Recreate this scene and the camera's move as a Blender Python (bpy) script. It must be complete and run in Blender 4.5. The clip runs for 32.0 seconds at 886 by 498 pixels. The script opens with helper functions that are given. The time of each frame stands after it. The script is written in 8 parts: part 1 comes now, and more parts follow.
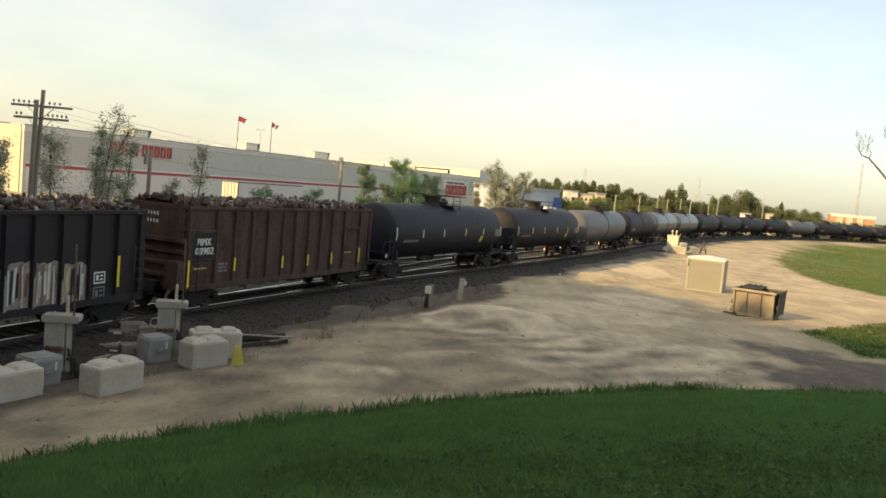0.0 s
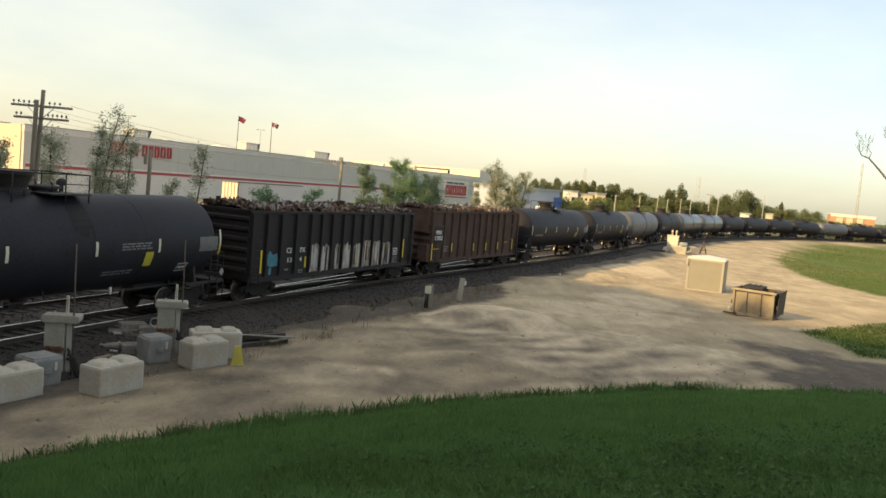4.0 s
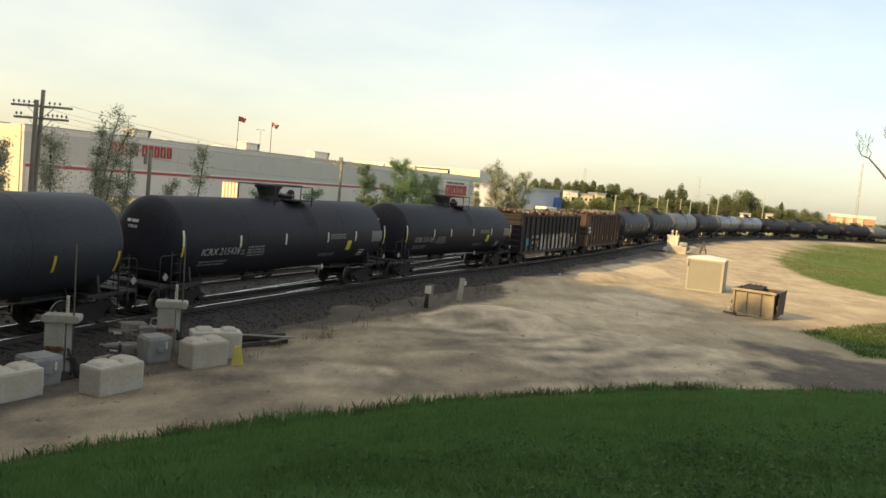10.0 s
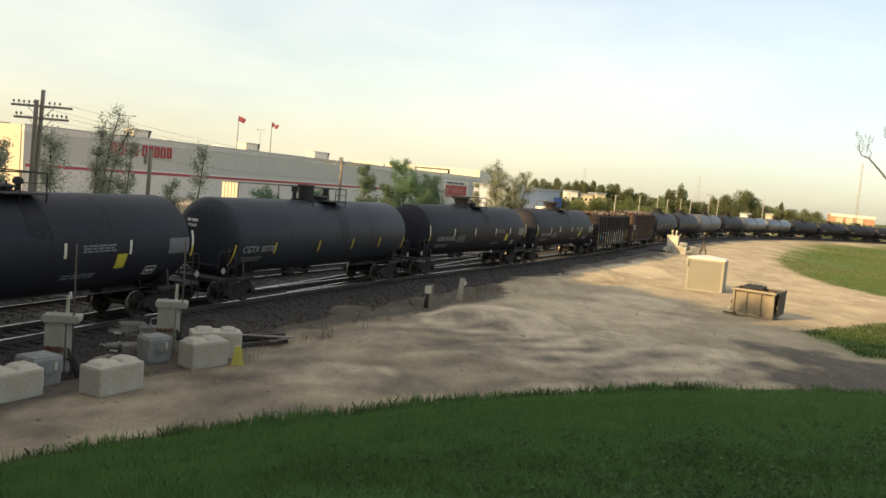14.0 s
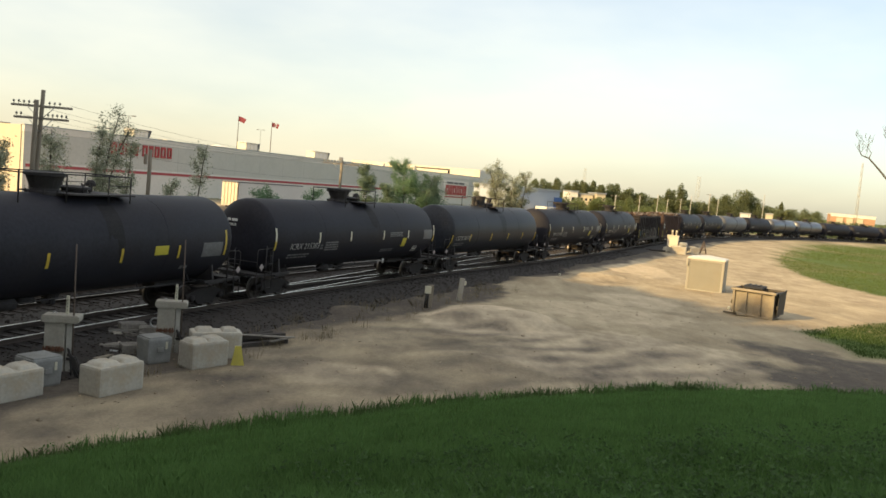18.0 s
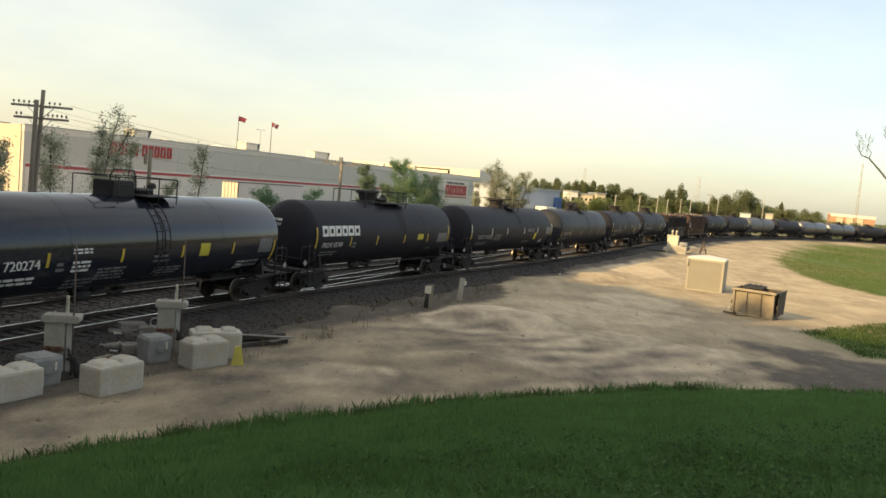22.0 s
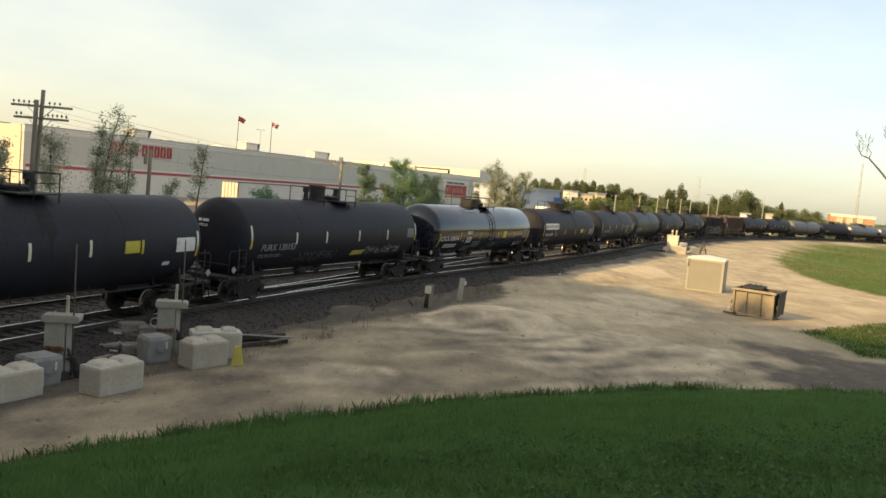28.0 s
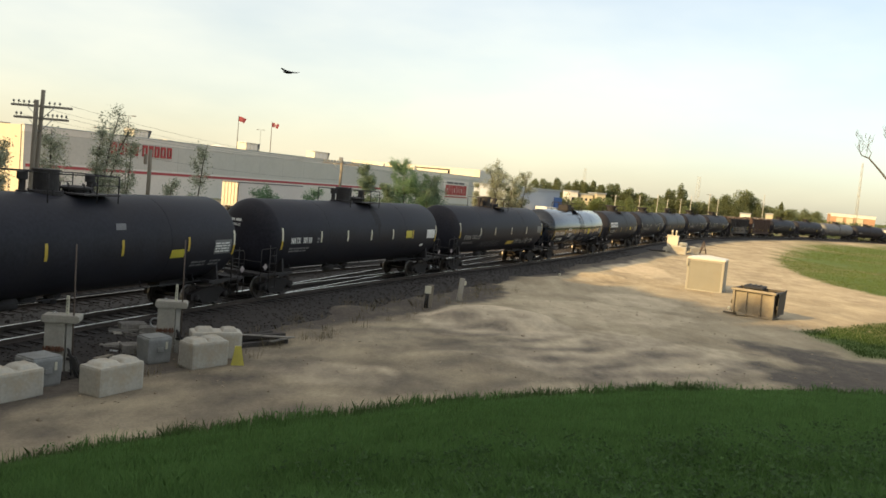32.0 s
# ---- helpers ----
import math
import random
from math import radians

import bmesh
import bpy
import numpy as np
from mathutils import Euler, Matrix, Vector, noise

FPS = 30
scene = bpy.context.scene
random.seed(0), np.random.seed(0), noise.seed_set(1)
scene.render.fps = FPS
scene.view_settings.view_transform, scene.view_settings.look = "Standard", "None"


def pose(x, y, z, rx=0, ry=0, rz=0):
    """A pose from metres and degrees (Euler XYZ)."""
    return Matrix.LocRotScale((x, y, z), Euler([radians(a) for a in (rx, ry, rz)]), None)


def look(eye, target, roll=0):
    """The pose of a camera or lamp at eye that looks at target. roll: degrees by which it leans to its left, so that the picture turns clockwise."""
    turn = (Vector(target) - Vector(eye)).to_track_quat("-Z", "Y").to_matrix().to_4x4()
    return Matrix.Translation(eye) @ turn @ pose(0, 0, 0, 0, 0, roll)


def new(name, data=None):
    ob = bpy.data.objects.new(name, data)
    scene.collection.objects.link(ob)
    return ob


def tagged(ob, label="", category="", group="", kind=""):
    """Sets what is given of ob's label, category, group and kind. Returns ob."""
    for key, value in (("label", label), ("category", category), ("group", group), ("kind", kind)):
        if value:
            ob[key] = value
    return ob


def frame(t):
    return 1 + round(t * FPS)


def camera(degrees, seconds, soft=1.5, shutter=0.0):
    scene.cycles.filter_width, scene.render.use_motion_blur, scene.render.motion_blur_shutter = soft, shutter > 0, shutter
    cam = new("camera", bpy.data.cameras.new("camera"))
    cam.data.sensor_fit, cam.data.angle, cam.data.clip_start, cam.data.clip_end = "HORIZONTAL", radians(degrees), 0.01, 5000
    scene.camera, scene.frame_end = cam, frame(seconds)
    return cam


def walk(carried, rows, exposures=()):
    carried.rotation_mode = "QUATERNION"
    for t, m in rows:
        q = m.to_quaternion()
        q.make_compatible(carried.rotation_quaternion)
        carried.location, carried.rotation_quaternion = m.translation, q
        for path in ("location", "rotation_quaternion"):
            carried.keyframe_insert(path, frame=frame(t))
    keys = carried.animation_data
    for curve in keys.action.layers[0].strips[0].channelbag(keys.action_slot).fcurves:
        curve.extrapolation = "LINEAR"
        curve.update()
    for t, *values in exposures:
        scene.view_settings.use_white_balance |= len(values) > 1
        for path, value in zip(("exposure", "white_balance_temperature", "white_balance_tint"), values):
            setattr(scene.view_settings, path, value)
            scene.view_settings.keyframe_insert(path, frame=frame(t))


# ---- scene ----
from collections import defaultdict

# ---- camera: on a tripod on a grass bank, one fixed view ----
SECONDS = 32.0
cam = camera(57.06, SECONDS, soft=1.6)
EYE = (0.0, 0.0, 5.5956)
PITCH, ROLL = 4.529, 5.099
VIEW = look(EYE, (0.0, math.cos(radians(PITCH)), EYE[2] - math.sin(radians(PITCH))), ROLL)
walk(cam, [(0.0, VIEW), (SECONDS, VIEW)], exposures=[(0.0, 1.0), (SECONDS, 1.0)])

# ---- sky and sun: low evening sun from behind and to the left ----
SUN_EL, SUN_AZ = 24.0, -126.0          # degrees; azimuth from +y towards +x
world = bpy.data.worlds.new("evening_sky")
scene.world = world
world.use_nodes = True
wn, wl = world.node_tree.nodes, world.node_tree.links
wn.clear()
w_out = wn.new("ShaderNodeOutputWorld")
w_bg = wn.new("ShaderNodeBackground")
w_sky = wn.new("ShaderNodeTexSky")
w_sky.sky_type = "NISHITA"
w_sky.sun_disc = False
w_sky.sun_elevation = radians(SUN_EL)
w_sky.sun_rotation = radians(SUN_AZ)
w_sky.air_density, w_sky.dust_density, w_sky.ozone_density = 1.0, 1.6, 1.2
w_co = wn.new("ShaderNodeTexCoord")
w_map = wn.new("ShaderNodeMapping")
w_map.inputs["Scale"].default_value = (1.0, 1.4, 3.2)
w_map.inputs["Rotation"].default_value = (0.0, 0.25, 0.5)
w_noise = wn.new("ShaderNodeTexNoise")
w_noise.inputs["Scale"].default_value = 1.7
w_noise.inputs["Detail"].default_value = 5.0
w_noise.inputs["Roughness"].default_value = 0.55
w_ramp = wn.new("ShaderNodeValToRGB")
w_ramp.color_ramp.elements[0].position, w_ramp.color_ramp.elements[1].position = 0.30, 0.80
w_ramp.color_ramp.elements[0].color = (0.25, 0.25, 0.25, 1)
w_ramp.color_ramp.elements[1].color = (0.7, 0.7, 0.7, 1)
w_mix = wn.new("ShaderNodeMixRGB")
w_sep = wn.new("ShaderNodeSeparateXYZ")
w_high = wn.new("ShaderNodeValToRGB")          # the thin veil: warm at the horizon, blue-white overhead
w_high.color_ramp.elements[0].position, w_high.color_ramp.elements[1].position = 0.0, 0.55
w_high.color_ramp.elements[0].color, w_high.color_ramp.elements[1].color = (8.1, 7.2, 5.0, 1), (8.4, 7.9, 6.6, 1)
w_mid = w_high.color_ramp.elements.new(0.16)
w_mid.color = (7.8, 7.4, 5.8, 1)
w_up = w_high.color_ramp.elements.new(0.26)
w_up.color = (7.0, 7.1, 6.5, 1)
wl.new(w_co.outputs["Generated"], w_sep.inputs["Vector"])
wl.new(w_sep.outputs["Z"], w_high.inputs["Fac"])
wl.new(w_high.outputs["Color"], w_mix.inputs["Color2"])
w_bg.inputs["Strength"].default_value = 0.089
wl.new(w_co.outputs["Generated"], w_map.inputs["Vector"])
wl.new(w_map.outputs["Vector"], w_noise.inputs["Vector"])
w_side = wn.new("ShaderNodeMath")
w_side.operation = "MULTIPLY_ADD"
w_side.inputs[1].default_value = -0.18
wl.new(w_sep.outputs["X"], w_side.inputs[0])
wl.new(w_noise.outputs["Fac"], w_side.inputs[2])
wl.new(w_side.outputs[0], w_ramp.inputs["Fac"])
wl.new(w_ramp.outputs["Color"], w_mix.inputs["Fac"])
wl.new(w_sky.outputs["Color"], w_mix.inputs["Color1"])
wl.new(w_mix.outputs["Color"], w_bg.inputs["Color"])
wl.new(w_bg.outputs["Background"], w_out.inputs["Surface"])

sun_data = bpy.data.lights.new("sun", "SUN")
sun_data.energy, sun_data.angle, sun_data.color = 3.4, radians(0.6), (1.0, 0.69, 0.31)
sun = new("sun", sun_data)
SUN_DIR = Vector((math.sin(radians(SUN_AZ)) * math.cos(radians(SUN_EL)),
                  math.cos(radians(SUN_AZ)) * math.cos(radians(SUN_EL)), math.sin(radians(SUN_EL))))
sun.matrix_basis = Matrix.Translation((-60, -40, 40)) @ SUN_DIR.to_track_quat("Z", "Y").to_matrix().to_4x4()

# ---- materials ----
def material(name, color, rough=0.7, metal=0.0, vary=0.25, scale=3.0, fine=30.0, bump=0.15, dirt=None, dirt_amount=0.0,
             stretch=(1, 1, 1), coat=0.0, random_tone=0.0, island_tone=0.0, spec=0.5):
    """A procedural surface: base colour with two scales of variation, stains of a second colour, and fine relief."""
    m = bpy.data.materials.new(name)
    m.use_nodes = True
    n, l = m.node_tree.nodes, m.node_tree.links
    b = n["Principled BSDF"]
    b.inputs["Metallic"].default_value = metal
    b.inputs["Coat Weight"].default_value = coat
    b.inputs["Specular IOR Level"].default_value = spec
    co, mp = n.new("ShaderNodeTexCoord"), n.new("ShaderNodeMapping")
    mp.inputs["Scale"].default_value = stretch
    l.new(co.outputs["Object"], mp.inputs["Vector"])
    big, small = n.new("ShaderNodeTexNoise"), n.new("ShaderNodeTexNoise")
    big.inputs["Scale"].default_value, big.inputs["Detail"].default_value = scale, 5.0
    small.inputs["Scale"].default_value, small.inputs["Detail"].default_value = fine, 4.0
    for t in (big, small):
        l.new(mp.outputs["Vector"], t.inputs["Vector"])
    mix = n.new("ShaderNodeMath")
    mix.operation = "MULTIPLY_ADD"
    mix.inputs[1].default_value = 0.55
    l.new(small.outputs["Fac"], mix.inputs[0])
    half = n.new("ShaderNodeMath")
    half.operation = "MULTIPLY"
    half.inputs[1].default_value = 0.45
    l.new(big.outputs["Fac"], half.inputs[0])
    l.new(half.outputs[0], mix.inputs[2])
    ramp = n.new("ShaderNodeValToRGB")
    ramp.color_ramp.elements[0].position, ramp.color_ramp.elements[1].position = 0.34, 0.66
    ramp.color_ramp.elements[0].color = (*[c * (1 - vary) for c in color], 1)
    ramp.color_ramp.elements[1].color = (*[min(1.0, c * (1 + vary)) for c in color], 1)
    l.new(mix.outputs[0], ramp.inputs["Fac"])
    out = ramp.outputs["Color"]
    if dirt_amount:
        stain = n.new("ShaderNodeTexNoise")
        stain.inputs["Scale"].default_value, stain.inputs["Detail"].default_value = scale * 0.6, 8.0
        stain.inputs["Roughness"].default_value = 0.65
        sm = n.new("ShaderNodeMapping")
        sm.inputs["Location"].default_value = (7.3, 2.1, 4.4)
        l.new(mp.outputs["Vector"], sm.inputs["Vector"])
        l.new(sm.outputs["Vector"], stain.inputs["Vector"])
        sr = n.new("ShaderNodeValToRGB")
        sr.color_ramp.elements[0].position, sr.color_ramp.elements[1].position = 0.5, 0.72
        sr.color_ramp.elements[1].color = (dirt_amount,) * 3 + (1,)
        l.new(stain.outputs["Fac"], sr.inputs["Fac"])
        mx = n.new("ShaderNodeMixRGB")
        mx.inputs["Color2"].default_value = (*dirt, 1)
        l.new(sr.outputs["Color"], mx.inputs["Fac"])
        l.new(out, mx.inputs["Color1"])
        out = mx.outputs["Color"]
    for amount, node, socket in ((random_tone, "ShaderNodeObjectInfo", "Random"), (island_tone, "ShaderNodeNewGeometry", "Random Per Island")):
        if amount:
            info = n.new(node)
            mr = n.new("ShaderNodeMapRange")
            mr.inputs["To Min"].default_value, mr.inputs["To Max"].default_value = 1 - amount, 1 + amount
            l.new(info.outputs[socket], mr.inputs["Value"])
            mm = n.new("ShaderNodeMixRGB")
            mm.blend_type = "MULTIPLY"
            mm.inputs["Fac"].default_value = 1.0
            l.new(out, mm.inputs["Color1"])
            l.new(mr.outputs["Result"], mm.inputs["Color2"])
            out = mm.outputs["Color"]
    l.new(out, b.inputs["Base Color"])
    rr = n.new("ShaderNodeMapRange")
    rr.inputs["To Min"].default_value, rr.inputs["To Max"].default_value = max(0.03, rough - 0.12), min(1.0, rough + 0.12)
    l.new(mix.outputs[0], rr.inputs["Value"])
    l.new(rr.outputs["Result"], b.inputs["Roughness"])
    if bump:
        bp = n.new("ShaderNodeBump")
        bp.inputs["Strength"].default_value, bp.inputs["Distance"].default_value = bump, 0.02
        l.new(mix.outputs[0], bp.inputs["Height"])
        l.new(bp.outputs["Normal"], b.inputs["Normal"])
    return m


def leafy(m, share=0.45):
    """Lets part of the light through, as leaves do."""
    n, l = m.node_tree.nodes, m.node_tree.links
    b, out = n["Principled BSDF"], n["Material Output"]
    t, mx = n.new("ShaderNodeBsdfTranslucent"), n.new("ShaderNodeMixShader")
    l.new(b.inputs["Base Color"].links[0].from_socket, t.inputs["Color"])
    mx.inputs["Fac"].default_value = share
    l.new(b.outputs["BSDF"], mx.inputs[1])
    l.new(t.outputs["BSDF"], mx.inputs[2])
    l.new(mx.outputs["Shader"], out.inputs["Surface"])
    return m


M_TANK = material("tank_black_paint", (0.0222, 0.0226, 0.0305), 0.55, spec=0.17, vary=0.30, scale=0.7, fine=9, bump=0.03, dirt=(0.031, 0.027, 0.029), dirt_amount=0.5)
M_TANKBLUE = material("tank_blueblack_paint", (0.031, 0.034, 0.043), 0.48, spec=0.18, vary=0.3, scale=0.7, fine=9, bump=0.03, dirt=(0.022, 0.022, 0.024), dirt_amount=0.3)
M_GLOSS = material("tank_gloss_black", (0.013, 0.017, 0.027), 0.14, spec=0.42, vary=0.3, scale=0.5, fine=6, bump=0.015, coat=0.25)
M_TANKGREY = material("tank_grey_paint", (0.10, 0.105, 0.115), 0.5, vary=0.2, scale=0.7, fine=8, bump=0.03, dirt=(0.10, 0.09, 0.08), dirt_amount=0.4)
M_TANKSILVER = material("tank_white_paint", (0.105, 0.112, 0.128), 0.34, 0.45, vary=0.2, scale=0.7, fine=8, bump=0.03, dirt=(0.12, 0.11, 0.1), dirt_amount=0.4)
M_RUST = material("gondola_rust_brown", (0.074, 0.047, 0.039), 0.8, spec=0.3, vary=0.5, scale=1.4, fine=16, bump=0.12, dirt=(0.018, 0.014, 0.012), dirt_amount=0.6, stretch=(1.5, 1.5, 0.5))
M_GONBLACK = material("gondola_black", (0.0185, 0.0160, 0.0190), 0.65, spec=0.3, vary=0.4, scale=1.2, fine=14, bump=0.08, dirt=(0.034, 0.022, 0.018), dirt_amount=0.5, stretch=(1.5, 1.5, 0.5))
M_TRUCK = material("truck_steel_dark", (0.019, 0.0165, 0.0165), 0.75, spec=0.3, vary=0.5, scale=5, fine=30, bump=0.15, dirt=(0.034, 0.025, 0.021), dirt_amount=0.5)
M_UNDER = material("underframe_steel", (0.030, 0.0275, 0.029), 0.8, vary=0.5, scale=5, fine=30, bump=0.15, dirt=(0.044, 0.034, 0.030), dirt_amount=0.6)
M_WHEEL = material("wheel_steel", (0.05, 0.041, 0.036), 0.65, 0.3, vary=0.4, scale=5, fine=30, dirt=(0.02, 0.015, 0.012), dirt_amount=0.6)
M_TREAD = material("wheel_tread_steel", (0.20, 0.185, 0.17), 0.4, 0.8, vary=0.3, scale=5, fine=30, bump=0.05)
M_RAIL = material("rail_steel", (0.72, 0.70, 0.68), 0.28, 0.9, vary=0.2, scale=4, fine=30, bump=0.03)
M_RAILSIDE = material("rail_side", (0.06, 0.046, 0.038), 0.7, 0.2, vary=0.3, scale=6, fine=40)
M_YELLOW = material("yellow_tape", (0.50, 0.36, 0.04), 0.45, vary=0.15, scale=6, fine=40, bump=0.02, dirt=(0.2, 0.15, 0.05), dirt_amount=0.4)
M_YELLABEL = material("yellow_label", (0.48, 0.42, 0.04), 0.5, vary=0.12, scale=5, fine=30, bump=0.02)
M_TAPEWHITE = material("white_tape", (0.60, 0.58, 0.46), 0.45, vary=0.2, scale=6, fine=40, bump=0.02)
M_LETTER = material("white_lettering", (0.66, 0.66, 0.64), 0.6, vary=0.15, scale=6, fine=40, bump=0.02, dirt=(0.25, 0.25, 0.25), dirt_amount=0.4)
M_LETTERDIM = material("worn_lettering", (0.36, 0.36, 0.355), 0.6, vary=0.25, scale=6, fine=40, bump=0.02, dirt=(0.12, 0.12, 0.12), dirt_amount=0.6)
M_FADED = material("faded_lettering", (0.16, 0.16, 0.165), 0.6, vary=0.3, scale=6, fine=40, bump=0.02)
M_CONC = material("block_concrete", (0.42, 0.40, 0.345), 0.85, vary=0.15, scale=1.1, fine=11, bump=0.3, dirt=(0.37, 0.27, 0.15), dirt_amount=0.85, random_tone=0.10)
M_RUBBLE = material("old_concrete", (0.22, 0.205, 0.18), 0.9, vary=0.3, scale=3, fine=25, bump=0.3, dirt=(0.07, 0.055, 0.042), dirt_amount=0.7, random_tone=0.2)
M_TIE = material("tie_timber", (0.040, 0.034, 0.030), 0.85, vary=0.4, scale=3, fine=25, bump=0.3, stretch=(1, 4, 4), random_tone=0.25)
M_WOOD = material("pole_timber", (0.25, 0.215, 0.165), 0.85, vary=0.3, scale=2, fine=20, bump=0.3, stretch=(4, 4, 0.5))
M_WALLGREY = material("store_panel_grey", (0.545, 0.525, 0.475), 0.8, vary=0.07, scale=0.25, fine=3, bump=0.05, dirt=(0.54, 0.51, 0.46), dirt_amount=0.25)
M_WALLWHITE = material("store_panel_white", (0.70, 0.68, 0.62), 0.75, vary=0.06, scale=0.3, fine=3, bump=0.04)
M_RED = material("sign_red", (0.40, 0.05, 0.05), 0.5, vary=0.12, scale=1.0, fine=8, bump=0.02)
M_STRIPE = material("stripe_red", (0.42, 0.07, 0.08), 0.6, vary=0.15, scale=0.8, fine=8, bump=0.02)
M_GALV = material("galvanised_steel", (0.42, 0.43, 0.43), 0.45, 0.7, vary=0.2, scale=3, fine=25, bump=0.05)
M_DARK = material("dark_opening", (0.012, 0.012, 0.012), 0.8, vary=0.3)
M_CREAM = material("cream_paint", (0.66, 0.60, 0.47), 0.6, vary=0.1, scale=1.5, fine=18, bump=0.05, dirt=(0.40, 0.34, 0.24), dirt_amount=0.35)
# the next two leaf colours are lightened to hold the distance haze
M_LEAF = leafy(material("leaf_pale_hazed", (0.41, 0.43, 0.32), 0.8, spec=0.2, vary=0.25, scale=1.2, fine=9, bump=0, island_tone=0.25), 0.58)
M_LEAFHAZY = leafy(material("leaf_green_hazed", (0.195, 0.218, 0.112), 0.8, spec=0.15, vary=0.25, scale=0.4, fine=5, bump=0, island_tone=0.2), 0.58)
M_LEAFSAGE = leafy(material("leaf_sage_green", (0.215, 0.285, 0.195), 0.8, spec=0.15, vary=0.25, scale=1.0, fine=8, bump=0, island_tone=0.25), 0.55)
M_LEAFFRESH = leafy(material("leaf_fresh_green", (0.185, 0.285, 0.16), 0.8, spec=0.15, vary=0.25, scale=1.0, fine=8, bump=0, island_tone=0.25), 0.5)
M_ROD = material("rod_brown", (0.09, 0.065, 0.05), 0.7, vary=0.3, scale=6, fine=30)
M_BARK = material("bark", (0.10, 0.08, 0.06), 0.9, vary=0.35, scale=4, fine=25, bump=0.3)
M_GLASS = material("dark_window", (0.03, 0.035, 0.04), 0.08, vary=0.2, bump=0)

# ---- helpers for building ----
def box(bm, x0, x1, y0, y1, z0, z1, m=None, bevel=0.0):
    """An axis-aligned block added to bm, bevelled if asked."""
    t = bmesh.new() if bevel else bm
    vs = [t.verts.new((x, y, z)) for x in (x0, x1) for y in (y0, y1) for z in (z0, z1)]
    for a in ((0, 1, 3, 2), (4, 6, 7, 5), (0, 4, 5, 1), (2, 3, 7, 6), (0, 2, 6, 4), (1, 5, 7, 3)):
        t.faces.new([vs[i] for i in a])
    if bevel:
        bmesh.ops.bevel(t, geom=t.edges[:], offset=bevel, segments=2, affect="EDGES", profile=0.6)
        vs = merge(bm, t, m)
    elif m is not None:
        for v in vs:
            v.co = m @ v.co
    return vs


def merge(bm, t, m=None):
    """Adds the bmesh t to bm (moved by m) and frees it."""
    made = {}
    for v in t.verts:
        made[v] = bm.verts.new(m @ v.co if m is not None else v.co)
    for f in t.faces:
        nf = bm.faces.new([made[v] for v in f.verts])
        nf.smooth = f.smooth
        nf.material_index = f.material_index
    t.free()
    return list(made.values())


def tube(bm, a, b, r, n=8, r2=None, caps=True, smooth=True):
    """A straight round bar from a to b."""
    a, b = Vector(a), Vector(b)
    d = b - a
    q = d.to_track_quat("Z", "Y").to_matrix()
    r2 = r if r2 is None else r2
    ra, rb = [], []
    for i in range(n):
        c = Vector((math.cos(2 * math.pi * i / n), math.sin(2 * math.pi * i / n), 0))
        ra.append(bm.verts.new(a + q @ (c * r)))
        rb.append(bm.verts.new(b + q @ (c * r2)))
    for i in range(n):
        f = bm.faces.new((ra[i], ra[(i + 1) % n], rb[(i + 1) % n], rb[i]))
        f.smooth = smooth
    if caps:
        bm.faces.new(ra[::-1])
        bm.faces.new(rb)


def sweep(bm, pts, radii, n=8, caps=True):
    """A bent round bar through the points, with a radius at each."""
    pts = [Vector(p) for p in pts]
    rings, ref = [], None
    for i, p in enumerate(pts):
        d = (pts[min(i + 1, len(pts) - 1)] - pts[max(i - 1, 0)]).normalized()
        if ref is None:
            ref = Vector((1, 0, 0)) if abs(d.x) < 0.8 else Vector((0, 1, 0))
        u = (ref - d * ref.dot(d)).normalized()
        w = d.cross(u)
        ref = u
        r = radii[i] if isinstance(radii, (list, tuple)) else radii
        rings.append([bm.verts.new(p + (u * math.cos(2 * math.pi * k / n) + w * math.sin(2 * math.pi * k / n)) * r) for k in range(n)])
    for a, b in zip(rings, rings[1:]):
        for k in range(n):
            f = bm.faces.new((a[k], a[(k + 1) % n], b[(k + 1) % n], b[k]))
            f.smooth = True
    if caps:
        bm.faces.new(rings[0][::-1])
        bm.faces.new(rings[-1])


def lathe(bm, profile, n=32, axis="x", center=(0, 0, 0), smooth=True):
    """A turned body: profile is (place along the axis, radius) from end to end."""
    rings = []
    c = Vector(center)
    for p, r in profile:
        if r < 1e-5:
            v = Vector((p, 0, 0)) if axis == "x" else (Vector((0, p, 0)) if axis == "y" else Vector((0, 0, p)))
            rings.append([bm.verts.new(c + v)])
            continue
        ring = []
        for i in range(n):
            a = 2 * math.pi * i / n
            u, w = r * math.cos(a), r * math.sin(a)
            v = Vector((p, u, w)) if axis == "x" else (Vector((w, p, u)) if axis == "y" else Vector((u, w, p)))
            ring.append(bm.verts.new(c + v))
        rings.append(ring)
    for a, b in zip(rings, rings[1:]):
        for i in range(n):
            j = (i + 1) % n
            if len(a) == 1 and len(b) == 1:
                continue
            if len(a) == 1:
                f = bm.faces.new((a[0], b[j], b[i]))
            elif len(b) == 1:
                f = bm.faces.new((a[i], a[j], b[0]))
            else:
                f = bm.faces.new((a[i], a[j], b[j], b[i]))
            f.smooth = smooth
    for ring, rev in ((rings[0], True), (rings[-1], False)):
        if len(ring) > 1:
            bm.faces.new(ring[::-1] if rev else ring)


def prism(bm, outline, y0, y1, m=None):
    """An outline in x and z, extruded along y."""
    a = [bm.verts.new((x, y0, z)) for x, z in outline]
    b = [bm.verts.new((x, y1, z)) for x, z in outline]
    k = len(a)
    bm.faces.new(a)
    bm.faces.new(b[::-1])
    for i in range(k):
        bm.faces.new((a[i], b[i], b[(i + 1) % k], a[(i + 1) % k]))
    if m is not None:
        for v in a + b:
            v.co = m @ v.co


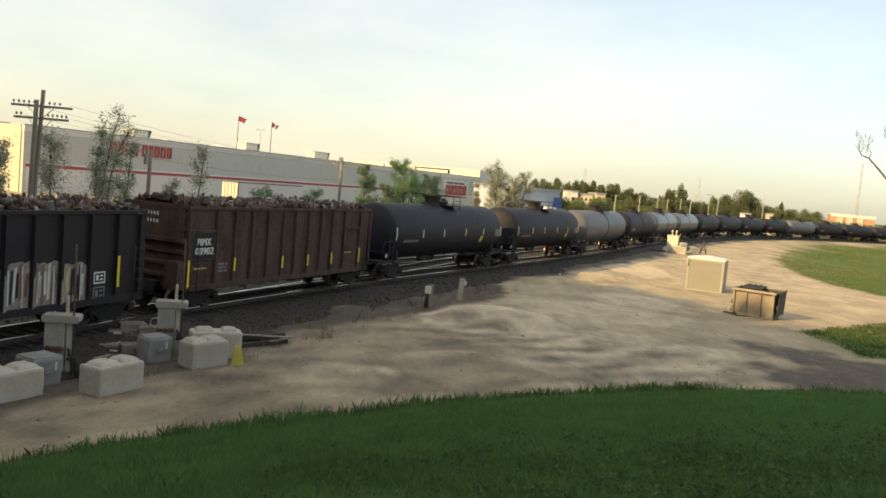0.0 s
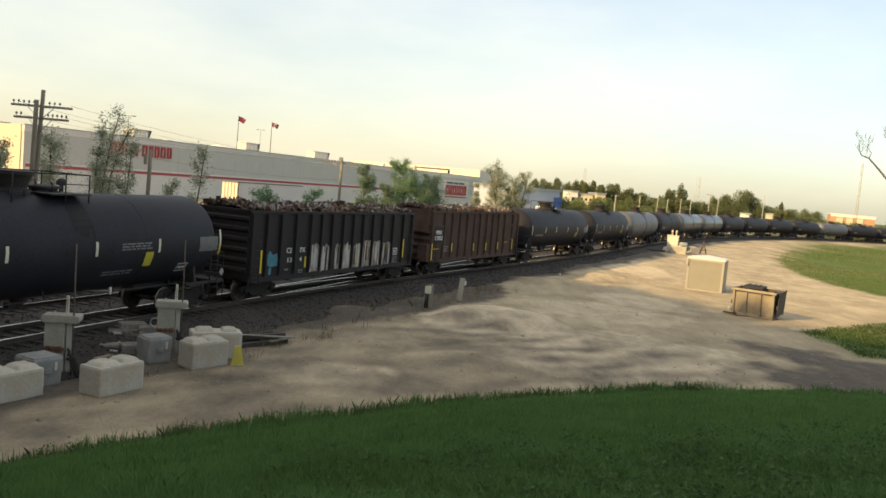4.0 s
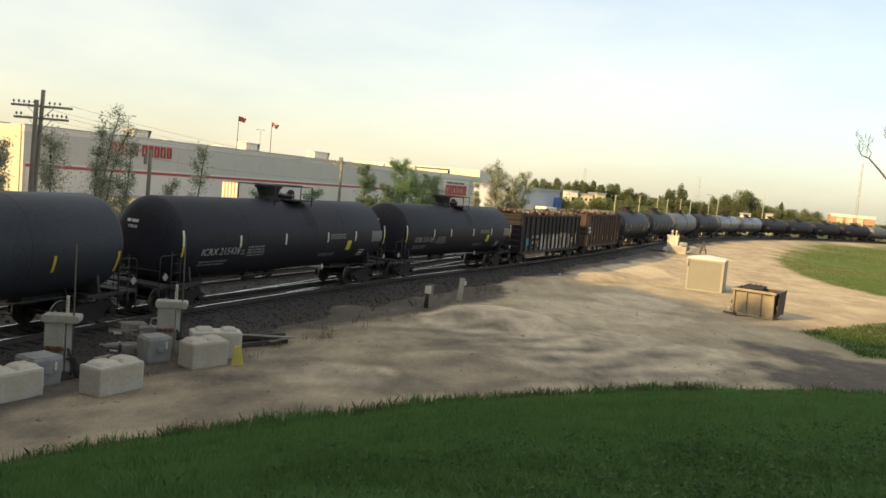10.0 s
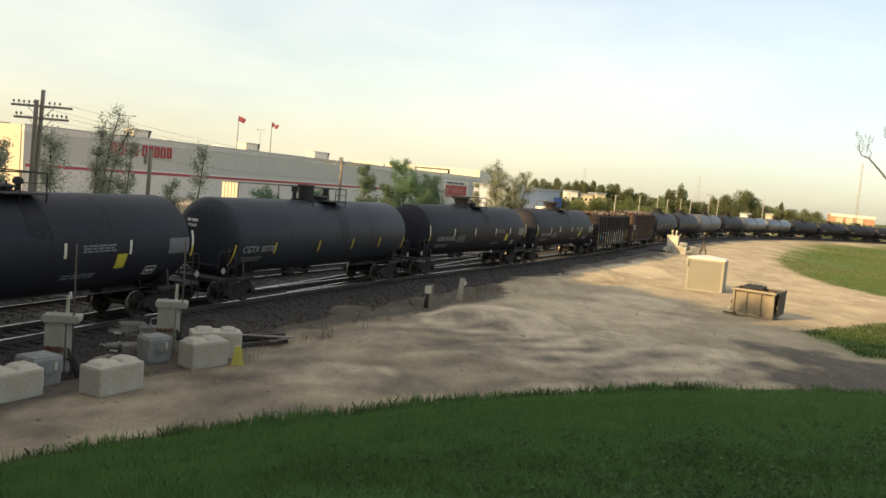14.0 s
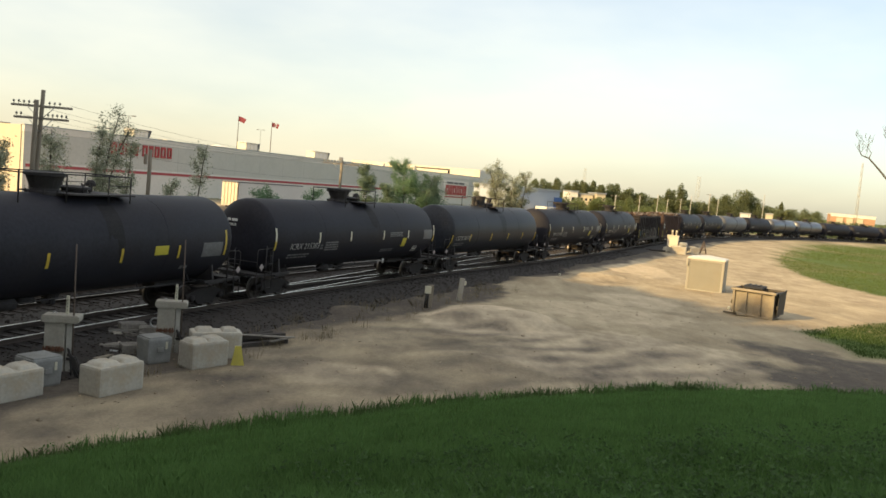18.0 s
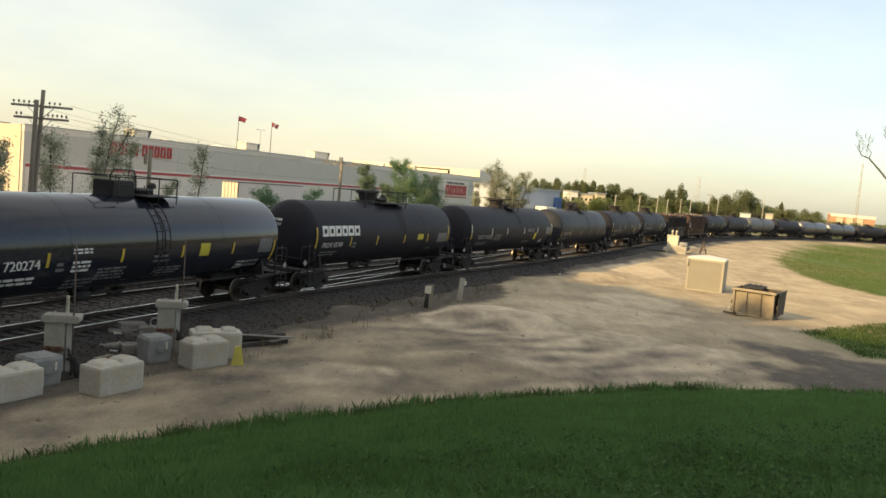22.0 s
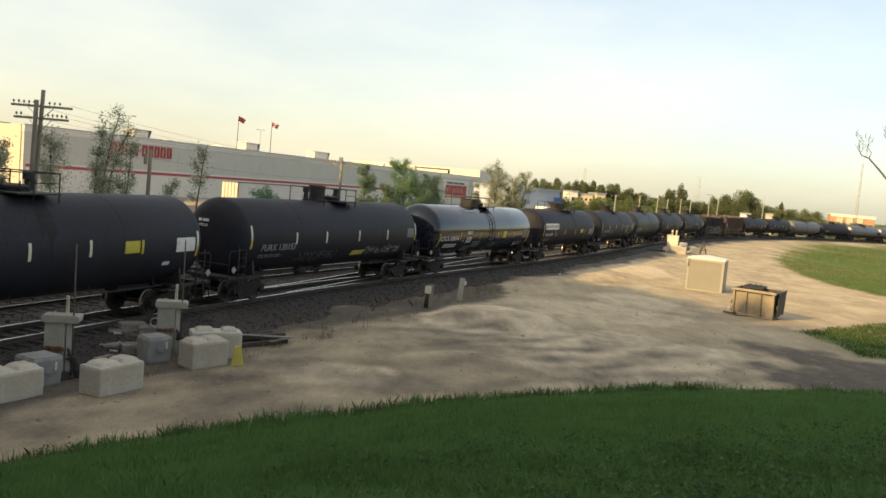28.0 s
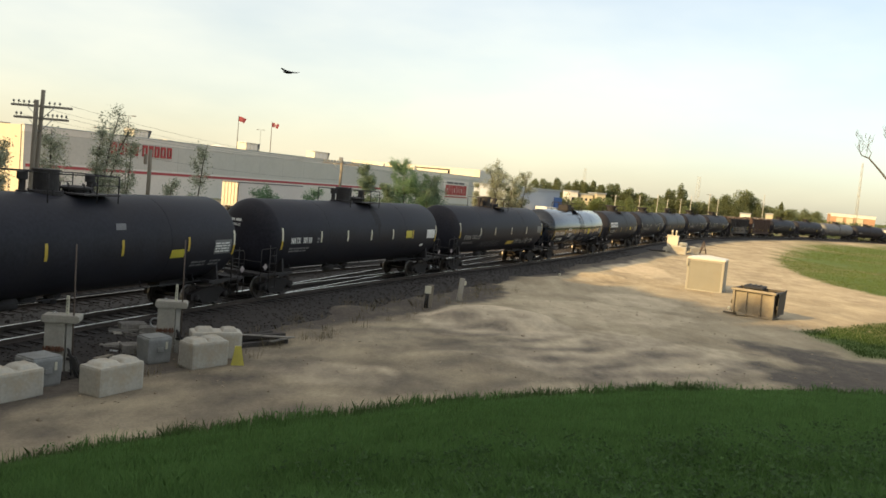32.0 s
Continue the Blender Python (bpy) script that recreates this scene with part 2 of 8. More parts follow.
def mesh_of(name, bm, mats):
    bmesh.ops.recalc_face_normals(bm, faces=bm.faces[:])
    me = bpy.data.meshes.new(name)
    bm.to_mesh(me)
    bm.free()
    for m in mats if isinstance(mats, (list, tuple)) else (mats,):
        me.materials.append(m)
    return me


def part(name, bm, mat, parent, label="", at=None):
    """One mesh object under a thing or under a part; bm may be a ready mesh."""
    me = bm if isinstance(bm, bpy.types.Mesh) else mesh_of(name, bm, mat)
    ob = new(name, me)
    ob.parent = parent
    if at is not None:
        ob.matrix_basis = at
    if label:
        ob["label"] = label
    return ob


def thing(name, m, label, category, group="", kind=""):
    e = new(name)
    e.empty_display_size = 0.2
    e.matrix_basis = m
    return tagged(e, label, category, group, kind)


def solid(name, bm, mat, label, category, group="", kind="", at=None):
    ob = new(name, mesh_of(name, bm, mat))
    if at is not None:
        ob.matrix_basis = at
    return tagged(ob, label, category, group, kind)


def arrays_mesh(name, verts, faces, mats, smooth=False):
    me = bpy.data.meshes.new(name)
    me.from_pydata([tuple(v) for v in verts], [], [tuple(f) for f in faces])
    for m in mats:
        me.materials.append(m)
    if smooth:
        me.polygons.foreach_set("use_smooth", [True] * len(me.polygons))
    me.update()
    return me


# ---- the line of the track: heading from +y towards +x, by its curvature ----
KNOT_S = [-260, -60, 0, 20, 40, 60, 80, 110, 140, 170, 200, 240, 560]
KNOT_K = [0.001, 0.0045, 0.0055, 0.0036, -0.0006, -0.0026, 0.0005, 0.0020, 0.0026, 0.0036, 0.0038, 0.0036, 0.0036]
S_AXIS = np.arange(-260.0, 561.0, 1.0)
_k = np.interp(S_AXIS, KNOT_S, KNOT_K)
S_HEAD = np.concatenate([[0], np.cumsum((_k[1:] + _k[:-1]) / 2)])
S_HEAD += 0.3492 - S_HEAD[260]
_dx, _dy = np.sin(S_HEAD), np.cos(S_HEAD)
S_X = np.concatenate([[0], np.cumsum((_dx[1:] + _dx[:-1]) / 2)])
S_Y = np.concatenate([[0], np.cumsum((_dy[1:] + _dy[:-1]) / 2)])
S_X += -12.4166 - S_X[260]
S_Y += 25.5337 - S_Y[260]
SPEED = 5.237


def track(s, off=0.0):
    """The place on the track at arc length s, off metres to its right-hand side, and the heading there."""
    h = float(np.interp(s, S_AXIS, S_HEAD))
    x, y = float(np.interp(s, S_AXIS, S_X)), float(np.interp(s, S_AXIS, S_Y))
    return x + off * math.cos(h), y - off * math.sin(h), h


def on_track(s, off=0.0, z=0.0, turn=0.0):
    """The pose at s, its x axis along the track."""
    x, y, h = track(s, off)
    return pose(x, y, z, 0, 0, 90 - math.degrees(h) + turn)


def track_near(x, y):
    """Distance of a place from the track's centre line, positive on the right-hand side, and s there."""
    d2 = (S_X - x) ** 2 + (S_Y - y) ** 2
    i = int(np.argmin(d2))
    side = (x - S_X[i]) * math.cos(S_HEAD[i]) - (y - S_Y[i]) * math.sin(S_HEAD[i])
    return math.copysign(math.sqrt(d2[i]), side), float(S_AXIS[i])


# ---- ground: one sheet with the grass bank on which the camera stands ----
GROUND = -0.45
TOE_X = [-60, -20, -8.15, -4.72, 0.64, 8.26, 14.7, 30, 80, 400]
TOE_Y = [-10, 5.0, 15.3, 18.75, 22.9, 26.9, 28.6, 30.5, 34, 60]


def smooth01(a):
    a = min(1.0, max(0.0, a))
    return a * a * (3 - 2 * a)


def bank(x, y):
    """How far inside the toe of the grass bank a place lies, in metres, less near the track."""
    toe = float(np.interp(x, TOE_X, TOE_Y))
    return (toe - y) * 0.86


MOUNDS = ((3.0, 38.2, 3.6, 3.2, 0.45), (-3.8, 36.4, 1.6, 1.4, 0.20), (8.0, 55.5, 3.4, 2.0, 0.28), (12.5, 63.0, 3.0, 2.0, 0.25), (1.2, 28.6, 2.6, 1.0, 0.10), (6.0, 45.0, 3.0, 1.6, 0.16))


def ground_z(x, y):
    d = bank(x, y)
    z = GROUND
    if d > 0 and y < 60:
        rise = min(d, 21.0) * 0.2225
        rise = rise - 0.35 * math.exp(-((d - 1.0) / 1.5) ** 2) * 0.3
        side, _ = track_near(x, y)
        z += rise * smooth01((side - 4.5) / 5.0)
    side, s = track_near(x, y)
    if -200 < s < 540:
        a = abs(side)
        z += (0.12 if side < 0 or s > 45 else 0.01) * smooth01((7.0 - a) / 4.0)
    near = math.exp(-((x - 6) ** 2 + (y - 38) ** 2) / 1800.0)
    z += 0.10 * near * noise.noise((x * 0.25, y * 0.25, 0.3)) + 0.05 * near * noise.noise((x * 0.9, y * 0.9, 2.3))
    for cx, cy, rx, ry, up in MOUNDS:                    # spread heaps of gravel and turned soil
        q = math.hypot((x - cx) / rx, (y - cy) / ry) + 0.22 * noise.noise((x * 0.5, y * 0.5, 11.0))
        if q < 1:
            z += up * (1 - q * q) ** 1.3
    if z > GROUND + 0.3:
        z += 0.10 * noise.noise((x * 0.5, y * 0.5, 5.0))
    return z


FIELD_Y = [55, 62, 68, 80, 93, 109, 135, 158, 194, 206, 212, 260]
FIELD_X = [50, 40, 35.6, 35.4, 38.4, 44, 56, 67, 90, 108, 130, 300]


def grass_amount(x, y):
    """1 on grass, 0 on bare dirt."""
    wob = 0.9 * noise.noise((x * 0.35, y * 0.35, 9.0)) + 0.5 * noise.noise((x * 1.1, y * 1.1, 4.0))
    d = bank(x, y) + wob
    g = smooth01(d / 0.8) if y < 60 else 0.0
    side, s = track_near(x, y)
    if side > 0 and x > 12 and y > 33:
        if 55 < y < 260:
            edge = float(np.interp(y, FIELD_Y, FIELD_X))
            g = max(g, smooth01((x - edge + 0.9 * wob) / 1.6))
        upper = min(43.9 + (x - 20) * 0.87, 51.0)
        g = max(g, smooth01(min((x - 18.2) / 1.6, (upper - y) / 1.2, (y - 35.5) / 1.2) + 0.5 * wob))
    if (side < -60 and s > 90) or (side < -14 and s > 190) or s > 420 or s < -120:
        g = max(g, smooth01((abs(side) - 9 + 2 * wob) / 2))
    if abs(side) < 6:
        g = 0.0
    return g


def ground_material():
    m = bpy.data.materials.new("ground_dirt_and_grass")
    m.use_nodes = True
    n, l = m.node_tree.nodes, m.node_tree.links
    b = n["Principled BSDF"]
    b.inputs["Roughness"].default_value = 0.95
    b.inputs["Specular IOR Level"].default_value = 0.15
    co = n.new("ShaderNodeTexCoord")

    def noise_ramp(scale, detail, lo, hi, c0, c1, stretch=(1, 1, 1), rough=0.55, rot=0.0):
        mp = n.new("ShaderNodeMapping")
        mp.inputs["Scale"].default_value = stretch
        mp.inputs["Rotation"].default_value = (0, 0, rot)
        l.new(co.outputs["Object"], mp.inputs["Vector"])
        t = n.new("ShaderNodeTexNoise")
        t.inputs["Scale"].default_value, t.inputs["Detail"].default_value, t.inputs["Roughness"].default_value = scale, detail, rough
        l.new(mp.outputs["Vector"], t.inputs["Vector"])
        r = n.new("ShaderNodeValToRGB")
        r.color_ramp.elements[0].position, r.color_ramp.elements[1].position = lo, hi
        r.color_ramp.elements[0].color, r.color_ramp.elements[1].color = (*c0, 1), (*c1, 1)
        l.new(t.outputs["Fac"], r.inputs["Fac"])
        return t, r

    def mix(fac, a, c, mode="MIX"):
        x = n.new("ShaderNodeMixRGB")
        x.blend_type = mode
        if isinstance(fac, float):
            x.inputs["Fac"].default_value = fac
        else:
            l.new(fac, x.inputs["Fac"])
        l.new(a, x.inputs["Color1"])
        l.new(c, x.inputs["Color2"])
        return x.outputs["Color"]

    _, tan = noise_ramp(0.22, 6, 0.35, 0.68, (0.315, 0.262, 0.182), (0.44, 0.372, 0.262))
    _, streak = noise_ramp(0.40, 6, 0.50, 0.74, (0, 0, 0), (0.28, 0.28, 0.28), (1.0, 0.5, 1.0), 0.65, 0.1)
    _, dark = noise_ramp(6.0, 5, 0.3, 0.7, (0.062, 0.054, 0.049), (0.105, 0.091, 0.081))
    tone_t, grit = noise_ramp(14.0, 5, 0.25, 0.75, (0.78, 0.78, 0.78), (1.2, 1.2, 1.2), rough=0.7)
    dirt = mix(streak.outputs["Color"], tan.outputs["Color"], dark.outputs["Color"])
    _, mottle = noise_ramp(0.42, 6, 0.28, 0.62, (0.82, 0.80, 0.78), (1.16, 1.16, 1.14), (1.0, 0.5, 1.0), 0.66, 0.2)
    dirt = mix(1.0, dirt, mottle.outputs["Color"], "MULTIPLY")
    dirt = mix(1.0, dirt, grit.outputs["Color"], "MULTIPLY")
    _, patchy = noise_ramp(1.1, 7, 0.32, 0.66, (0.86, 0.85, 0.84), (1.10, 1.10, 1.09), (1.0, 0.4, 1.0), 0.7, 0.2)
    dirt = mix(1.0, dirt, patchy.outputs["Color"], "MULTIPLY")
    _, g1 = noise_ramp(0.5, 5, 0.3, 0.7, (0.075, 0.118, 0.030), (0.112, 0.158, 0.044))
    _, g2 = noise_ramp(10.0, 4, 0.3, 0.7, (0.7, 0.7, 0.7), (1.25, 1.25, 1.2), rough=0.7)
    grass = mix(1.0, g1.outputs["Color"], g2.outputs["Color"], "MULTIPLY")
    dry_t, dry = noise_ramp(0.05, 6, 0.50, 0.66, (0, 0, 0), (0.8, 0.8, 0.8))
    far_t, drycol = noise_ramp(1.0, 4, 0.3, 0.7, (0.16, 0.13, 0.07), (0.24, 0.19, 0.10))
    grass = mix(dry.outputs["Color"], grass, drycol.outputs["Color"])
    at = n.new("ShaderNodeAttribute")
    at.attribute_name = "cover"
    sep = n.new("ShaderNodeSeparateColor")
    l.new(at.outputs["Color"], sep.inputs["Color"])
    _, pale = noise_ramp(0.5, 7, 0.3, 0.7, (0.57, 0.472, 0.335), (0.71, 0.595, 0.425), rough=0.68)
    pale_out = mix(0.8, pale.outputs["Color"], patchy.outputs["Color"], "MULTIPLY")

    def broken(channel, lo, hi, share):
        """A soil's share, its edge broken up by two scales of lumps."""
        lump = n.new("ShaderNodeTexNoise")
        lump.inputs["Scale"].default_value, lump.inputs["Detail"].default_value, lump.inputs["Roughness"].default_value = 0.9, 9.0, 0.72
        mp = n.new("ShaderNodeMapping")
        mp.inputs["Scale"].default_value = (1.0, 0.6, 1.0)
        mp.inputs["Location"].default_value = (share * 17.0, 3.0, 0.0)
        l.new(co.outputs["Object"], mp.inputs["Vector"])
        l.new(mp.outputs["Vector"], lump.inputs["Vector"])
        k = n.new("ShaderNodeMath")
        k.operation = "MULTIPLY_ADD"
        k.inputs[1].default_value, k.inputs[2].default_value = 0.9, -0.45
        l.new(lump.outputs["Fac"], k.inputs[0])
        a = n.new("ShaderNodeMath")
        l.new(channel, a.inputs[0])
        l.new(k.outputs[0], a.inputs[1])
        r = n.new("ShaderNodeMapRange")
        r.inputs["From Min"].default_value, r.inputs["From Max"].default_value, r.inputs["To Max"].default_value = lo, hi, share
        l.new(a.outputs[0], r.inputs["Value"])
        return r.outputs["Result"]

    dirt = mix(broken(sep.outputs["Blue"], 0.30, 0.75, 0.95), dirt, pale_out)
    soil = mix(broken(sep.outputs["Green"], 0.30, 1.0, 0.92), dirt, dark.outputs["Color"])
    col = mix(sep.outputs["Red"], soil, grass)
    l.new(col, b.inputs["Base Color"])
    bp = n.new("ShaderNodeBump")
    bp.inputs["Strength"].default_value, bp.inputs["Distance"].default_value = 0.45, 0.05
    l.new(tone_t.outputs["Fac"], bp.inputs["Height"])
    l.new(bp.outputs["Normal"], b.inputs["Normal"])
    return m


M_GROUND = ground_material()


def dark_or_shaded_soil(x, y):
    """1 where the dirt is dark: cinders and painted-in shade by the ballast, and a strip by the bank."""
    side, s = track_near(x, y)
    wob = 1.6 * noise.noise((x * 0.22, y * 0.22, 3.0)) + 0.8 * noise.noise((x * 0.8, y * 0.8, 6.0))
    # reach grows again towards s 82, painting shade beside the track as dark soil
    reach = float(np.interp(s, [-20, -2, 2, 6, 10, 15, 20, 24, 28, 31, 36, 40, 48, 62, 82, 130], [6.4, 6.3, 6.5, 5.6, 6.0, 7.1, 7.4, 7.6, 6.5, 4.7, 4.7, 4.9, 5.2, 5.6, 6.2, 5.2]))
    if side < 0:
        reach = 60.0 if s < 190 else 16.0
    d = smooth01((reach - abs(side) + wob * 0.6) / 1.3)
    for cx, cy, rx, ry in ((10.8, 45.0, 1.6, 0.9), (14.4, 40.2, 2.6, 0.7), (12.4, 38.6, 2.2, 0.6), (-2.0, 26.6, 0.9, 0.4), (25.0, 52.5, 2.0, 0.6), (16.5, 45.0, 1.6, 0.7), (21.5, 47.5, 1.5, 0.7), (23.0, 50.5, 0.7, 0.4), (13.5, 52.0, 1.0, 0.7), (5.5, 33.5, 1.8, 0.5), (10.0, 39.5, 2.8, 1.3)):
        d = max(d, 0.30 * smooth01((1.15 - math.hypot((x - cx) / rx, (y - cy) / ry) + 0.3 * wob) * 1.4))
    if side > 0 and s < 26:                                   # greyer dirt between the blocks and the bank
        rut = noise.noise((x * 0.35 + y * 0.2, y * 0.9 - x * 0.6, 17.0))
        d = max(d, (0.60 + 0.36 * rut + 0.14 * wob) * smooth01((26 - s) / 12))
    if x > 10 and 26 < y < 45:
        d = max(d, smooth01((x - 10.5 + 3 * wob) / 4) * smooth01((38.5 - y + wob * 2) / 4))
    return d


def pale_or_sunlit_soil(x, y):
    """1 on the spread heaps of pale sandy gravel and where sunlight on the yard is painted as paler dirt."""
    wob = 0.5 * noise.noise((x * 0.5, y * 0.5, 13.0)) + 0.35 * noise.noise((x * 1.6, y * 1.6, 8.0))
    out = 0.0
    # the wide mid-yard ellipses paint half-sunlit dirt, the small ones gravel
    for cx, cy, rx, ry, k in ((2.4, 36.6, 4.4, 4.8, 1.0), (-3.8, 36.0, 1.7, 1.3, 0.5), (7.5, 32.5, 7.5, 5.5, 0.62), (9.0, 43.0, 6.0, 5.0, 0.5), (9.5, 62.0, 4.5, 3.5, 0.3), (-3.0, 24.5, 3.0, 2.2, 0.5), (6.0, 28.8, 6.0, 2.4, 0.7), (17.0, 76.0, 5.0, 14.0, 0.6), (12.0, 50.0, 4.0, 5.0, 0.5)):
        out = max(out, k * smooth01((1.0 - math.hypot((x - cx) / rx, (y - cy) / ry) + 0.4 * wob) * 2.2))
    if x > 8:
        out = max(out, 0.35 * smooth01((y - 50 + 8 * wob) / 12))       # paler colour for the sunlit ground inside the curve
    return out


def build_ground():
    def axis(lo, hi, step, far_lo, far_hi):
        core = list(np.arange(lo, hi + 0.01, step))
        out, a, g = [], lo, step
        while a > far_lo:
            g = min(g * 1.22, 0.8 if a > lo - 14 else 1e9)
            a -= g
            out.append(a)
        out2, a, g = [], hi, step
        while a < far_hi:
            g = min(g * 1.22, 0.8 if a < hi + 14 else 1e9)
            a += g
            out2.append(a)
        return out[::-1] + core + out2
    xs, ys = axis(-16, 34, 0.4, -2600, 2600), axis(14, 66, 0.4, -1500, 3200)
    verts, cover = [], []
    for y in ys:
        for x in xs:
            verts.append((x, y, ground_z(x, y)))
            cover.append((grass_amount(x, y), dark_or_shaded_soil(x, y), pale_or_sunlit_soil(x, y), 1.0))
    nx = len(xs)
    faces = [(j * nx + i, j * nx + i + 1, (j + 1) * nx + i + 1, (j + 1) * nx + i) for j in range(len(ys) - 1) for i in range(nx - 1)]
    me = arrays_mesh("ground", verts, faces, [M_GROUND], smooth=True)
    at = me.color_attributes.new("cover", "FLOAT_COLOR", "POINT")
    at.data.foreach_set("color", np.array(cover, dtype=np.float32).ravel())
    tagged(new("ground", me), "bare tan dirt yard and grass bank beside the railway", "ground", kind="structure")


build_ground()


# ---- the railway: ballast, ties, rails ----
def ribbon(name, s0, s1, step, profile, mats, face_mat=None):
    """A profile of (offset, height) swept along the track."""
    verts, faces, idx = [], [], []
    ss = np.arange(s0, s1 + 0.01, step)
    k = len(profile)
    for s in ss:
        for o, z in profile:
            x, y, _ = track(s, o)
            verts.append((x, y, z))
    for i in range(len(ss) - 1):
        for j in range(k - 1):
            faces.append((i * k + j, (i + 1) * k + j, (i + 1) * k + j + 1, i * k + j + 1))
            idx.append(face_mat[j] if face_mat else 0)
    me = arrays_mesh(name, verts, faces, mats)
    me.polygons.foreach_set("material_index", idx)
    return me


M_BALLAST = material("ballast_stone", (0.030, 0.0245, 0.021), 0.9, vary=0.5, scale=2.5, fine=22, bump=0.9, dirt=(0.026, 0.020, 0.016), dirt_amount=0.6)
ballast = tagged(new("ballast_bed", ribbon("ballast_bed", -200, 540, 2.0, [(-7.9, -0.5), (-6.1, -0.2), (-4.15, -0.19), (-2.1, -0.215), (0, -0.19), (2.0, -0.2), (4.2, -0.5)], [M_BALLAST])),
                 "dark grey-brown crushed stone ballast under two tracks", "ballast", kind="structure")
HEAD = [(-0.07, -0.155), (-0.07, -0.14), (-0.012, -0.115), (-0.012, -0.045), (-0.036, -0.035), (-0.036, 0.0), (0.036, 0.0), (0.036, -0.035), (0.012, -0.045), (0.012, -0.115), (0.07, -0.14), (0.07, -0.155)]
for off in (-0.753, 0.753):
    tagged(new("rail", ribbon("rail", -200, 540, 1.0, [(off + a, b) for a, b in HEAD], [M_RAILSIDE, M_RAIL], [1 if abs(j - 5) < 1 else 0 for j in range(11)])),
           "worn steel rail with a bright running head", "rail", kind="structure")
# the second track beyond, less used, and the turnout that joins the two
M_RAILDULL = material("rail_dull_steel", (0.36, 0.34, 0.32), 0.42, 0.8, vary=0.35, scale=1.5, fine=30, bump=0.05, dirt=(0.08, 0.06, 0.05), dirt_amount=0.8)
SECOND = -4.15
for off in (SECOND - 0.753, SECOND + 0.753):
    tagged(new("rail", ribbon("rail", -200, 540, 1.0, [(off + a, b) for a, b in HEAD], [M_RAILSIDE, M_RAILDULL], [1 if abs(j - 5) < 1 else 0 for j in range(11)])),
           "dull steel rail of the second track", "rail", kind="structure")


def branch(s):
    """How far the turnout's centre line has left the near track at s."""
    a = min(1.0, max(0.0, (s - 7.0) / 50.0))
    return SECOND * a * a * (3 - 2 * a)


def turnout_rail(off, s0, s1):
    verts, faces, idx, k = [], [], [], len(HEAD)
    ss = np.arange(s0, s1 + 0.01, 1.0)
    for s in ss:
        for a, b in HEAD:
            x, y, _ = track(s, branch(s) + off + a)
            verts.append((x, y, b - 0.004))
    for i in range(len(ss) - 1):
        for j in range(k - 1):
            faces.append((i * k + j, (i + 1) * k + j, (i + 1) * k + j + 1, i * k + j + 1))
            idx.append(1 if j == 5 else 0)
    me = arrays_mesh("turnout_rail", verts, faces, [M_RAILSIDE, M_RAIL])
    me.polygons.foreach_set("material_index", idx)
    tagged(new("turnout_rail", me), "bright closure rail of the turnout between the tracks", "rail", kind="structure")


turnout_rail(-0.753, 11, 56)
turnout_rail(0.753, 13, 56)


# ---- the train: its meshes ----
RAD, AXIS_Z = 1.6, 2.66            # tank radius and height of its axis above the rails
CACHE = {}


def cached(name, build, mat):
    """A mesh that alike parts share."""
    if name not in CACHE:
        bm = bmesh.new()
        build(bm)
        CACHE[name] = mesh_of(name, bm, mat)
    return CACHE[name]


def text_bm(body, height, slant=0.0, wide=1.0):
    """Flat lettering in x and z, its lower left corner at the origin, capitals of that height; returns the bmesh and its length."""
    cu = bpy.data.curves.new("lettering", "FONT")
    cu.body, cu.size, cu.resolution_u, cu.shear = body, height / 0.69, 2, slant
    ob = new("lettering", cu)
    me = bpy.data.meshes.new_from_object(ob.evaluated_get(bpy.context.evaluated_depsgraph_get()))
    bpy.data.objects.remove(ob)
    bpy.data.curves.remove(cu)
    bm = bmesh.new()
    bm.from_mesh(me)
    bpy.data.meshes.remove(me)
    for v in bm.verts:
        v.co = Vector((v.co.x * wide, 0, v.co.y))
    xs = [v.co.x for v in bm.verts]
    return bm, (max(xs) - min(xs)) if xs else 0


def embolden(bm, d):
    """Thickens lettering by laying moved copies beside it."""
    t = bm.copy()
    for v in t.verts:
        v.co.x += d
    merge(bm, t)


def on_tank(bm, cuts=5, proud=0.014, r=RAD):
    """Wraps a flat mesh in x and z onto the near side of a tank."""
    zs = [v.co.z for v in bm.verts]
    lo, hi = min(zs), max(zs)
    for i in range(1, cuts):
        z = lo + (hi - lo) * i / cuts
        bmesh.ops.bisect_plane(bm, geom=bm.verts[:] + bm.edges[:] + bm.faces[:], plane_co=(0, 0, z), plane_no=(0, 0, 1))
    for v in bm.verts:
        a = math.asin(max(-0.95, min(0.95, (v.co.z - AXIS_Z) / r)))
        v.co.y, v.co.z = -(r + proud) * math.cos(a), AXIS_Z + (r + proud) * math.sin(a)


def rect(bm, x0, x1, z0, z1, lean=0.0):
    d = lean * (z1 - z0)
    vs = [bm.verts.new(p) for p in ((x0, 0, z0), (x1, 0, z0), (x1 + d, 0, z1), (x0 + d, 0, z1))]
    bm.faces.new(vs)


def bars(bm, x0, x1, z0, z1, lines, rnd, gap=0.4):
    """Unreadable writing: lines of bars, broken into words."""
    h = (z1 - z0) / lines
    for i in range(lines):
        x, zb = x0, z0 + i * h
        end = x1 - rnd.random() * 0.15 * (x1 - x0)
        while x < end - 0.05:
            w = min(end - x, rnd.uniform(0.12, 0.4))
            rect(bm, x, x + w, zb, zb + h * (1 - gap))
            x += w + 0.05


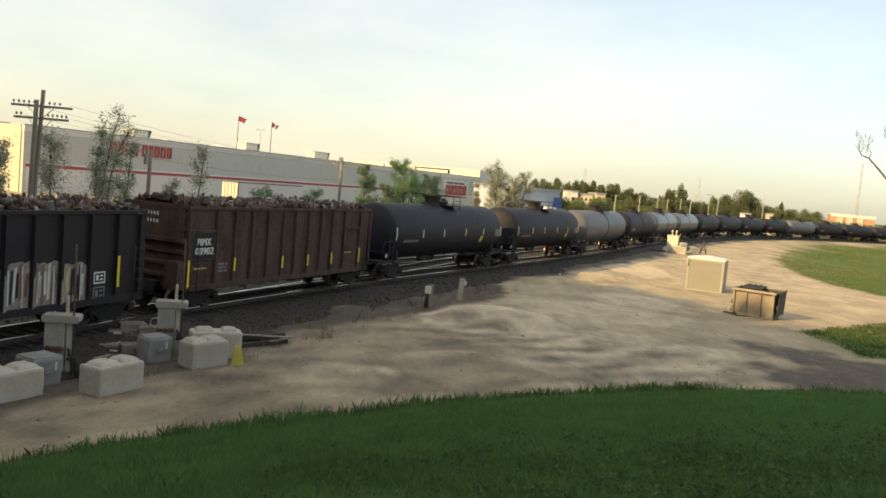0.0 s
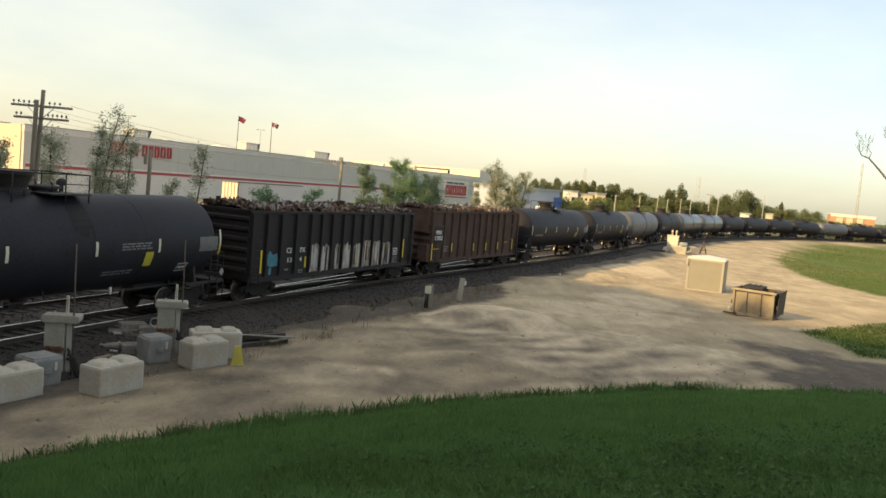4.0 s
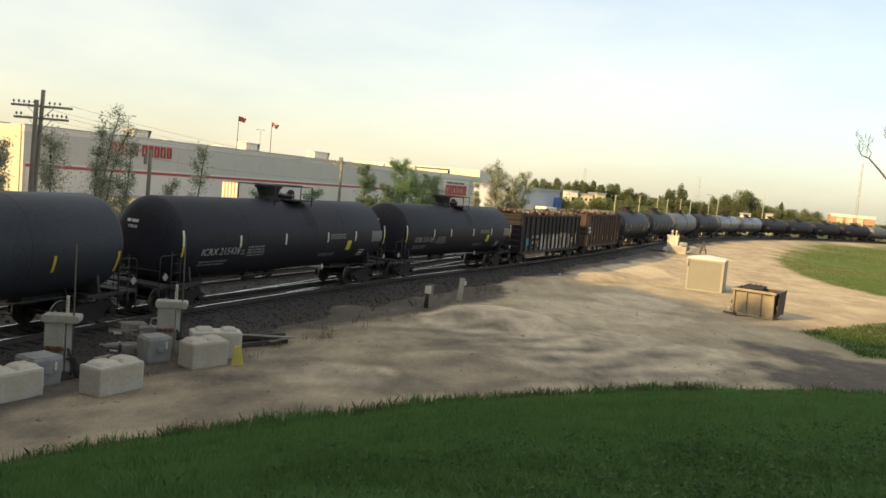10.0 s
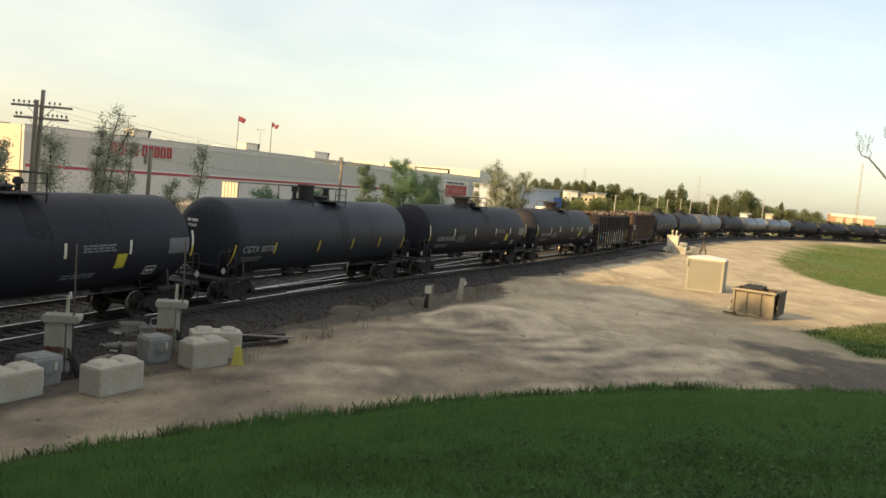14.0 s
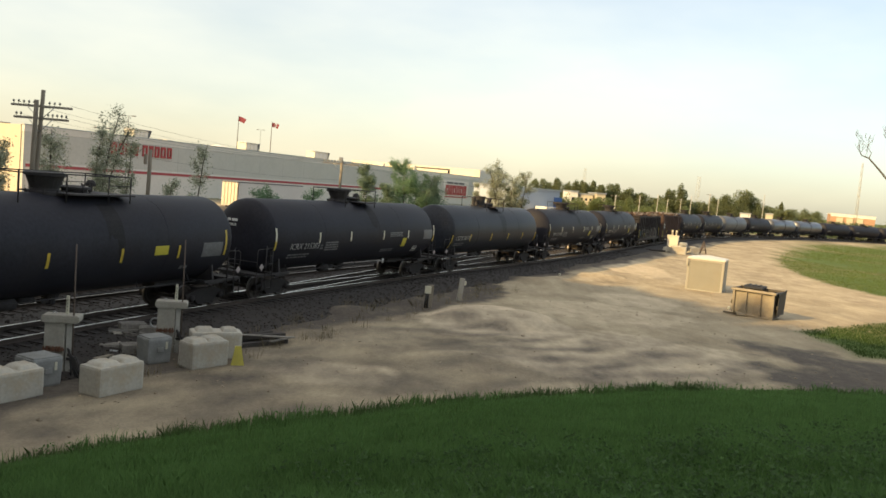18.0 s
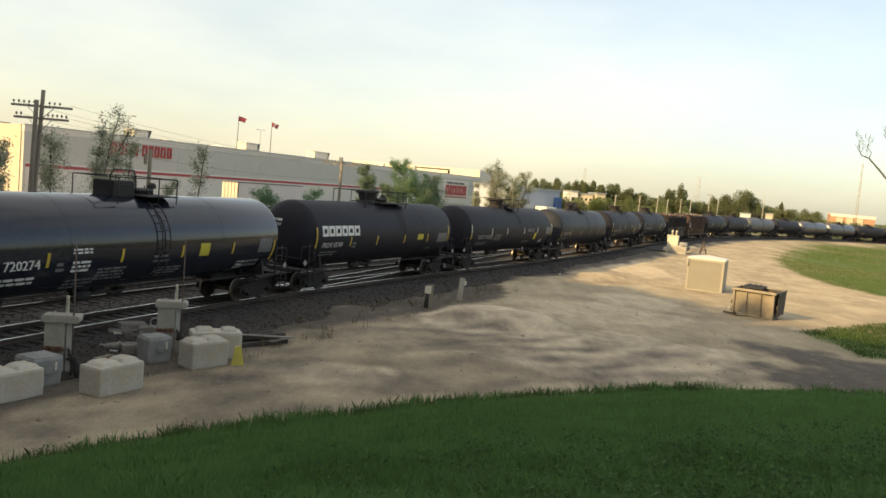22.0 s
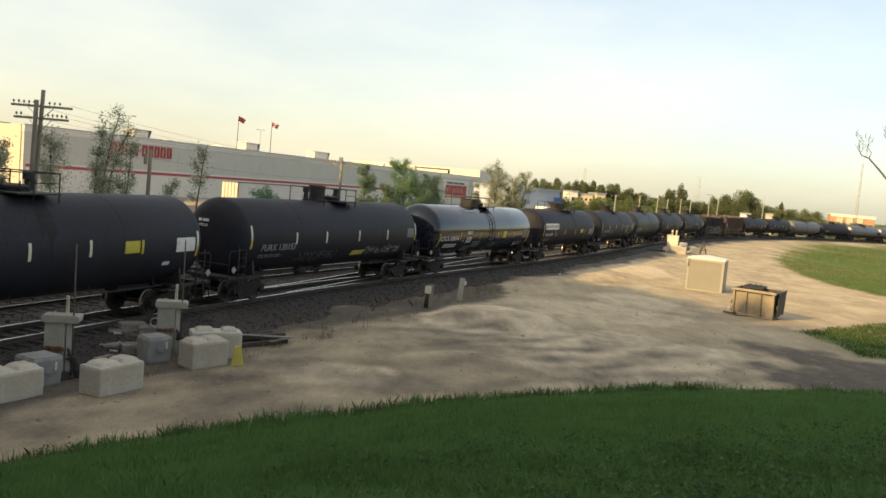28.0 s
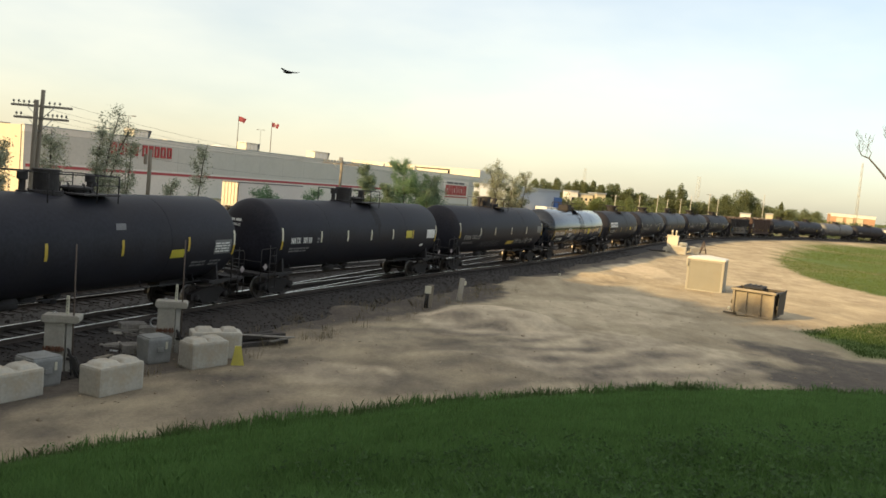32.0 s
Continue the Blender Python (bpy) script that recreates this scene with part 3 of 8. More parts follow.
def build_side_frame(bm):
    o = [(-1.18, 0.36), (-1.18, 0.60), (-0.95, 0.66), (-0.45, 0.80), (0.45, 0.80), (0.95, 0.66), (1.18, 0.60), (1.18, 0.36), (0.98, 0.36), (0.92, 0.47),
         (0.72, 0.47), (0.45, 0.20), (-0.45, 0.20), (-0.72, 0.47), (-0.92, 0.47), (-0.98, 0.36)]
    prism(bm, o, -0.09, 0.09)
    for x in (-0.89, 0.89):
        lathe(bm, [(-0.19, 0.0), (-0.19, 0.10), (-0.16, 0.13), (0.1, 0.13)], 10, "y", (x, 0, 0.457))


def build_springs(bm):
    for x in (-0.2, 0.0, 0.2):
        for i in range(5):
            lathe(bm, [(0, 0.06), (0.02, 0.085), (0.04, 0.06)], 10, "z", (x, 0, 0.24 + i * 0.055))


def build_wheelset(bm):
    for sgn in (-1, 1):
        y = 0.753 * sgn
        prof = [(y + sgn * 0.065, 0.0), (y + sgn * 0.065, 0.12), (y + sgn * 0.01, 0.16), (y + sgn * 0.01, 0.33), (y + sgn * 0.06, 0.40), (y + sgn * 0.07, 0.452), (y - sgn * 0.03, 0.457),
                (y - sgn * 0.045, 0.487), (y - sgn * 0.07, 0.487), (y - sgn * 0.075, 0.38), (y - sgn * 0.02, 0.30), (y - sgn * 0.02, 0.12)]
        bm.faces.ensure_lookup_table()
        was = len(bm.faces)
        lathe(bm, prof, 28, "y", smooth=False)
        bm.faces.ensure_lookup_table()
        for f in bm.faces[was:]:
            c = f.calc_center_median()
            if math.hypot(c.x, c.z) > 0.44 and -0.04 < (c.y - y) * sgn < 0.06:
                f.material_index = 1          # the worn tread and rim
        for k in range(6):          # casting webs on the plate, which turn with the wheel
            a = k * math.pi / 3
            box(bm, -0.02, 0.02, -0.03, 0.03, 0.16, 0.34, Matrix.Translation((0, y + sgn * 0.02, 0)) @ Matrix.Rotation(a, 4, "Y"))
    tube(bm, (0, -1.02, 0), (0, 1.02, 0), 0.075, 12)


def build_bolster(bm):
    prism(bm, [(-0.22, 0.45), (0.22, 0.45), (0.26, 0.72), (-0.26, 0.72)], -1.05, 1.05)
    lathe(bm, [(0.72, 0.0), (0.72, 0.22), (0.80, 0.22), (0.80, 0)], 16, "z")


def build_coupler(bm):
    box(bm, -0.75, -0.18, -0.09, 0.09, 0.78, 0.98, bevel=0.02)
    prism(bm, [(-0.2, 0.70), (0.02, 0.70), (0.08, 0.76), (0.08, 1.0), (0.02, 1.06), (-0.2, 1.06)], -0.18, 0.0)
    prism(bm, [(-0.18, 0.74), (0.0, 0.74), (0.0, 1.02), (-0.18, 1.02)], 0.0, 0.16)
    tube(bm, (-0.12, -0.7, 1.12), (-0.12, 0.1, 1.02), 0.015, 6)
    tube(bm, (-0.2, 0.22, 0.85), (0.05, 0.26, 0.50), 0.03, 6)


def build_sill(bm):
    box(bm, -4.3, -0.6, -0.27, 0.27, 0.86, 1.12, bevel=0.02)
    box(bm, -4.3, -0.6, -0.36, 0.36, 1.08, 1.11)
    box(bm, -0.66, -0.55, -0.42, 0.42, 0.74, 1.16, bevel=0.015)


def build_saddle(bm):
    """The bolster web that cradles the tank."""
    up = [(RAD * 0.99 * math.sin(a), AXIS_Z - RAD * 0.99 * math.cos(a)) for a in np.linspace(-0.95, 0.95, 15)]
    o = [(y, z) for y, z in up] + [(1.38, 1.15), (0.6, 0.86), (-0.6, 0.86), (-1.38, 1.15)]
    prism(bm, [(y, z) for y, z in o], -0.05, 0.05, Matrix.Rotation(math.pi / 2, 4, "Z"))
    box(bm, -0.35, 0.35, -1.42, 1.42, 0.98, 1.10)


def build_end_deck(bm):
    """The walkway across the car's end with its steps and side sills."""
    o = [(-0.6, -1.45), (-0.6, 1.45), (-2.9, 1.45), (-2.9, 1.36), (-1.25, 1.36), (-1.25, -1.36), (-2.9, -1.36), (-2.9, -1.45)]
    prism(bm, o, 0.0, 0.09, Matrix(((1, 0, 0, 0), (0, 0, 1, 0), (0, 1, 0, 1.05), (0, 0, 0, 1))))


def build_step(bm):
    """A stirrup step under the car's corner."""
    sweep(bm, [(-0.19, 0, 0.62), (-0.19, 0, 0.0), (0.19, 0, 0.0), (0.19, 0, 0.62)], 0.022, 6)


def build_end_rail(bm):
    """The bent corner rail beside the end walkway."""
    sweep(bm, [(-0.64, 0, 1.13), (-0.64, 0, 2.12), (-0.75, 0, 2.2), (-1.5, 0, 2.2), (-1.5, 0, 1.13)], 0.018, 6)


def build_cross_rail(bm):
    tube(bm, (-0.64, -1.42, 1.65), (-0.64, 1.42, 1.65), 0.018, 6)


def build_rail_post(bm):
    tube(bm, (-0.64, -0.5, 1.13), (-0.64, -0.5, 1.635), 0.018, 6)


def build_ladder(bm):
    for x in (-0.22, 0.22):
        tube(bm, (x, 0, 0.5), (x, 0, 2.35), 0.02, 6)
    for i in range(6):
        tube(bm, (-0.22, 0, 0.55 + i * 0.34), (0.22, 0, 0.55 + i * 0.34), 0.014, 6)


def build_brake_wheel(bm):
    for i in range(20):
        a, b = 2 * math.pi * i / 20, 2 * math.pi * (i + 1) / 20
        tube(bm, (0, 0.28 * math.cos(a), 0.28 * math.sin(a)), (0, 0.28 * math.cos(b), 0.28 * math.sin(b)), 0.018, 6, caps=False)
    for k in range(4):
        a = math.pi * k / 4
        tube(bm, (0, 0.28 * math.cos(a), 0.28 * math.sin(a)), (0, -0.28 * math.cos(a), -0.28 * math.sin(a)), 0.012, 6)
    box(bm, 0.02, 0.2, -0.12, 0.12, -0.2, 0.16, bevel=0.03)


def build_placard(bm):
    s = 0.15
    vs = [bm.verts.new((x, y, z)) for y in (-0.01, 0.01) for x, z in ((0, -s), (s, 0), (0, s), (-s, 0))]
    bm.faces.new(vs[:4])
    bm.faces.new(vs[4:][::-1])
    for i in range(4):
        bm.faces.new((vs[i], vs[4 + i], vs[4 + (i + 1) % 4], vs[(i + 1) % 4]))


def build_deck(bm, x0=0.05, x1=1.65):
    """The walkway plate beside the manway."""
    z = AXIS_Z + RAD - 0.02
    box(bm, x0, x1, -1.03, 1.03, z, z + 0.05, bevel=0.012)


def build_railing(bm, x0=-1.3, x1=1.6):
    z0, z1 = AXIS_Z + RAD - 0.25, 4.88
    xs = (x0, x1 - 0.95, x1) if x1 - x0 < 3.5 else (x0, -0.55, x1 - 1.0, x1)
    for y in (-0.98, 0.98):
        for x in xs:
            tube(bm, (x, y, z0), (x, y, z1), 0.022, 6)
        tube(bm, (x0, y, z1), (x1, y, z1), 0.022, 6)
    for x in (x0, x1):
        tube(bm, (x, -0.98, z1), (x, 0.98, z1), 0.022, 6)
    for y in (-0.98, 0.98):
        tube(bm, (x1 - 0.95, y, z1 - 0.3), (x1, y, z1 - 0.3), 0.016, 6)


def build_long_deck(bm):
    build_deck(bm, -0.45, 2.4)


def build_long_railing(bm):
    build_railing(bm, -2.3, 2.2)


def build_housing(bm):
    z = AXIS_Z + RAD - 0.1
    lathe(bm, [(z, 0.0), (z, 0.52), (z + 0.14, 0.52), (z + 0.16, 0.43), (z + 0.24, 0.42), (z + 0.60, 0.55), (z + 0.62, 0.62), (z + 0.70, 0.62), (z + 0.73, 0.55), (z + 0.75, 0.0)], 24, "z", smooth=False)
    box(bm, -0.08, 0.08, 0.52, 0.70, z + 0.55, z + 0.7, bevel=0.015)
    for k in range(8):
        a = k * math.pi / 4
        tube(bm, (0.53 * math.cos(a), 0.53 * math.sin(a), z + 0.02), (0.53 * math.cos(a), 0.53 * math.sin(a), z + 0.2), 0.03, 6)


def build_drum(bm):
    """A straight drum housing with a flat bolted lid."""
    z = AXIS_Z + RAD - 0.1
    lathe(bm, [(z, 0.0), (z, 0.50), (z + 0.16, 0.50), (z + 0.17, 0.37), (z + 0.74, 0.37), (z + 0.75, 0.42), (z + 0.82, 0.42), (z + 0.84, 0.0)], 24, "z", smooth=False)
    for k in range(6):
        a = k * math.pi / 3 + 0.2
        tube(bm, (0.48 * math.cos(a), 0.48 * math.sin(a), z + 0.02), (0.48 * math.cos(a), 0.48 * math.sin(a), z + 0.2), 0.03, 6)


def build_caged_box(bm):
    """A low square valve box with louvres and a rounded hoop over it."""
    z = AXIS_Z + RAD - 0.06
    box(bm, -0.5, 0.5, -0.45, 0.45, z, z + 0.55, bevel=0.03)
    for k in range(3):
        box(bm, -0.42, 0.42, -0.48, -0.448, z + 0.12 + k * 0.13, z + 0.17 + k * 0.13)
    sweep(bm, [(-0.62, -0.4, z), (-0.62, -0.4, z + 0.75), (-0.45, -0.4, z + 0.92), (0.45, -0.4, z + 0.92)], 0.025, 6)
    sweep(bm, [(0.62, -0.4, z), (0.58, -0.4, z + 0.7), (0.45, -0.4, z + 0.92)], 0.025, 6)


def build_relief_pipe(bm):
    """A stout upright relief valve with a wider cap."""
    z = AXIS_Z + RAD - 0.06
    lathe(bm, [(z, 0.0), (z, 0.17), (z + 0.1, 0.17), (z + 0.12, 0.10), (z + 0.42, 0.10), (z + 0.44, 0.16), (z + 0.66, 0.16), (z + 0.70, 0.08), (z + 0.71, 0.0)], 14, "z", smooth=False)


def build_manway(bm):
    z = AXIS_Z + RAD - 0.1
    lathe(bm, [(z, 0.0), (z, 0.40), (z + 0.22, 0.40), (z + 0.24, 0.50), (z + 0.30, 0.50), (z + 0.34, 0.34), (z + 0.36, 0.0)], 18, "z", smooth=False)
    for k in range(6):
        a = k * math.pi / 3 + 0.3
        tube(bm, (0.46 * math.cos(a), 0.46 * math.sin(a), z + 0.12), (0.46 * math.cos(a), 0.46 * math.sin(a), z + 0.42), 0.025, 6)


def build_valve(bm):
    z = AXIS_Z + RAD - 0.08
    tube(bm, (0, 0, z), (0, 0, z + 0.46), 0.07, 10)
    lathe(bm, [(z + 0.3, 0.0), (z + 0.3, 0.16), (z + 0.42, 0.16), (z + 0.5, 0.1), (z + 0.52, 0.0)], 12, "z", smooth=False)


def build_outlet(bm):
    lathe(bm, [(0.72, 0.0), (0.72, 0.14), (0.86, 0.16), (0.90, 0.26), (1.12, 0.26), (1.12, 0.0)], 14, "z", smooth=False)
    box(bm, -0.45, -0.15, -0.1, 0.1, 0.78, 0.92, bevel=0.02)


def build_ring(bm):
    lathe(bm, [(-0.03, RAD - 0.05), (-0.028, RAD + 0.005), (0.028, RAD + 0.005), (0.03, RAD - 0.05)], 56, "x", (0, 0, AXIS_Z), smooth=False)


def build_side_ladder(bm):
    """Rungs that run up the tank's side to the deck."""
    for x in (-0.2, 0.2):
        pts = [(x, -(RAD + 0.12) * math.cos(a), AXIS_Z + (RAD + 0.12) * math.sin(a)) for a in np.linspace(-0.75, 0.95, 9)]
        for a, b in zip(pts, pts[1:]):
            tube(bm, a, b, 0.022, 6)
    for a in np.linspace(-0.7, 0.9, 9):
        y, z = -(RAD + 0.12) * math.cos(a), AXIS_Z + (RAD + 0.12) * math.sin(a)
        tube(bm, (-0.2, y, z), (0.2, y, z), 0.018, 6)


def build_brake_rig(bm):
    lathe(bm, [(-0.35, 0.0), (-0.33, 0.17), (0.33, 0.17), (0.35, 0.0)], 14, "x", (0, 0, 0.98))
    lathe(bm, [(-0.25, 0.0), (-0.22, 0.12), (0.3, 0.12), (0.34, 0.0)], 12, "x", (0.95, 0.25, 1.0))
    tube(bm, (-0.4, 0, 0.95), (-1.8, 0, 0.9), 0.02, 6)


# ---- the train: putting a car together ----
CARS = []       # (thing, middle along the train at the start, half the distance between its trucks)
AXLES = []      # (wheelset, its pose on the truck)


def add_trucks(car, half, near):
    for sgn in (-1, 1):
        t = part("truck", cached("truck_bolster", build_bolster, M_TRUCK), None, car, at=pose(sgn * half, 0, 0))
        for y in (-1.0, 1.0):
            part("side_frame", cached("side_frame", build_side_frame, M_TRUCK), None, t, at=pose(0, y, 0))
            part("spring_group", cached("spring_group", build_springs, M_TRUCK), None, t, at=pose(0, y * 0.98, 0))
        for x in (-0.89, 0.89):
            w = part("wheelset", cached("wheelset", build_wheelset, [M_WHEEL, M_TREAD]), None, t, at=pose(x, 0, 0.457))
            if near:
                AXLES.append((w, x))


def decal(car, name, bm, mat, cuts=5, flat=None, proud=0.014, label="", r=RAD):
    if flat is None:
        on_tank(bm, cuts, proud, r)
    else:
        for v in bm.verts:
            v.co.y = flat
    part(name, bm, mat, car, label)


def strip(car, x, z0, z1, mat, lean=0.0, flat=None):
    bm = bmesh.new()
    rect(bm, x - 0.055, x + 0.055, z0, z1, lean)
    decal(car, "reflective_strip", bm, mat, 4, flat)


def strip_two(car, x, z0, z1):
    """An end strip, white above and yellow below."""
    zm = z0 + 0.4 * (z1 - z0)
    strip(car, x, zm, z1, M_TAPEWHITE)
    strip(car, x, z0, zm, M_YELLOW)


def lettering(car, body, x, z, h, length, mat, slant=0.15, flat=None, bold=0.0):
    """A line of lettering that starts at x, fitted to that length."""
    bm, w = text_bm(body, h, slant)
    for v in bm.verts:
        v.co.x = x + v.co.x * length / w
        v.co.z += z
    if bold:
        embolden(bm, bold)
    decal(car, "lettering", bm, mat, 6, flat, label="painted reporting mark")


def small_print(car, x0, x1, z0, z1, lines, seed, mat=None, flat=None):
    bm = bmesh.new()
    bars(bm, x0, x1, z0, z1, lines, random.Random(seed))
    decal(car, "small_print", bm, mat or M_FADED, 2, flat)


def label_patch(car, x0, x1, z0, z1, mat, lean=0.0, label="", proud=0.012):
    bm = bmesh.new()
    rect(bm, x0, x1, z0, z1, lean)
    decal(car, "label", bm, mat, 4, proud=proud, label=label)


def tank_car(u0, u1, mat, label, near=True, r=RAD, head=0.62, long_rail=False, top="flare"):
    L = u1 - u0
    half = L / 2 - 2.3
    e = thing("tank_car", Matrix(), label, "tank car", "cars of the train")
    bm = bmesh.new()
    tl = L - 2.1
    prof = [(-tl / 2 + head * (1 - math.cos(a)), RAD * math.sin(a) ** 0.9) for a in np.linspace(0, math.pi / 2, 10)]
    cyl = np.linspace(-tl / 2 + head, tl / 2 - head, 5)
    heads = [(-x, rr) for x, rr in prof[::-1]]
    prof += [(x, RAD) for x in cyl[1:-1]] + heads
    lathe(bm, prof, 56, "x", (0, 0, AXIS_Z))
    part("tank", bm, mat, e)
    for x in (cyl[1], cyl[3]):
        part("weld_ring", cached("weld_ring_" + mat.name, build_ring, mat), None, e, at=pose(x, 0, 0))
    for sgn, turn in ((1, 0), (-1, 180)):
        m = pose(sgn * L / 2, 0, 0, 0, 0, turn)
        part("stub_sill", cached("stub_sill", build_sill, M_UNDER), None, e, at=m)
        part("coupler", cached("coupler", build_coupler, M_UNDER), None, e, at=pose(sgn * (L / 2 - 0.02), 0, 0, 0, 0, turn))
        part("saddle", cached("saddle", build_saddle, M_UNDER), None, e, at=pose(sgn * half, 0, 0))
        part("end_deck", cached("end_deck", build_end_deck, M_UNDER), None, e, at=m)
        for y in (-1.44, 1.44):
            part("step", cached("step", build_step, M_UNDER), None, e, at=pose(sgn * (L / 2 - 0.82), y, 0.46))
        if near:
            for y in (-1.42, 1.42):
                part("end_rail", cached("end_rail", build_end_rail, M_UNDER), None, e, at=m @ Matrix.Translation((0, y, 0)))
            part("cross_rail", cached("cross_rail", build_cross_rail, M_UNDER), None, e, at=m)
            part("rail_post", cached("rail_post", build_rail_post, M_UNDER), None, e, at=m)
            part("ladder", cached("ladder", build_ladder, M_UNDER), None, e, at=pose(sgn * (L / 2 - 1.35), -1.5, 0))
            part("placard", cached("placard", build_placard, M_PLACARD), None, e, "white diamond placard", at=pose(sgn * (L / 2 - 0.85), -1.5, 1.45))
    part("deck", cached("long_deck", build_long_deck, M_UNDER) if long_rail else cached("deck", build_deck, M_UNDER), None, e)
    part("railing", cached("long_railing", build_long_railing, M_UNDER) if long_rail else cached("railing", build_railing, M_UNDER), None, e)
    tops = {"flare": build_housing, "drum": build_drum, "box": build_caged_box}
    part("housing", cached("housing_" + top, tops[top], M_UNDER), None, e, at=pose(-0.45, 0, 0))
    if top == "drum":
        for x in (-1.25, 1.45):
            part("relief_valve", cached("relief_valve", build_relief_pipe, M_UNDER), None, e, at=pose(x, 0.1, 0))
    part("manway", cached("manway", build_manway, M_UNDER), None, e, at=pose(0.75, 0, 0))
    part("outlet_valve", cached("outlet_valve", build_outlet, M_UNDER), None, e)
    part("brake_rig", cached("brake_rig", build_brake_rig, M_UNDER), None, e, at=pose(-2.2, -0.5, 0))
    bm = bmesh.new()
    tube(bm, (-half + 0.6, -1.02, 1.10), (half - 0.6, -1.02, 1.10), 0.02, 8)
    for x in np.linspace(-half + 1.0, half - 1.0, 5):
        tube(bm, (x, -1.02, 1.10), (x, -0.9, 1.40), 0.02, 6)
    part("brake_pipe", bm, M_UNDER, e)
    if near:
        part("brake_wheel", cached("brake_wheel", build_brake_wheel, M_UNDER), None, e, at=pose(-L / 2 + 0.5, 0.55, 1.85))
        part("valve", cached("valve", build_valve, M_UNDER), None, e, at=pose(1.75, 0.3, 0))
        # stencilled print on the rear head
        bm = bmesh.new()
        bars(bm, 0.10, 0.75, 3.24, 3.38, 1, random.Random(5), 0.2)
        bars(bm, 0.14, 0.66, 3.04, 3.16, 2, random.Random(6))
        for v in bm.verts:
            y, z = v.co.x, v.co.z
            rr = math.hypot(y, z - AXIS_Z) / RAD
            v.co = Vector((-tl / 2 + head * (1 - math.sqrt(max(0.0, 1 - min(1, rr ** (1 / 0.9)) ** 2))) - 0.02, y, z))
        part("head_print", bm, M_LETTER, e)
    add_trucks(e, half, near)
    CARS.append((e, (u0 + u1) / 2, half))
    return e


def mid_strips(e, xs, z0, z1, mat, lean=0.0):
    for x in xs:
        strip(e, x, z0, z1, mat, lean)


M_PANEL = material("stencil_panel_grey", (0.13, 0.135, 0.14), 0.55, vary=0.35, scale=5, fine=20, bump=0.02)
M_SCRAP = material("scrap_metal", (0.10, 0.068, 0.05), 0.75, 0.2, vary=0.5, scale=3, fine=20, dirt=(0.16, 0.075, 0.04), dirt_amount=0.8, island_tone=0.75)
M_SPRAYCREAM = material("spray_cream", (0.25, 0.225, 0.195), 0.7, vary=0.35, scale=3, fine=14, bump=0.03, dirt=(0.09, 0.06, 0.045), dirt_amount=0.7, stretch=(1.5, 1.5, 0.5))
M_YELBRIGHT = material("yellow_tape_clean", (0.72, 0.55, 0.02), 0.45, vary=0.15, scale=6, fine=40, bump=0.02)
M_SPILL = material("spill_dark", (0.0185, 0.0178, 0.0195), 0.6, spec=0.16, vary=0.4, scale=2, fine=14, bump=0.05)
M_SPILLBLUE = material("spill_on_blue", (0.027, 0.029, 0.035), 0.55, spec=0.17, vary=0.3, scale=2, fine=14, bump=0.04)
M_PLACARD = material("placard_faded", (0.30, 0.26, 0.26), 0.6, vary=0.2, scale=6, fine=30, bump=0.02)
M_SCRAPLIGHT = material("scrap_sheet_pale", (0.24, 0.23, 0.215), 0.55, 0.2, vary=0.4, scale=3, fine=20, dirt=(0.14, 0.07, 0.04), dirt_amount=0.6, island_tone=0.5)
M_SPRAYWHITE = material("spray_white", (0.52, 0.52, 0.50), 0.6, vary=0.35, scale=3, fine=18, bump=0.02, dirt=(0.12, 0.07, 0.05), dirt_amount=0.7, stretch=(3, 1, 0.6))
M_SPRAYYELLOW = material("spray_yellow", (0.55, 0.42, 0.08), 0.6, vary=0.3, scale=3, fine=18, bump=0.02)
M_SPRAYBLUE = material("spray_blue", (0.05, 0.20, 0.27), 0.6, vary=0.3, scale=3, fine=18, bump=0.02)
M_SPRAYBROWN = material("spray_brown", (0.16, 0.085, 0.05), 0.65, vary=0.3, scale=3, fine=18, bump=0.02)


def scribble(bm, x0, x1, z0, z1, n, rnd, w=0.035):
    """Loose sprayed letters: each a bent stroke or a loop, with a bar across some."""
    step = (x1 - x0) / n
    for i in range(n):
        cx, cz = x0 + step * (i + 0.5 + rnd.uniform(-0.15, 0.15)), (z0 + z1) / 2 + rnd.uniform(-0.06, 0.06)
        rx, rz = step * rnd.uniform(0.32, 0.52), (z1 - z0) * rnd.uniform(0.34, 0.5)
        a0, span = rnd.uniform(0.4, 5.8), rnd.choice((2.4, 3.6, 4.6, 5.6))
        last = None
        for k in range(8):
            q = a0 + span * k / 7
            px_, pz_ = cx + rx * math.cos(q) + 0.2 * rz * math.sin(q), cz + rz * math.sin(q)
            ring = [bm.verts.new((px_ + w * 0.5 * math.cos(q), 0, pz_ + w * 0.5 * math.sin(q))),
                    bm.verts.new((px_ - w * 0.5 * math.cos(q), 0, pz_ - w * 0.5 * math.sin(q)))]
            if last:
                bm.faces.new((last[0], ring[0], ring[1], last[1]))
            last = ring
        if rnd.random() < 0.5:
            rect(bm, cx - rx, cx + rx * 0.8, cz - w / 2, cz + w / 2, rnd.uniform(-0.5, 0.5))


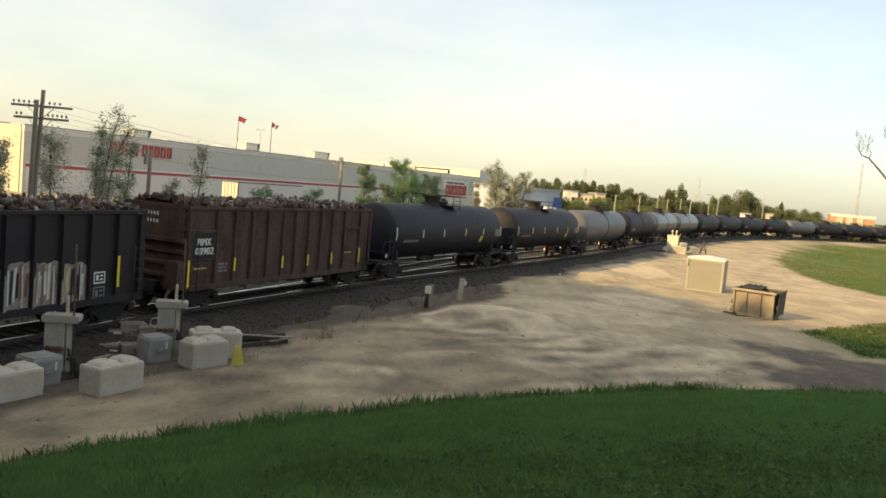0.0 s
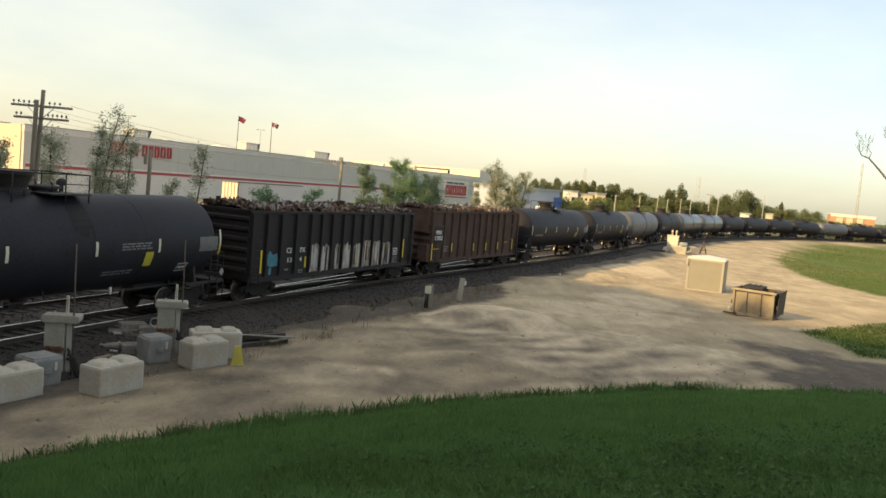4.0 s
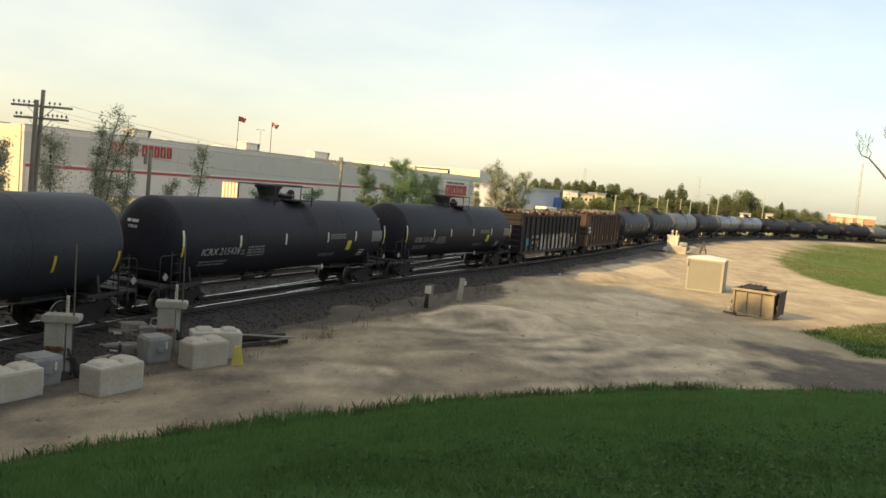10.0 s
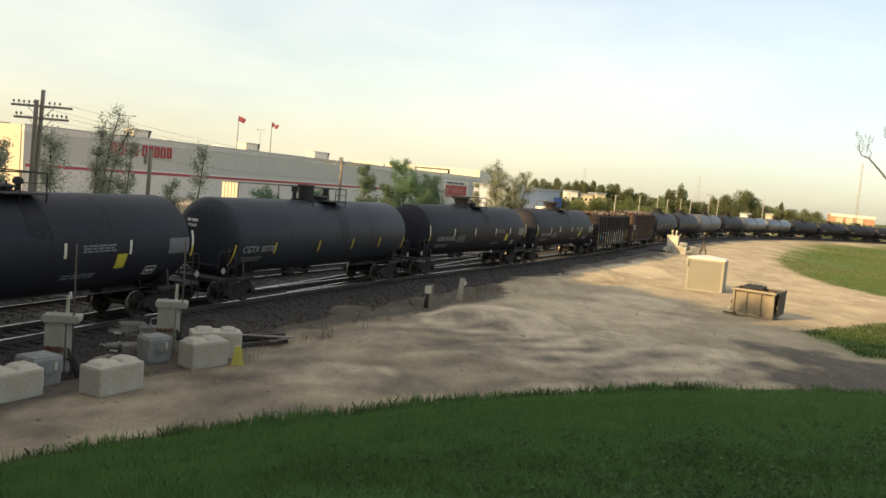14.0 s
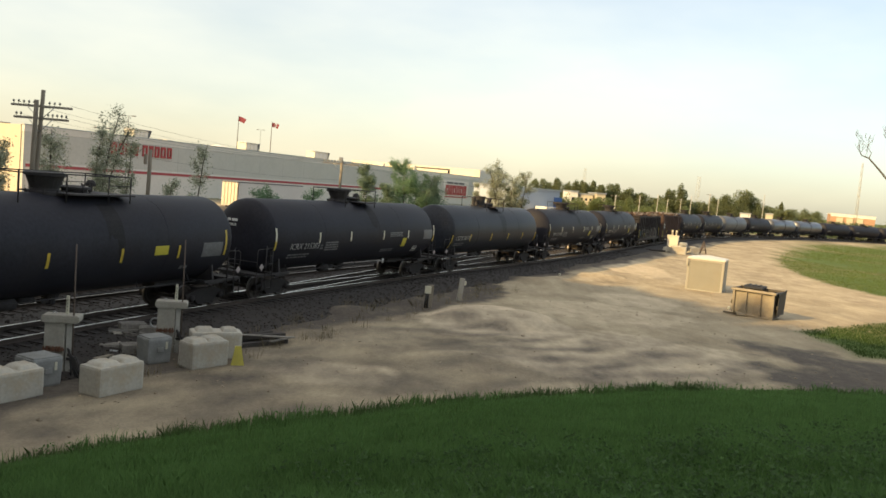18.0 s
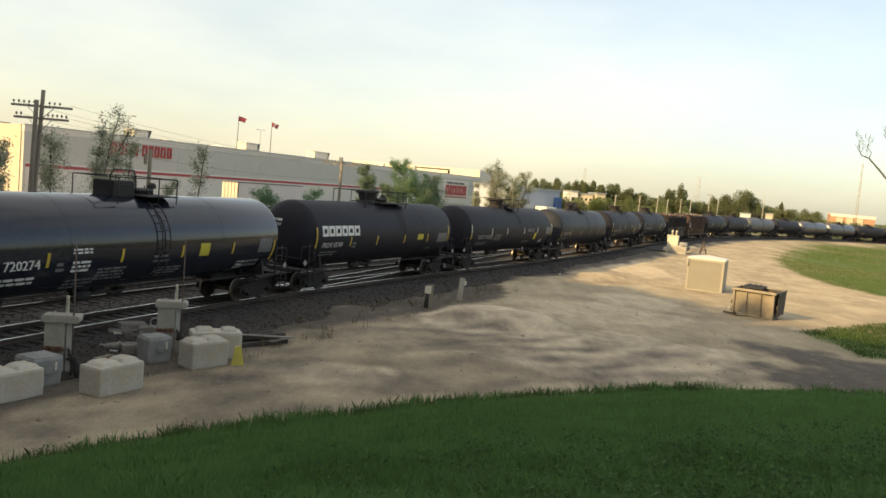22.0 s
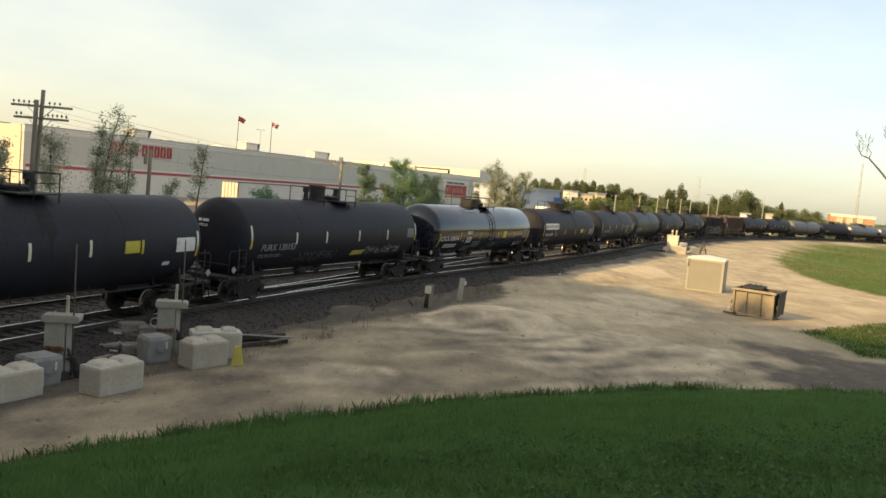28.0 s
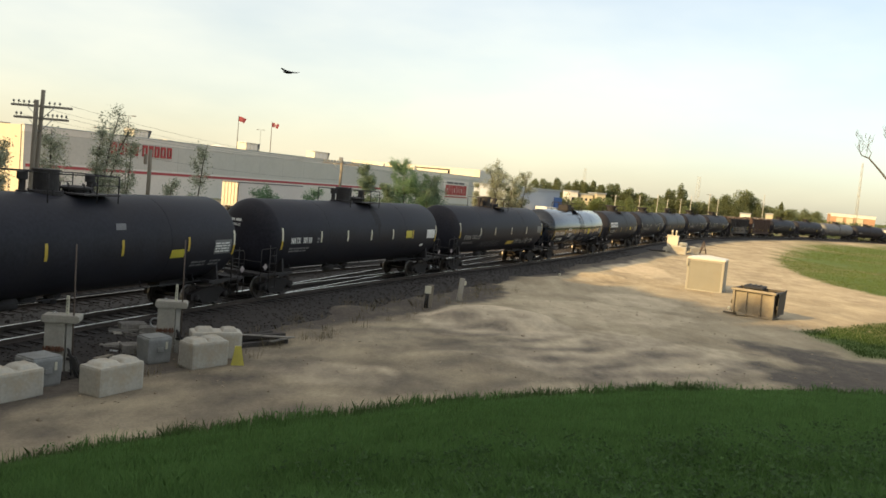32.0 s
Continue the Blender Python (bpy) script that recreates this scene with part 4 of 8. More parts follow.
def boxed_mark(car, x0, x1, z0, z1):
    """A small white outlined box with a bar in it."""
    bm = bmesh.new()
    t = 0.03
    out = [bm.verts.new((px_, 0, pz_)) for px_, pz_ in ((x0, z0), (x1, z0), (x1, z1), (x0, z1))]
    inn = [bm.verts.new((px_, 0, pz_)) for px_, pz_ in ((x0 + t, z0 + t), (x1 - t, z0 + t), (x1 - t, z1 - t), (x0 + t, z1 - t))]
    for i in range(4):
        bm.faces.new((out[i], out[(i + 1) % 4], inn[(i + 1) % 4], inn[i]))
    decal(car, "outlined_box", bm, M_LETTER, 3, label="white outlined box")
    small_print(car, x0 + 0.1, x1 - 0.08, z0 + 0.1, z1 - 0.05, 1, 7, M_LETTER)


def spill(car, x0, x1, seed, mat=None):
    """The dark run of spilt product below the manway."""
    rnd = random.Random(seed)
    bm = bmesh.new()
    n = 6
    top = [bm.verts.new((x1 - (x1 - x0) * i / n, 0, 4.16)) for i in range(n + 1)]
    low = [bm.verts.new((x0 + (x1 - x0) * i / n, 0, 2.0 + rnd.uniform(0, 1.1) + 0.5 * abs(2 * i / n - 1))) for i in range(n + 1)]
    bm.faces.new(low + top)
    decal(car, "spill_stain", bm, mat or M_SPILL, 8, proud=0.008, label="matt dark spill stain")


# cars seen close, from the last one forwards
def leased(e, xs=(-4.25, -1.5, 1.8, 4.6), ends=(-7.53, 7.85), yellow=(4.0, 4.45), mark=None):
    """The markings of the black cars with white-and-yellow strips."""
    for x in ends:
        strip_two(e, x, 2.15, 3.10)
    mid_strips(e, xs, 2.40, 2.86, M_TAPEWHITE)
    label_patch(e, yellow[0], yellow[1], 1.95, 2.43, M_YELLABEL, 0.04, "yellow inspection label")
    label_patch(e, 6.55, 7.65, 2.32, 2.86, M_PANEL, 0, "grey stencil panel")
    small_print(e, 2.5, 4.0, 2.54, 2.80, 3, 4)
    small_print(e, -3.7, -2.5, 2.0, 2.46, 4, 8)
    small_print(e, -6.45, -4.8, 1.72, 1.96, 2, 9)
    small_print(e, -4.1, -3.8, 2.08, 2.34, 2, 10, M_PANEL)
    small_print(e, 1.9, 3.4, 1.72, 1.9, 2, 12)
    boxed_mark(e, 5.6, 6.15, 1.62, 1.92)
    spill(e, 0.55, 1.35, 5)
    bm = bmesh.new()
    lathe(bm, [(-0.13, 0.0), (-0.12, 0.045), (0.10, 0.05), (0.13, 0.0)], 10, "z", (2.4, -1.30, 1.2))
    tube(bm, (2.4, -1.30, 1.2), (2.3, -0.3, 1.08), 0.02, 6)
    part("valve_handle", bm, M_LETTER, e, "white valve handle")
    if mark:
        lettering(e, mark, -6.5, 2.13, 0.27, 2.25, M_LETTERDIM, 0.12, bold=0.012)


def build_near_cars():
    e = tank_car(-176.5, -158.4, M_TANK, "weathered black tank car with a bright yellow side label", top="drum")
    strip_two(e, 7.38, 2.11, 3.06)
    strip_two(e, -7.5, 2.11, 3.06)
    mid_strips(e, (-4.6, -1.85, 1.25, 4.6), 2.36, 2.88, M_YELLOW)
    label_patch(e, 3.65, 4.4, 2.15, 2.45, M_YELLABEL, 0.1, "bright yellow label")
    label_patch(e, 6.15, 7.2, 2.18, 2.72, M_PANEL, 0, "grey stencil panel")
    small_print(e, 6.2, 7.15, 2.25, 2.66, 4, 3, M_LETTER)
    small_print(e, 5.0, 5.95, 1.75, 2.0, 2, 5)
    small_print(e, 6.1, 6.8, 1.75, 2.0, 2, 6)
    label_patch(e, 1.0, 1.45, 3.2, 3.4, M_FADED, 0.3)

    e = tank_car(-158.4, -139.6, M_TANK, "black tank car with white strips and a white end panel", top="drum")
    strip_two(e, -7.6, 2.16, 3.10)
    strip_two(e, 7.65, 2.16, 3.08)
    mid_strips(e, (-4.6, -2.28, 0.02, 2.34), 2.40, 2.92, M_TAPEWHITE)
    strip(e, 4.69, 2.38, 2.85, M_YELLOW)
    label_patch(e, 3.85, 4.55, 2.43, 2.83, M_YELLABEL, 0, "yellow label")
    label_patch(e, 6.45, 7.5, 2.36, 2.86, M_LETTER, 0, "white panel")
    spill(e, 0.5, 1.1, 17)
    lettering(e, "NATX", -6.98, 2.40, 0.27, 0.72, M_LETTER, -0.14, bold=0.035)
    lettering(e, "30118", -6.08, 2.40, 0.27, 0.68, M_LETTER, -0.14, bold=0.03)
    small_print(e, -7.0, -5.4, 2.02, 2.26, 2, 23)
    small_print(e, -4.95, -4.75, 2.4, 2.68, 2, 24)
    small_print(e, 5.9, 6.35, 1.9, 2.12, 1, 25, M_LETTER)

    e = tank_car(-139.6, -121.4, M_TANK, "black tank car with pale spray scribbles along its side", top="drum")
    strip_two(e, -7.35, 2.27, 3.22)
    strip_two(e, 7.5, 2.27, 3.22)
    mid_strips(e, (-4.18, -1.75, 1.25, 4.2), 2.38, 2.90, M_TAPEWHITE)
    lettering(e, "FURX 130153", -6.65, 2.15, 0.28, 2.4, M_LETTERDIM, 0.10, bold=0.012)
    small_print(e, -6.7, -5.0, 1.86, 2.02, 2, 32)
    label_patch(e, 6.5, 7.3, 2.45, 2.95, M_PANEL)
    bm = bmesh.new()
    scribble(bm, -3.9, -0.5, 1.55, 2.0, 10, random.Random(33))
    decal(e, "spray_paint", bm, M_FADED, 3, label="pale spray scribble")
    bm = bmesh.new()
    scribble(bm, 2.2, 6.0, 1.62, 2.05, 10, random.Random(34), 0.05)
    decal(e, "spray_paint", bm, M_LETTERDIM, 3, label="grey-white spray scribble")
    label_patch(e, 0.9, 2.1, 1.65, 1.9, M_SPRAYYELLOW, 0.3)

    e = tank_car(-121.4, -103.0, M_GLOSS, "glossy clean black tank car mirroring the sky", head=0.72, top="box")
    for x in (-7.46, 7.28):
        strip(e, x, 1.75, 2.60, M_YELLOW)
    mid_strips(e, (-4.55, -1.57, 1.4, 4.4), 2.16, 2.60, M_YELLOW)
    boxed_mark(e, 5.0, 5.5, 1.5, 1.8)
    lettering(e, "CTCX 720274", -7.3, 2.13, 0.28, 2.5, M_LETTER, -0.22, bold=0.025)
    small_print(e, -6.6, -4.75, 1.68, 1.95, 2, 41, M_LETTER)
    small_print(e, -3.65, -2.8, 2.52, 2.72, 2, 42, M_LETTER)
    small_print(e, -4.2, -3.85, 2.0, 2.35, 2, 43, M_FADED)
    small_print(e, -3.6, -2.85, 1.95, 2.34, 3, 44, M_LETTER)
    small_print(e, -2.5, -1.2, 1.6, 2.05, 4, 45, M_FADED)
    small_print(e, -3.6, -2.4, 1.38, 1.75, 3, 46, M_FADED)
    small_print(e, -0.05, 0.8, 2.06, 2.38, 2, 47, M_FADED)
    small_print(e, 0.2, 1.6, 1.6, 1.9, 3, 48, M_FADED)
    small_print(e, 5.4, 6.5, 1.55, 1.9, 2, 49, M_FADED)
    label_patch(e, 2.36, 2.92, 2.16, 2.64, M_YELLABEL, 0, "yellow label")
    label_patch(e, 6.15, 7.1, 2.12, 2.70, M_PANEL)
    part("side_ladder", cached("side_ladder", build_side_ladder, M_UNDER), None, e, at=pose(0.35, 0, 0))

    e = tank_car(-103.0, -85.35, M_TANK, "black tank car with a large white block logo", long_rail=True)
    for x in (-7.3, 6.9):
        strip(e, x, 2.12, 3.08, M_YELLOW)
    mid_strips(e, (-4.3, -1.7, 1.3, 4.14), 2.14, 2.60, M_YELLOW)
    # the logo: six plain square white rings
    x = -6.86
    for w in (0.50, 0.50, 0.52, 0.50, 0.52, 0.50):
        bm = bmesh.new()
        t = 0.14
        out = [bm.verts.new((px_, 0, pz_)) for px_, pz_ in ((x, 2.66), (x + w, 2.66), (x + w, 3.15), (x, 3.15))]
        inn = [bm.verts.new((px_, 0, pz_)) for px_, pz_ in ((x + t, 2.66 + t), (x + w - t, 2.66 + t), (x + w - t, 3.15 - t), (x + t, 3.15 - t))]
        for i in range(4):
            bm.faces.new((out[i], out[(i + 1) % 4], inn[(i + 1) % 4], inn[i]))
        decal(e, "logo_shape", bm, M_LETTER, 3, label="white square logo shape")
        x += w + 0.055
    spill(e, 0.7, 1.4, 13)
    lettering(e, "PROX 45749", -6.8, 2.11, 0.25, 1.75, M_LETTER, 0.10, bold=0.01)
    small_print(e, -6.75, -5.2, 1.72, 1.98, 2, 52)
    small_print(e, -4.1, -3.7, 2.05, 2.38, 2, 53, M_PANEL)
    label_patch(e, 2.86, 3.55, 2.30, 2.62, M_YELLABEL, 0, "yellow label")
    label_patch(e, 5.5, 6.7, 2.1, 2.64, M_PANEL)
    small_print(e, 4.5, 5.0, 1.7, 1.9, 1, 54)
    # pale fill platform edge
    e = tank_car(-85.35, -66.95, M_TANK, "dull black tank car with white and yellow strips")
    leased(e, mark="ICRX 215203", ends=(-7.6, 7.85))
    e = tank_car(-66.95, -49.3, M_TANKBLUE, "blue-black tank car with curved yellow strips", top="drum")
    for x, z0, z1 in ((-7.42, 1.6, 2.47), (7.1, 1.83, 2.52)):
        strip(e, x, z0, z1, M_YELLOW)
    mid_strips(e, (-4.73, -1.35, 1.66, 4.4), 2.0, 2.5, M_YELLOW)
    spill(e, 0.35, 1.3, 9, M_SPILLBLUE)
    lettering(e, "CGTX 30770", -6.92, 2.12, 0.27, 2.1, M_LETTERDIM, 0.06, bold=0.015)
    small_print(e, -6.85, -5.4, 1.75, 1.98, 2, 62)
    e = tank_car(-49.3, -31.1, M_TANK, "dull black tank car with white strips and a yellow label")
    leased(e, mark="ICRX 215428", xs=(-4.24, -1.12, 2.3, 4.9), yellow=(4.15, 4.55), ends=(-7.53, 7.95))
    e = tank_car(-31.1, -13.1, M_TANK, "dull black tank car with white strips and a yellow label")
    leased(e, mark="ICRX 215138", xs=(-4.2, -1.92, 1.4, 4.32), yellow=(3.65, 4.05), ends=(-7.53, 7.8))
    # forward of the gondolas
    for u0, u1 in ((19.9, 37.8), (37.8, 56.0)):
        e = tank_car(u0, u1, M_TANK, "dark tank car with small white strips")
        for x in (-7.3, 7.4):
            strip(e, x, 2.3, 3.0, M_TAPEWHITE)
        mid_strips(e, (-4.2, -1.5, 1.6, 4.4), 2.4, 2.85, M_TAPEWHITE)
        small_print(e, -6.4, -4.6, 2.15, 2.4, 1, 71, M_FADED)
        label_patch(e, 4.0, 4.4, 1.95, 2.35, M_YELLABEL, 0.15)
        label_patch(e, 6.4, 7.3, 2.3, 2.8, M_PANEL)


def build_far_cars():
    ends = [56.0, 75.5, 93.6, 111.6, 129.2] + [147.0 + 18 * i for i in range(9)]
    kinds = [(M_TANKGREY, "pale grey tank car with a dark centre band"), (M_TANK, "dark tank car with welded rings"), (M_TANKSILVER, "white tank car with a dirty underside"),
             (M_TANKSILVER, "white tank car with a dirty underside")]
    for i, (a, b) in enumerate(zip(ends, ends[1:])):
        mat, text = kinds[i] if i < 4 else ((M_TANKGREY if i == 8 else M_TANK), "dull dark tank car in the distance")
        e = tank_car(a, b, mat, text, near=i < 2)
        if i < 4:
            bm = bmesh.new()
            for v in (-0.12, 0.12):
                lathe(bm, [(v - 0.03, RAD * 0.99), (v - 0.03, RAD + 0.02), (v + 0.03, RAD + 0.02), (v + 0.03, RAD * 0.99)], 40, "x", (0, 0, AXIS_Z))
            part("centre_band", bm, M_UNDER, e)
        label_patch(e, -6.5, -4.6, 2.1, 2.4, M_FADED)


def scrap(bm, x0, x1, y0, y1, z, n, rnd):
    """Tumbled bits of sheet, pipe and blocks."""
    for i in range(n):
        x, y = rnd.uniform(x0, x1), rnd.uniform(y0, y1)
        top = z + 0.22 * (1 - (abs(y) / 1.5) ** 2) * (0.6 + 0.5 * math.sin(x * 1.1) * math.sin(x * 0.37 + 1)) + rnd.uniform(-0.2, 0.10)
        m = Matrix.Translation((x, y, top)) @ Euler((rnd.uniform(0, 6.3), rnd.uniform(0, 6.3), rnd.uniform(0, 6.3))).to_matrix().to_4x4()
        k = rnd.random()
        if k < 0.5:
            a, b, c = rnd.uniform(0.05, 0.19), rnd.uniform(0.04, 0.13), rnd.uniform(0.01, 0.06)
            vs = box(bm, -a, a, -b, b, -c, c, m)
            for v in vs:
                v.co += Vector((rnd.uniform(-1, 1), rnd.uniform(-1, 1), rnd.uniform(-1, 1))) * 0.05
        elif k < 0.75:
            a = rnd.uniform(0.1, 0.3)
            tube(bm, m @ Vector((-a, 0, 0)), m @ Vector((a, 0, 0)), rnd.uniform(0.015, 0.06), 5)
        else:
            t = bmesh.new()
            bmesh.ops.create_icosphere(t, subdivisions=1, radius=rnd.uniform(0.05, 0.15))
            for v in t.verts:
                v.co *= rnd.uniform(0.6, 1.3)
            merge(bm, t, m)


def gondola(u0, u1, mat, label, x0, x1, top, ribs, seed):
    L = u1 - u0
    half = L / 2 - 2.3
    e = thing("gondola", Matrix(), label, "gondola", "cars of the train")
    zb = 0.95
    for y, s in ((-1.46, -1), (1.46, 1)):
        bm = bmesh.new()
        box(bm, x0, x1, y - 0.02, y + 0.02, zb, top - 0.1)
        part("side_wall", bm, mat, e)
        bm = bmesh.new()
        box(bm, x0 - 0.02, x1 + 0.02, y - 0.05 + s * 0.03, y + 0.05 + s * 0.03, top - 0.12, top, bevel=0.015)
        part("top_chord", bm, mat, e)
        bm = bmesh.new()
        box(bm, x0, x1, y - 0.05 + s * 0.04, y + 0.05 + s * 0.04, zb - 0.12, zb + 0.1, bevel=0.012)
        part("side_sill", bm, mat, e)
        for x in ribs:
            bm = bmesh.new()
            d = s * 0.14
            pts = [(x - 0.075, y + s * 0.02), (x - 0.05, y + d), (x + 0.05, y + d), (x + 0.075, y + s * 0.02)]
            lo = [bm.verts.new((px_, py_ if i in (0, 3) else y + s * 0.07, zb - 0.05)) for i, (px_, py_) in enumerate(pts)]
            mi = [bm.verts.new((px_, py_, zb + 0.35)) for px_, py_ in pts]
            hi = [bm.verts.new((px_, py_, top - 0.12)) for px_, py_ in pts]
            for a, b in ((lo, mi), (mi, hi)):
                for i in range(3):
                    bm.faces.new((a[i], a[i + 1], b[i + 1], b[i]))
            bm.faces.new(hi)
            bm.faces.new(lo)
            part("rib", bm, mat, e)
    for x, s in ((x0, -1), (x1, 1)):
        bm = bmesh.new()
        box(bm, x - 0.03, x + 0.03, -1.44, 1.44, zb, top - 0.02)
        part("end_wall", bm, mat, e)
        for z in np.linspace(zb + 0.4, top - 0.35, 6):
            bm = bmesh.new()
            prism(bm, [(x + s * 0.03, z - 0.11), (x + s * 0.13, z - 0.05), (x + s * 0.13, z + 0.05), (x + s * 0.03, z + 0.11)], -1.44, 1.44)
            part("end_rib", bm, mat, e)
        bm = bmesh.new()
        box(bm, x - 0.07, x + 0.07, -1.50, 1.50, top - 0.1, top + 0.03, bevel=0.012)
        part("end_chord", bm, mat, e)
        for y in (-1.5, 1.5):
            part("ladder", cached("ladder", build_ladder, M_UNDER), None, e, at=pose(x - s * 0.35, y * 1.06, 0.3))
        m = pose(s * L / 2, 0, 0, 0, 0, 0 if s > 0 else 180)
        part("draft_sill", cached("stub_sill", build_sill, M_UNDER), None, e, at=m)
        part("coupler", cached("coupler", build_coupler, M_UNDER), None, e, at=pose(s * (L / 2 - 0.02), 0, 0, 0, 0, 0 if s > 0 else 180))
    bm = bmesh.new()
    box(bm, x0, x1, -1.44, 1.44, zb - 0.05, zb + 0.03)
    box(bm, x0 + 0.6, x1 - 0.6, -0.25, 0.25, 0.62, zb - 0.05)
    for x in ribs[1::2]:
        box(bm, x - 0.08, x + 0.08, -1.35, 1.35, 0.72, zb - 0.04)
    part("floor_frame", bm, M_UNDER, e)
    part("brake_rig", cached("brake_rig", build_brake_rig, M_UNDER), None, e, at=pose(1.2, -0.7, -0.25))
    rnd = random.Random(seed)
    bm = bmesh.new()
    nx, ny = 40, 10
    grid = [[bm.verts.new((x0 + 0.05 + (x1 - x0 - 0.1) * i / nx, -1.42 + 2.84 * j / ny,
                           top - 0.1 + 0.26 * (1 - (2 * j / ny - 1) ** 2) + 0.12 * noise.noise((i * 0.5, j * 0.6, seed)))) for j in range(ny + 1)] for i in range(nx + 1)]
    for i in range(nx):
        for j in range(ny):
            bm.faces.new((grid[i][j], grid[i + 1][j], grid[i + 1][j + 1], grid[i][j + 1]))
    scrap(bm, x0 + 0.2, x1 - 0.2, -1.36, 1.36, top - 0.02, 1700, rnd)
    ob = part("scrap_load", bm, M_SCRAP, e, "heap of rusty and grey scrap metal")
    tagged(ob, kind="stuff")
    bm = bmesh.new()
    scrap(bm, x0 + 0.4, x1 - 0.4, -1.3, 1.1, top + 0.05, 210, rnd)
    ob = part("scrap_metal", bm, M_SCRAPLIGHT, e, "pale bent sheet metal in the scrap")
    tagged(ob, kind="stuff")
    add_trucks(e, half, True)
    CARS.append((e, (u0 + u1) / 2, half))
    return e


def build_gondolas():
    rib_x = [-7.45, -6.45, -5.45, -4.35, -3.2, -2.3, -1.4, -0.4, 0.55, 1.5, 2.5, 3.55, 4.7, 5.9, 6.95]
    e = gondola(-13.1, 3.9, M_GONBLACK, "black gondola car full of scrap, its side sprayed with graffiti", -7.53, 7.25, 3.83, rib_x, 71)
    F = -1.615
    P = -1.49
    strip(e, -6.69, 1.2, 2.18, M_YELBRIGHT, flat=P)
    strip(e, -3.44, 1.28, 1.78, M_YELBRIGHT, flat=P)
    for body, x, z, l in (("CE", -4.95, 1.99, 0.4), ("PX", -3.92, 1.99, 0.38), ("13", -4.9, 1.57, 0.3), ("4", -3.92, 1.57, 0.15)):
        lettering(e, body, x, z, 0.22, l, M_LETTER, 0.0, flat=P, bold=0.03)
    small_print(e, -5.0, -4.7, 1.22, 1.36, 1, 3, flat=P)
    small_print(e, -3.95, -3.6, 1.05, 1.25, 2, 4, flat=P)
    strip(e, 5.9, 1.35, 2.36, M_YELBRIGHT, flat=F)
    for z0, z1, mat in ((1.5, 1.88, M_LETTER), (0.98, 1.4, M_FADED)):
        bm = bmesh.new()
        for a0, a1, b0, b1 in ((4.95, 5.45, z1 - 0.045, z1), (4.95, 5.45, z0, z0 + 0.045), (4.95, 4.995, z0 + 0.045, z1 - 0.045), (5.405, 5.45, z0 + 0.045, z1 - 0.045),
                               (5.05, 5.16, z0 + 0.1, z1 - 0.1), (5.22, 5.35, z0 + 0.1, z0 + 0.16), (5.22, 5.35, z1 - 0.16, z1 - 0.1)):
            rect(bm, a0, a1, b0, b1)
        decal(e, "outlined_box", bm, mat, 1, flat=P, label="white outlined box")
    rnd = random.Random(12)

    def patch(mat, y, outline, label=""):
        bm = bmesh.new()
        bm.faces.new([bm.verts.new((x, 0, z)) for x, z in outline])
        decal(e, "spray_paint", bm, mat, 1, flat=y, label=label)

    # a blue tag, then a row of wide painted letters, one to a bay, each with strokes over it
    patch(M_SPRAYBLUE, P, [(-6.27, 1.55), (-6.05, 1.42), (-5.55, 1.46), (-5.52, 1.78), (-5.62, 2.02), (-5.9, 1.94), (-6.12, 2.14), (-6.3, 1.92)], "blue spray paint")
    patch(M_SPRAYBLUE, P, [(-6.15, 1.1), (-5.98, 1.1), (-5.95, 1.40), (-6.12, 1.40)], "blue spray paint")
    spans = ((-3.12, -1.48), (-0.95, 0.47), (0.65, 4.62))
    edges = sorted(rib_x)
    for a, b in spans:
        for r0, r1 in zip(edges, edges[1:]):
            x0, x1 = max(a, r0 + 0.085), min(b, r1 - 0.085)
            if x1 - x0 < 0.2:
                continue
            lo, hi, w = rnd.uniform(0.84, 0.92), rnd.uniform(2.26, 2.42), x1 - x0
            n = 5
            top = [(x1 - w * i / n, hi - rnd.uniform(0, 0.22)) for i in range(n + 1)]
            bot = [(x0 + w * i / n, lo + rnd.uniform(0, 0.14)) for i in range(n + 1)]
            patch(M_SPRAYCREAM, P, bot + top, "cream spray-painted letter")
            x = x0 + 0.02
            while x < x1 - 0.1:
                k = rnd.random()
                ww = rnd.uniform(0.035, 0.13)
                z0, z1 = lo + rnd.uniform(0.02, 0.5), hi - rnd.uniform(0.02, 0.45)
                if z1 > z0 + 0.15 and x + ww < x1:
                    d = rnd.uniform(-0.04, 0.06)
                    mat = M_SPRAYWHITE if k < 0.54 else M_SPRAYBROWN if k < 0.64 else M_GONBLACK if k < 0.95 else M_SPRAYYELLOW
                    patch(mat, P - 0.003, [(x, z0), (x + ww, z0 + 0.04), (x + ww + d, z1), (x + d, z1 - 0.05)])
                x += ww * rnd.uniform(1.0, 1.5)
        for r_ in rib_x:
            if a < r_ < b:
                patch(M_SPRAYCREAM, F, [(r_ - 0.04, 1.0), (r_ + 0.05, 1.05), (r_ + 0.05, rnd.uniform(1.7, 2.1)), (r_ - 0.04, rnd.uniform(1.6, 2.1))])

    rib_x = [-6.9, -5.36, -4.25, -3.17, -2.08, -0.99, -0.05, 1.0, 2.03, 3.03, 4.17, 5.66, 6.7]
    e = gondola(3.9, 19.9, M_RUST, "rust-brown gondola car heaped with scrap metal", -6.95, 6.75, 3.97, rib_x, 72)
    for x, z0, z1 in ((-6.9, 1.0, 2.0), (-4.25, 1.46, 1.98), (-0.99, 1.38, 1.9), (1.0, 1.37, 1.88), (3.03, 1.36, 1.9), (5.66, 1.3, 2.02)):
        strip(e, x, z0, z1, M_YELBRIGHT, flat=-1.606)
    bm = bmesh.new()
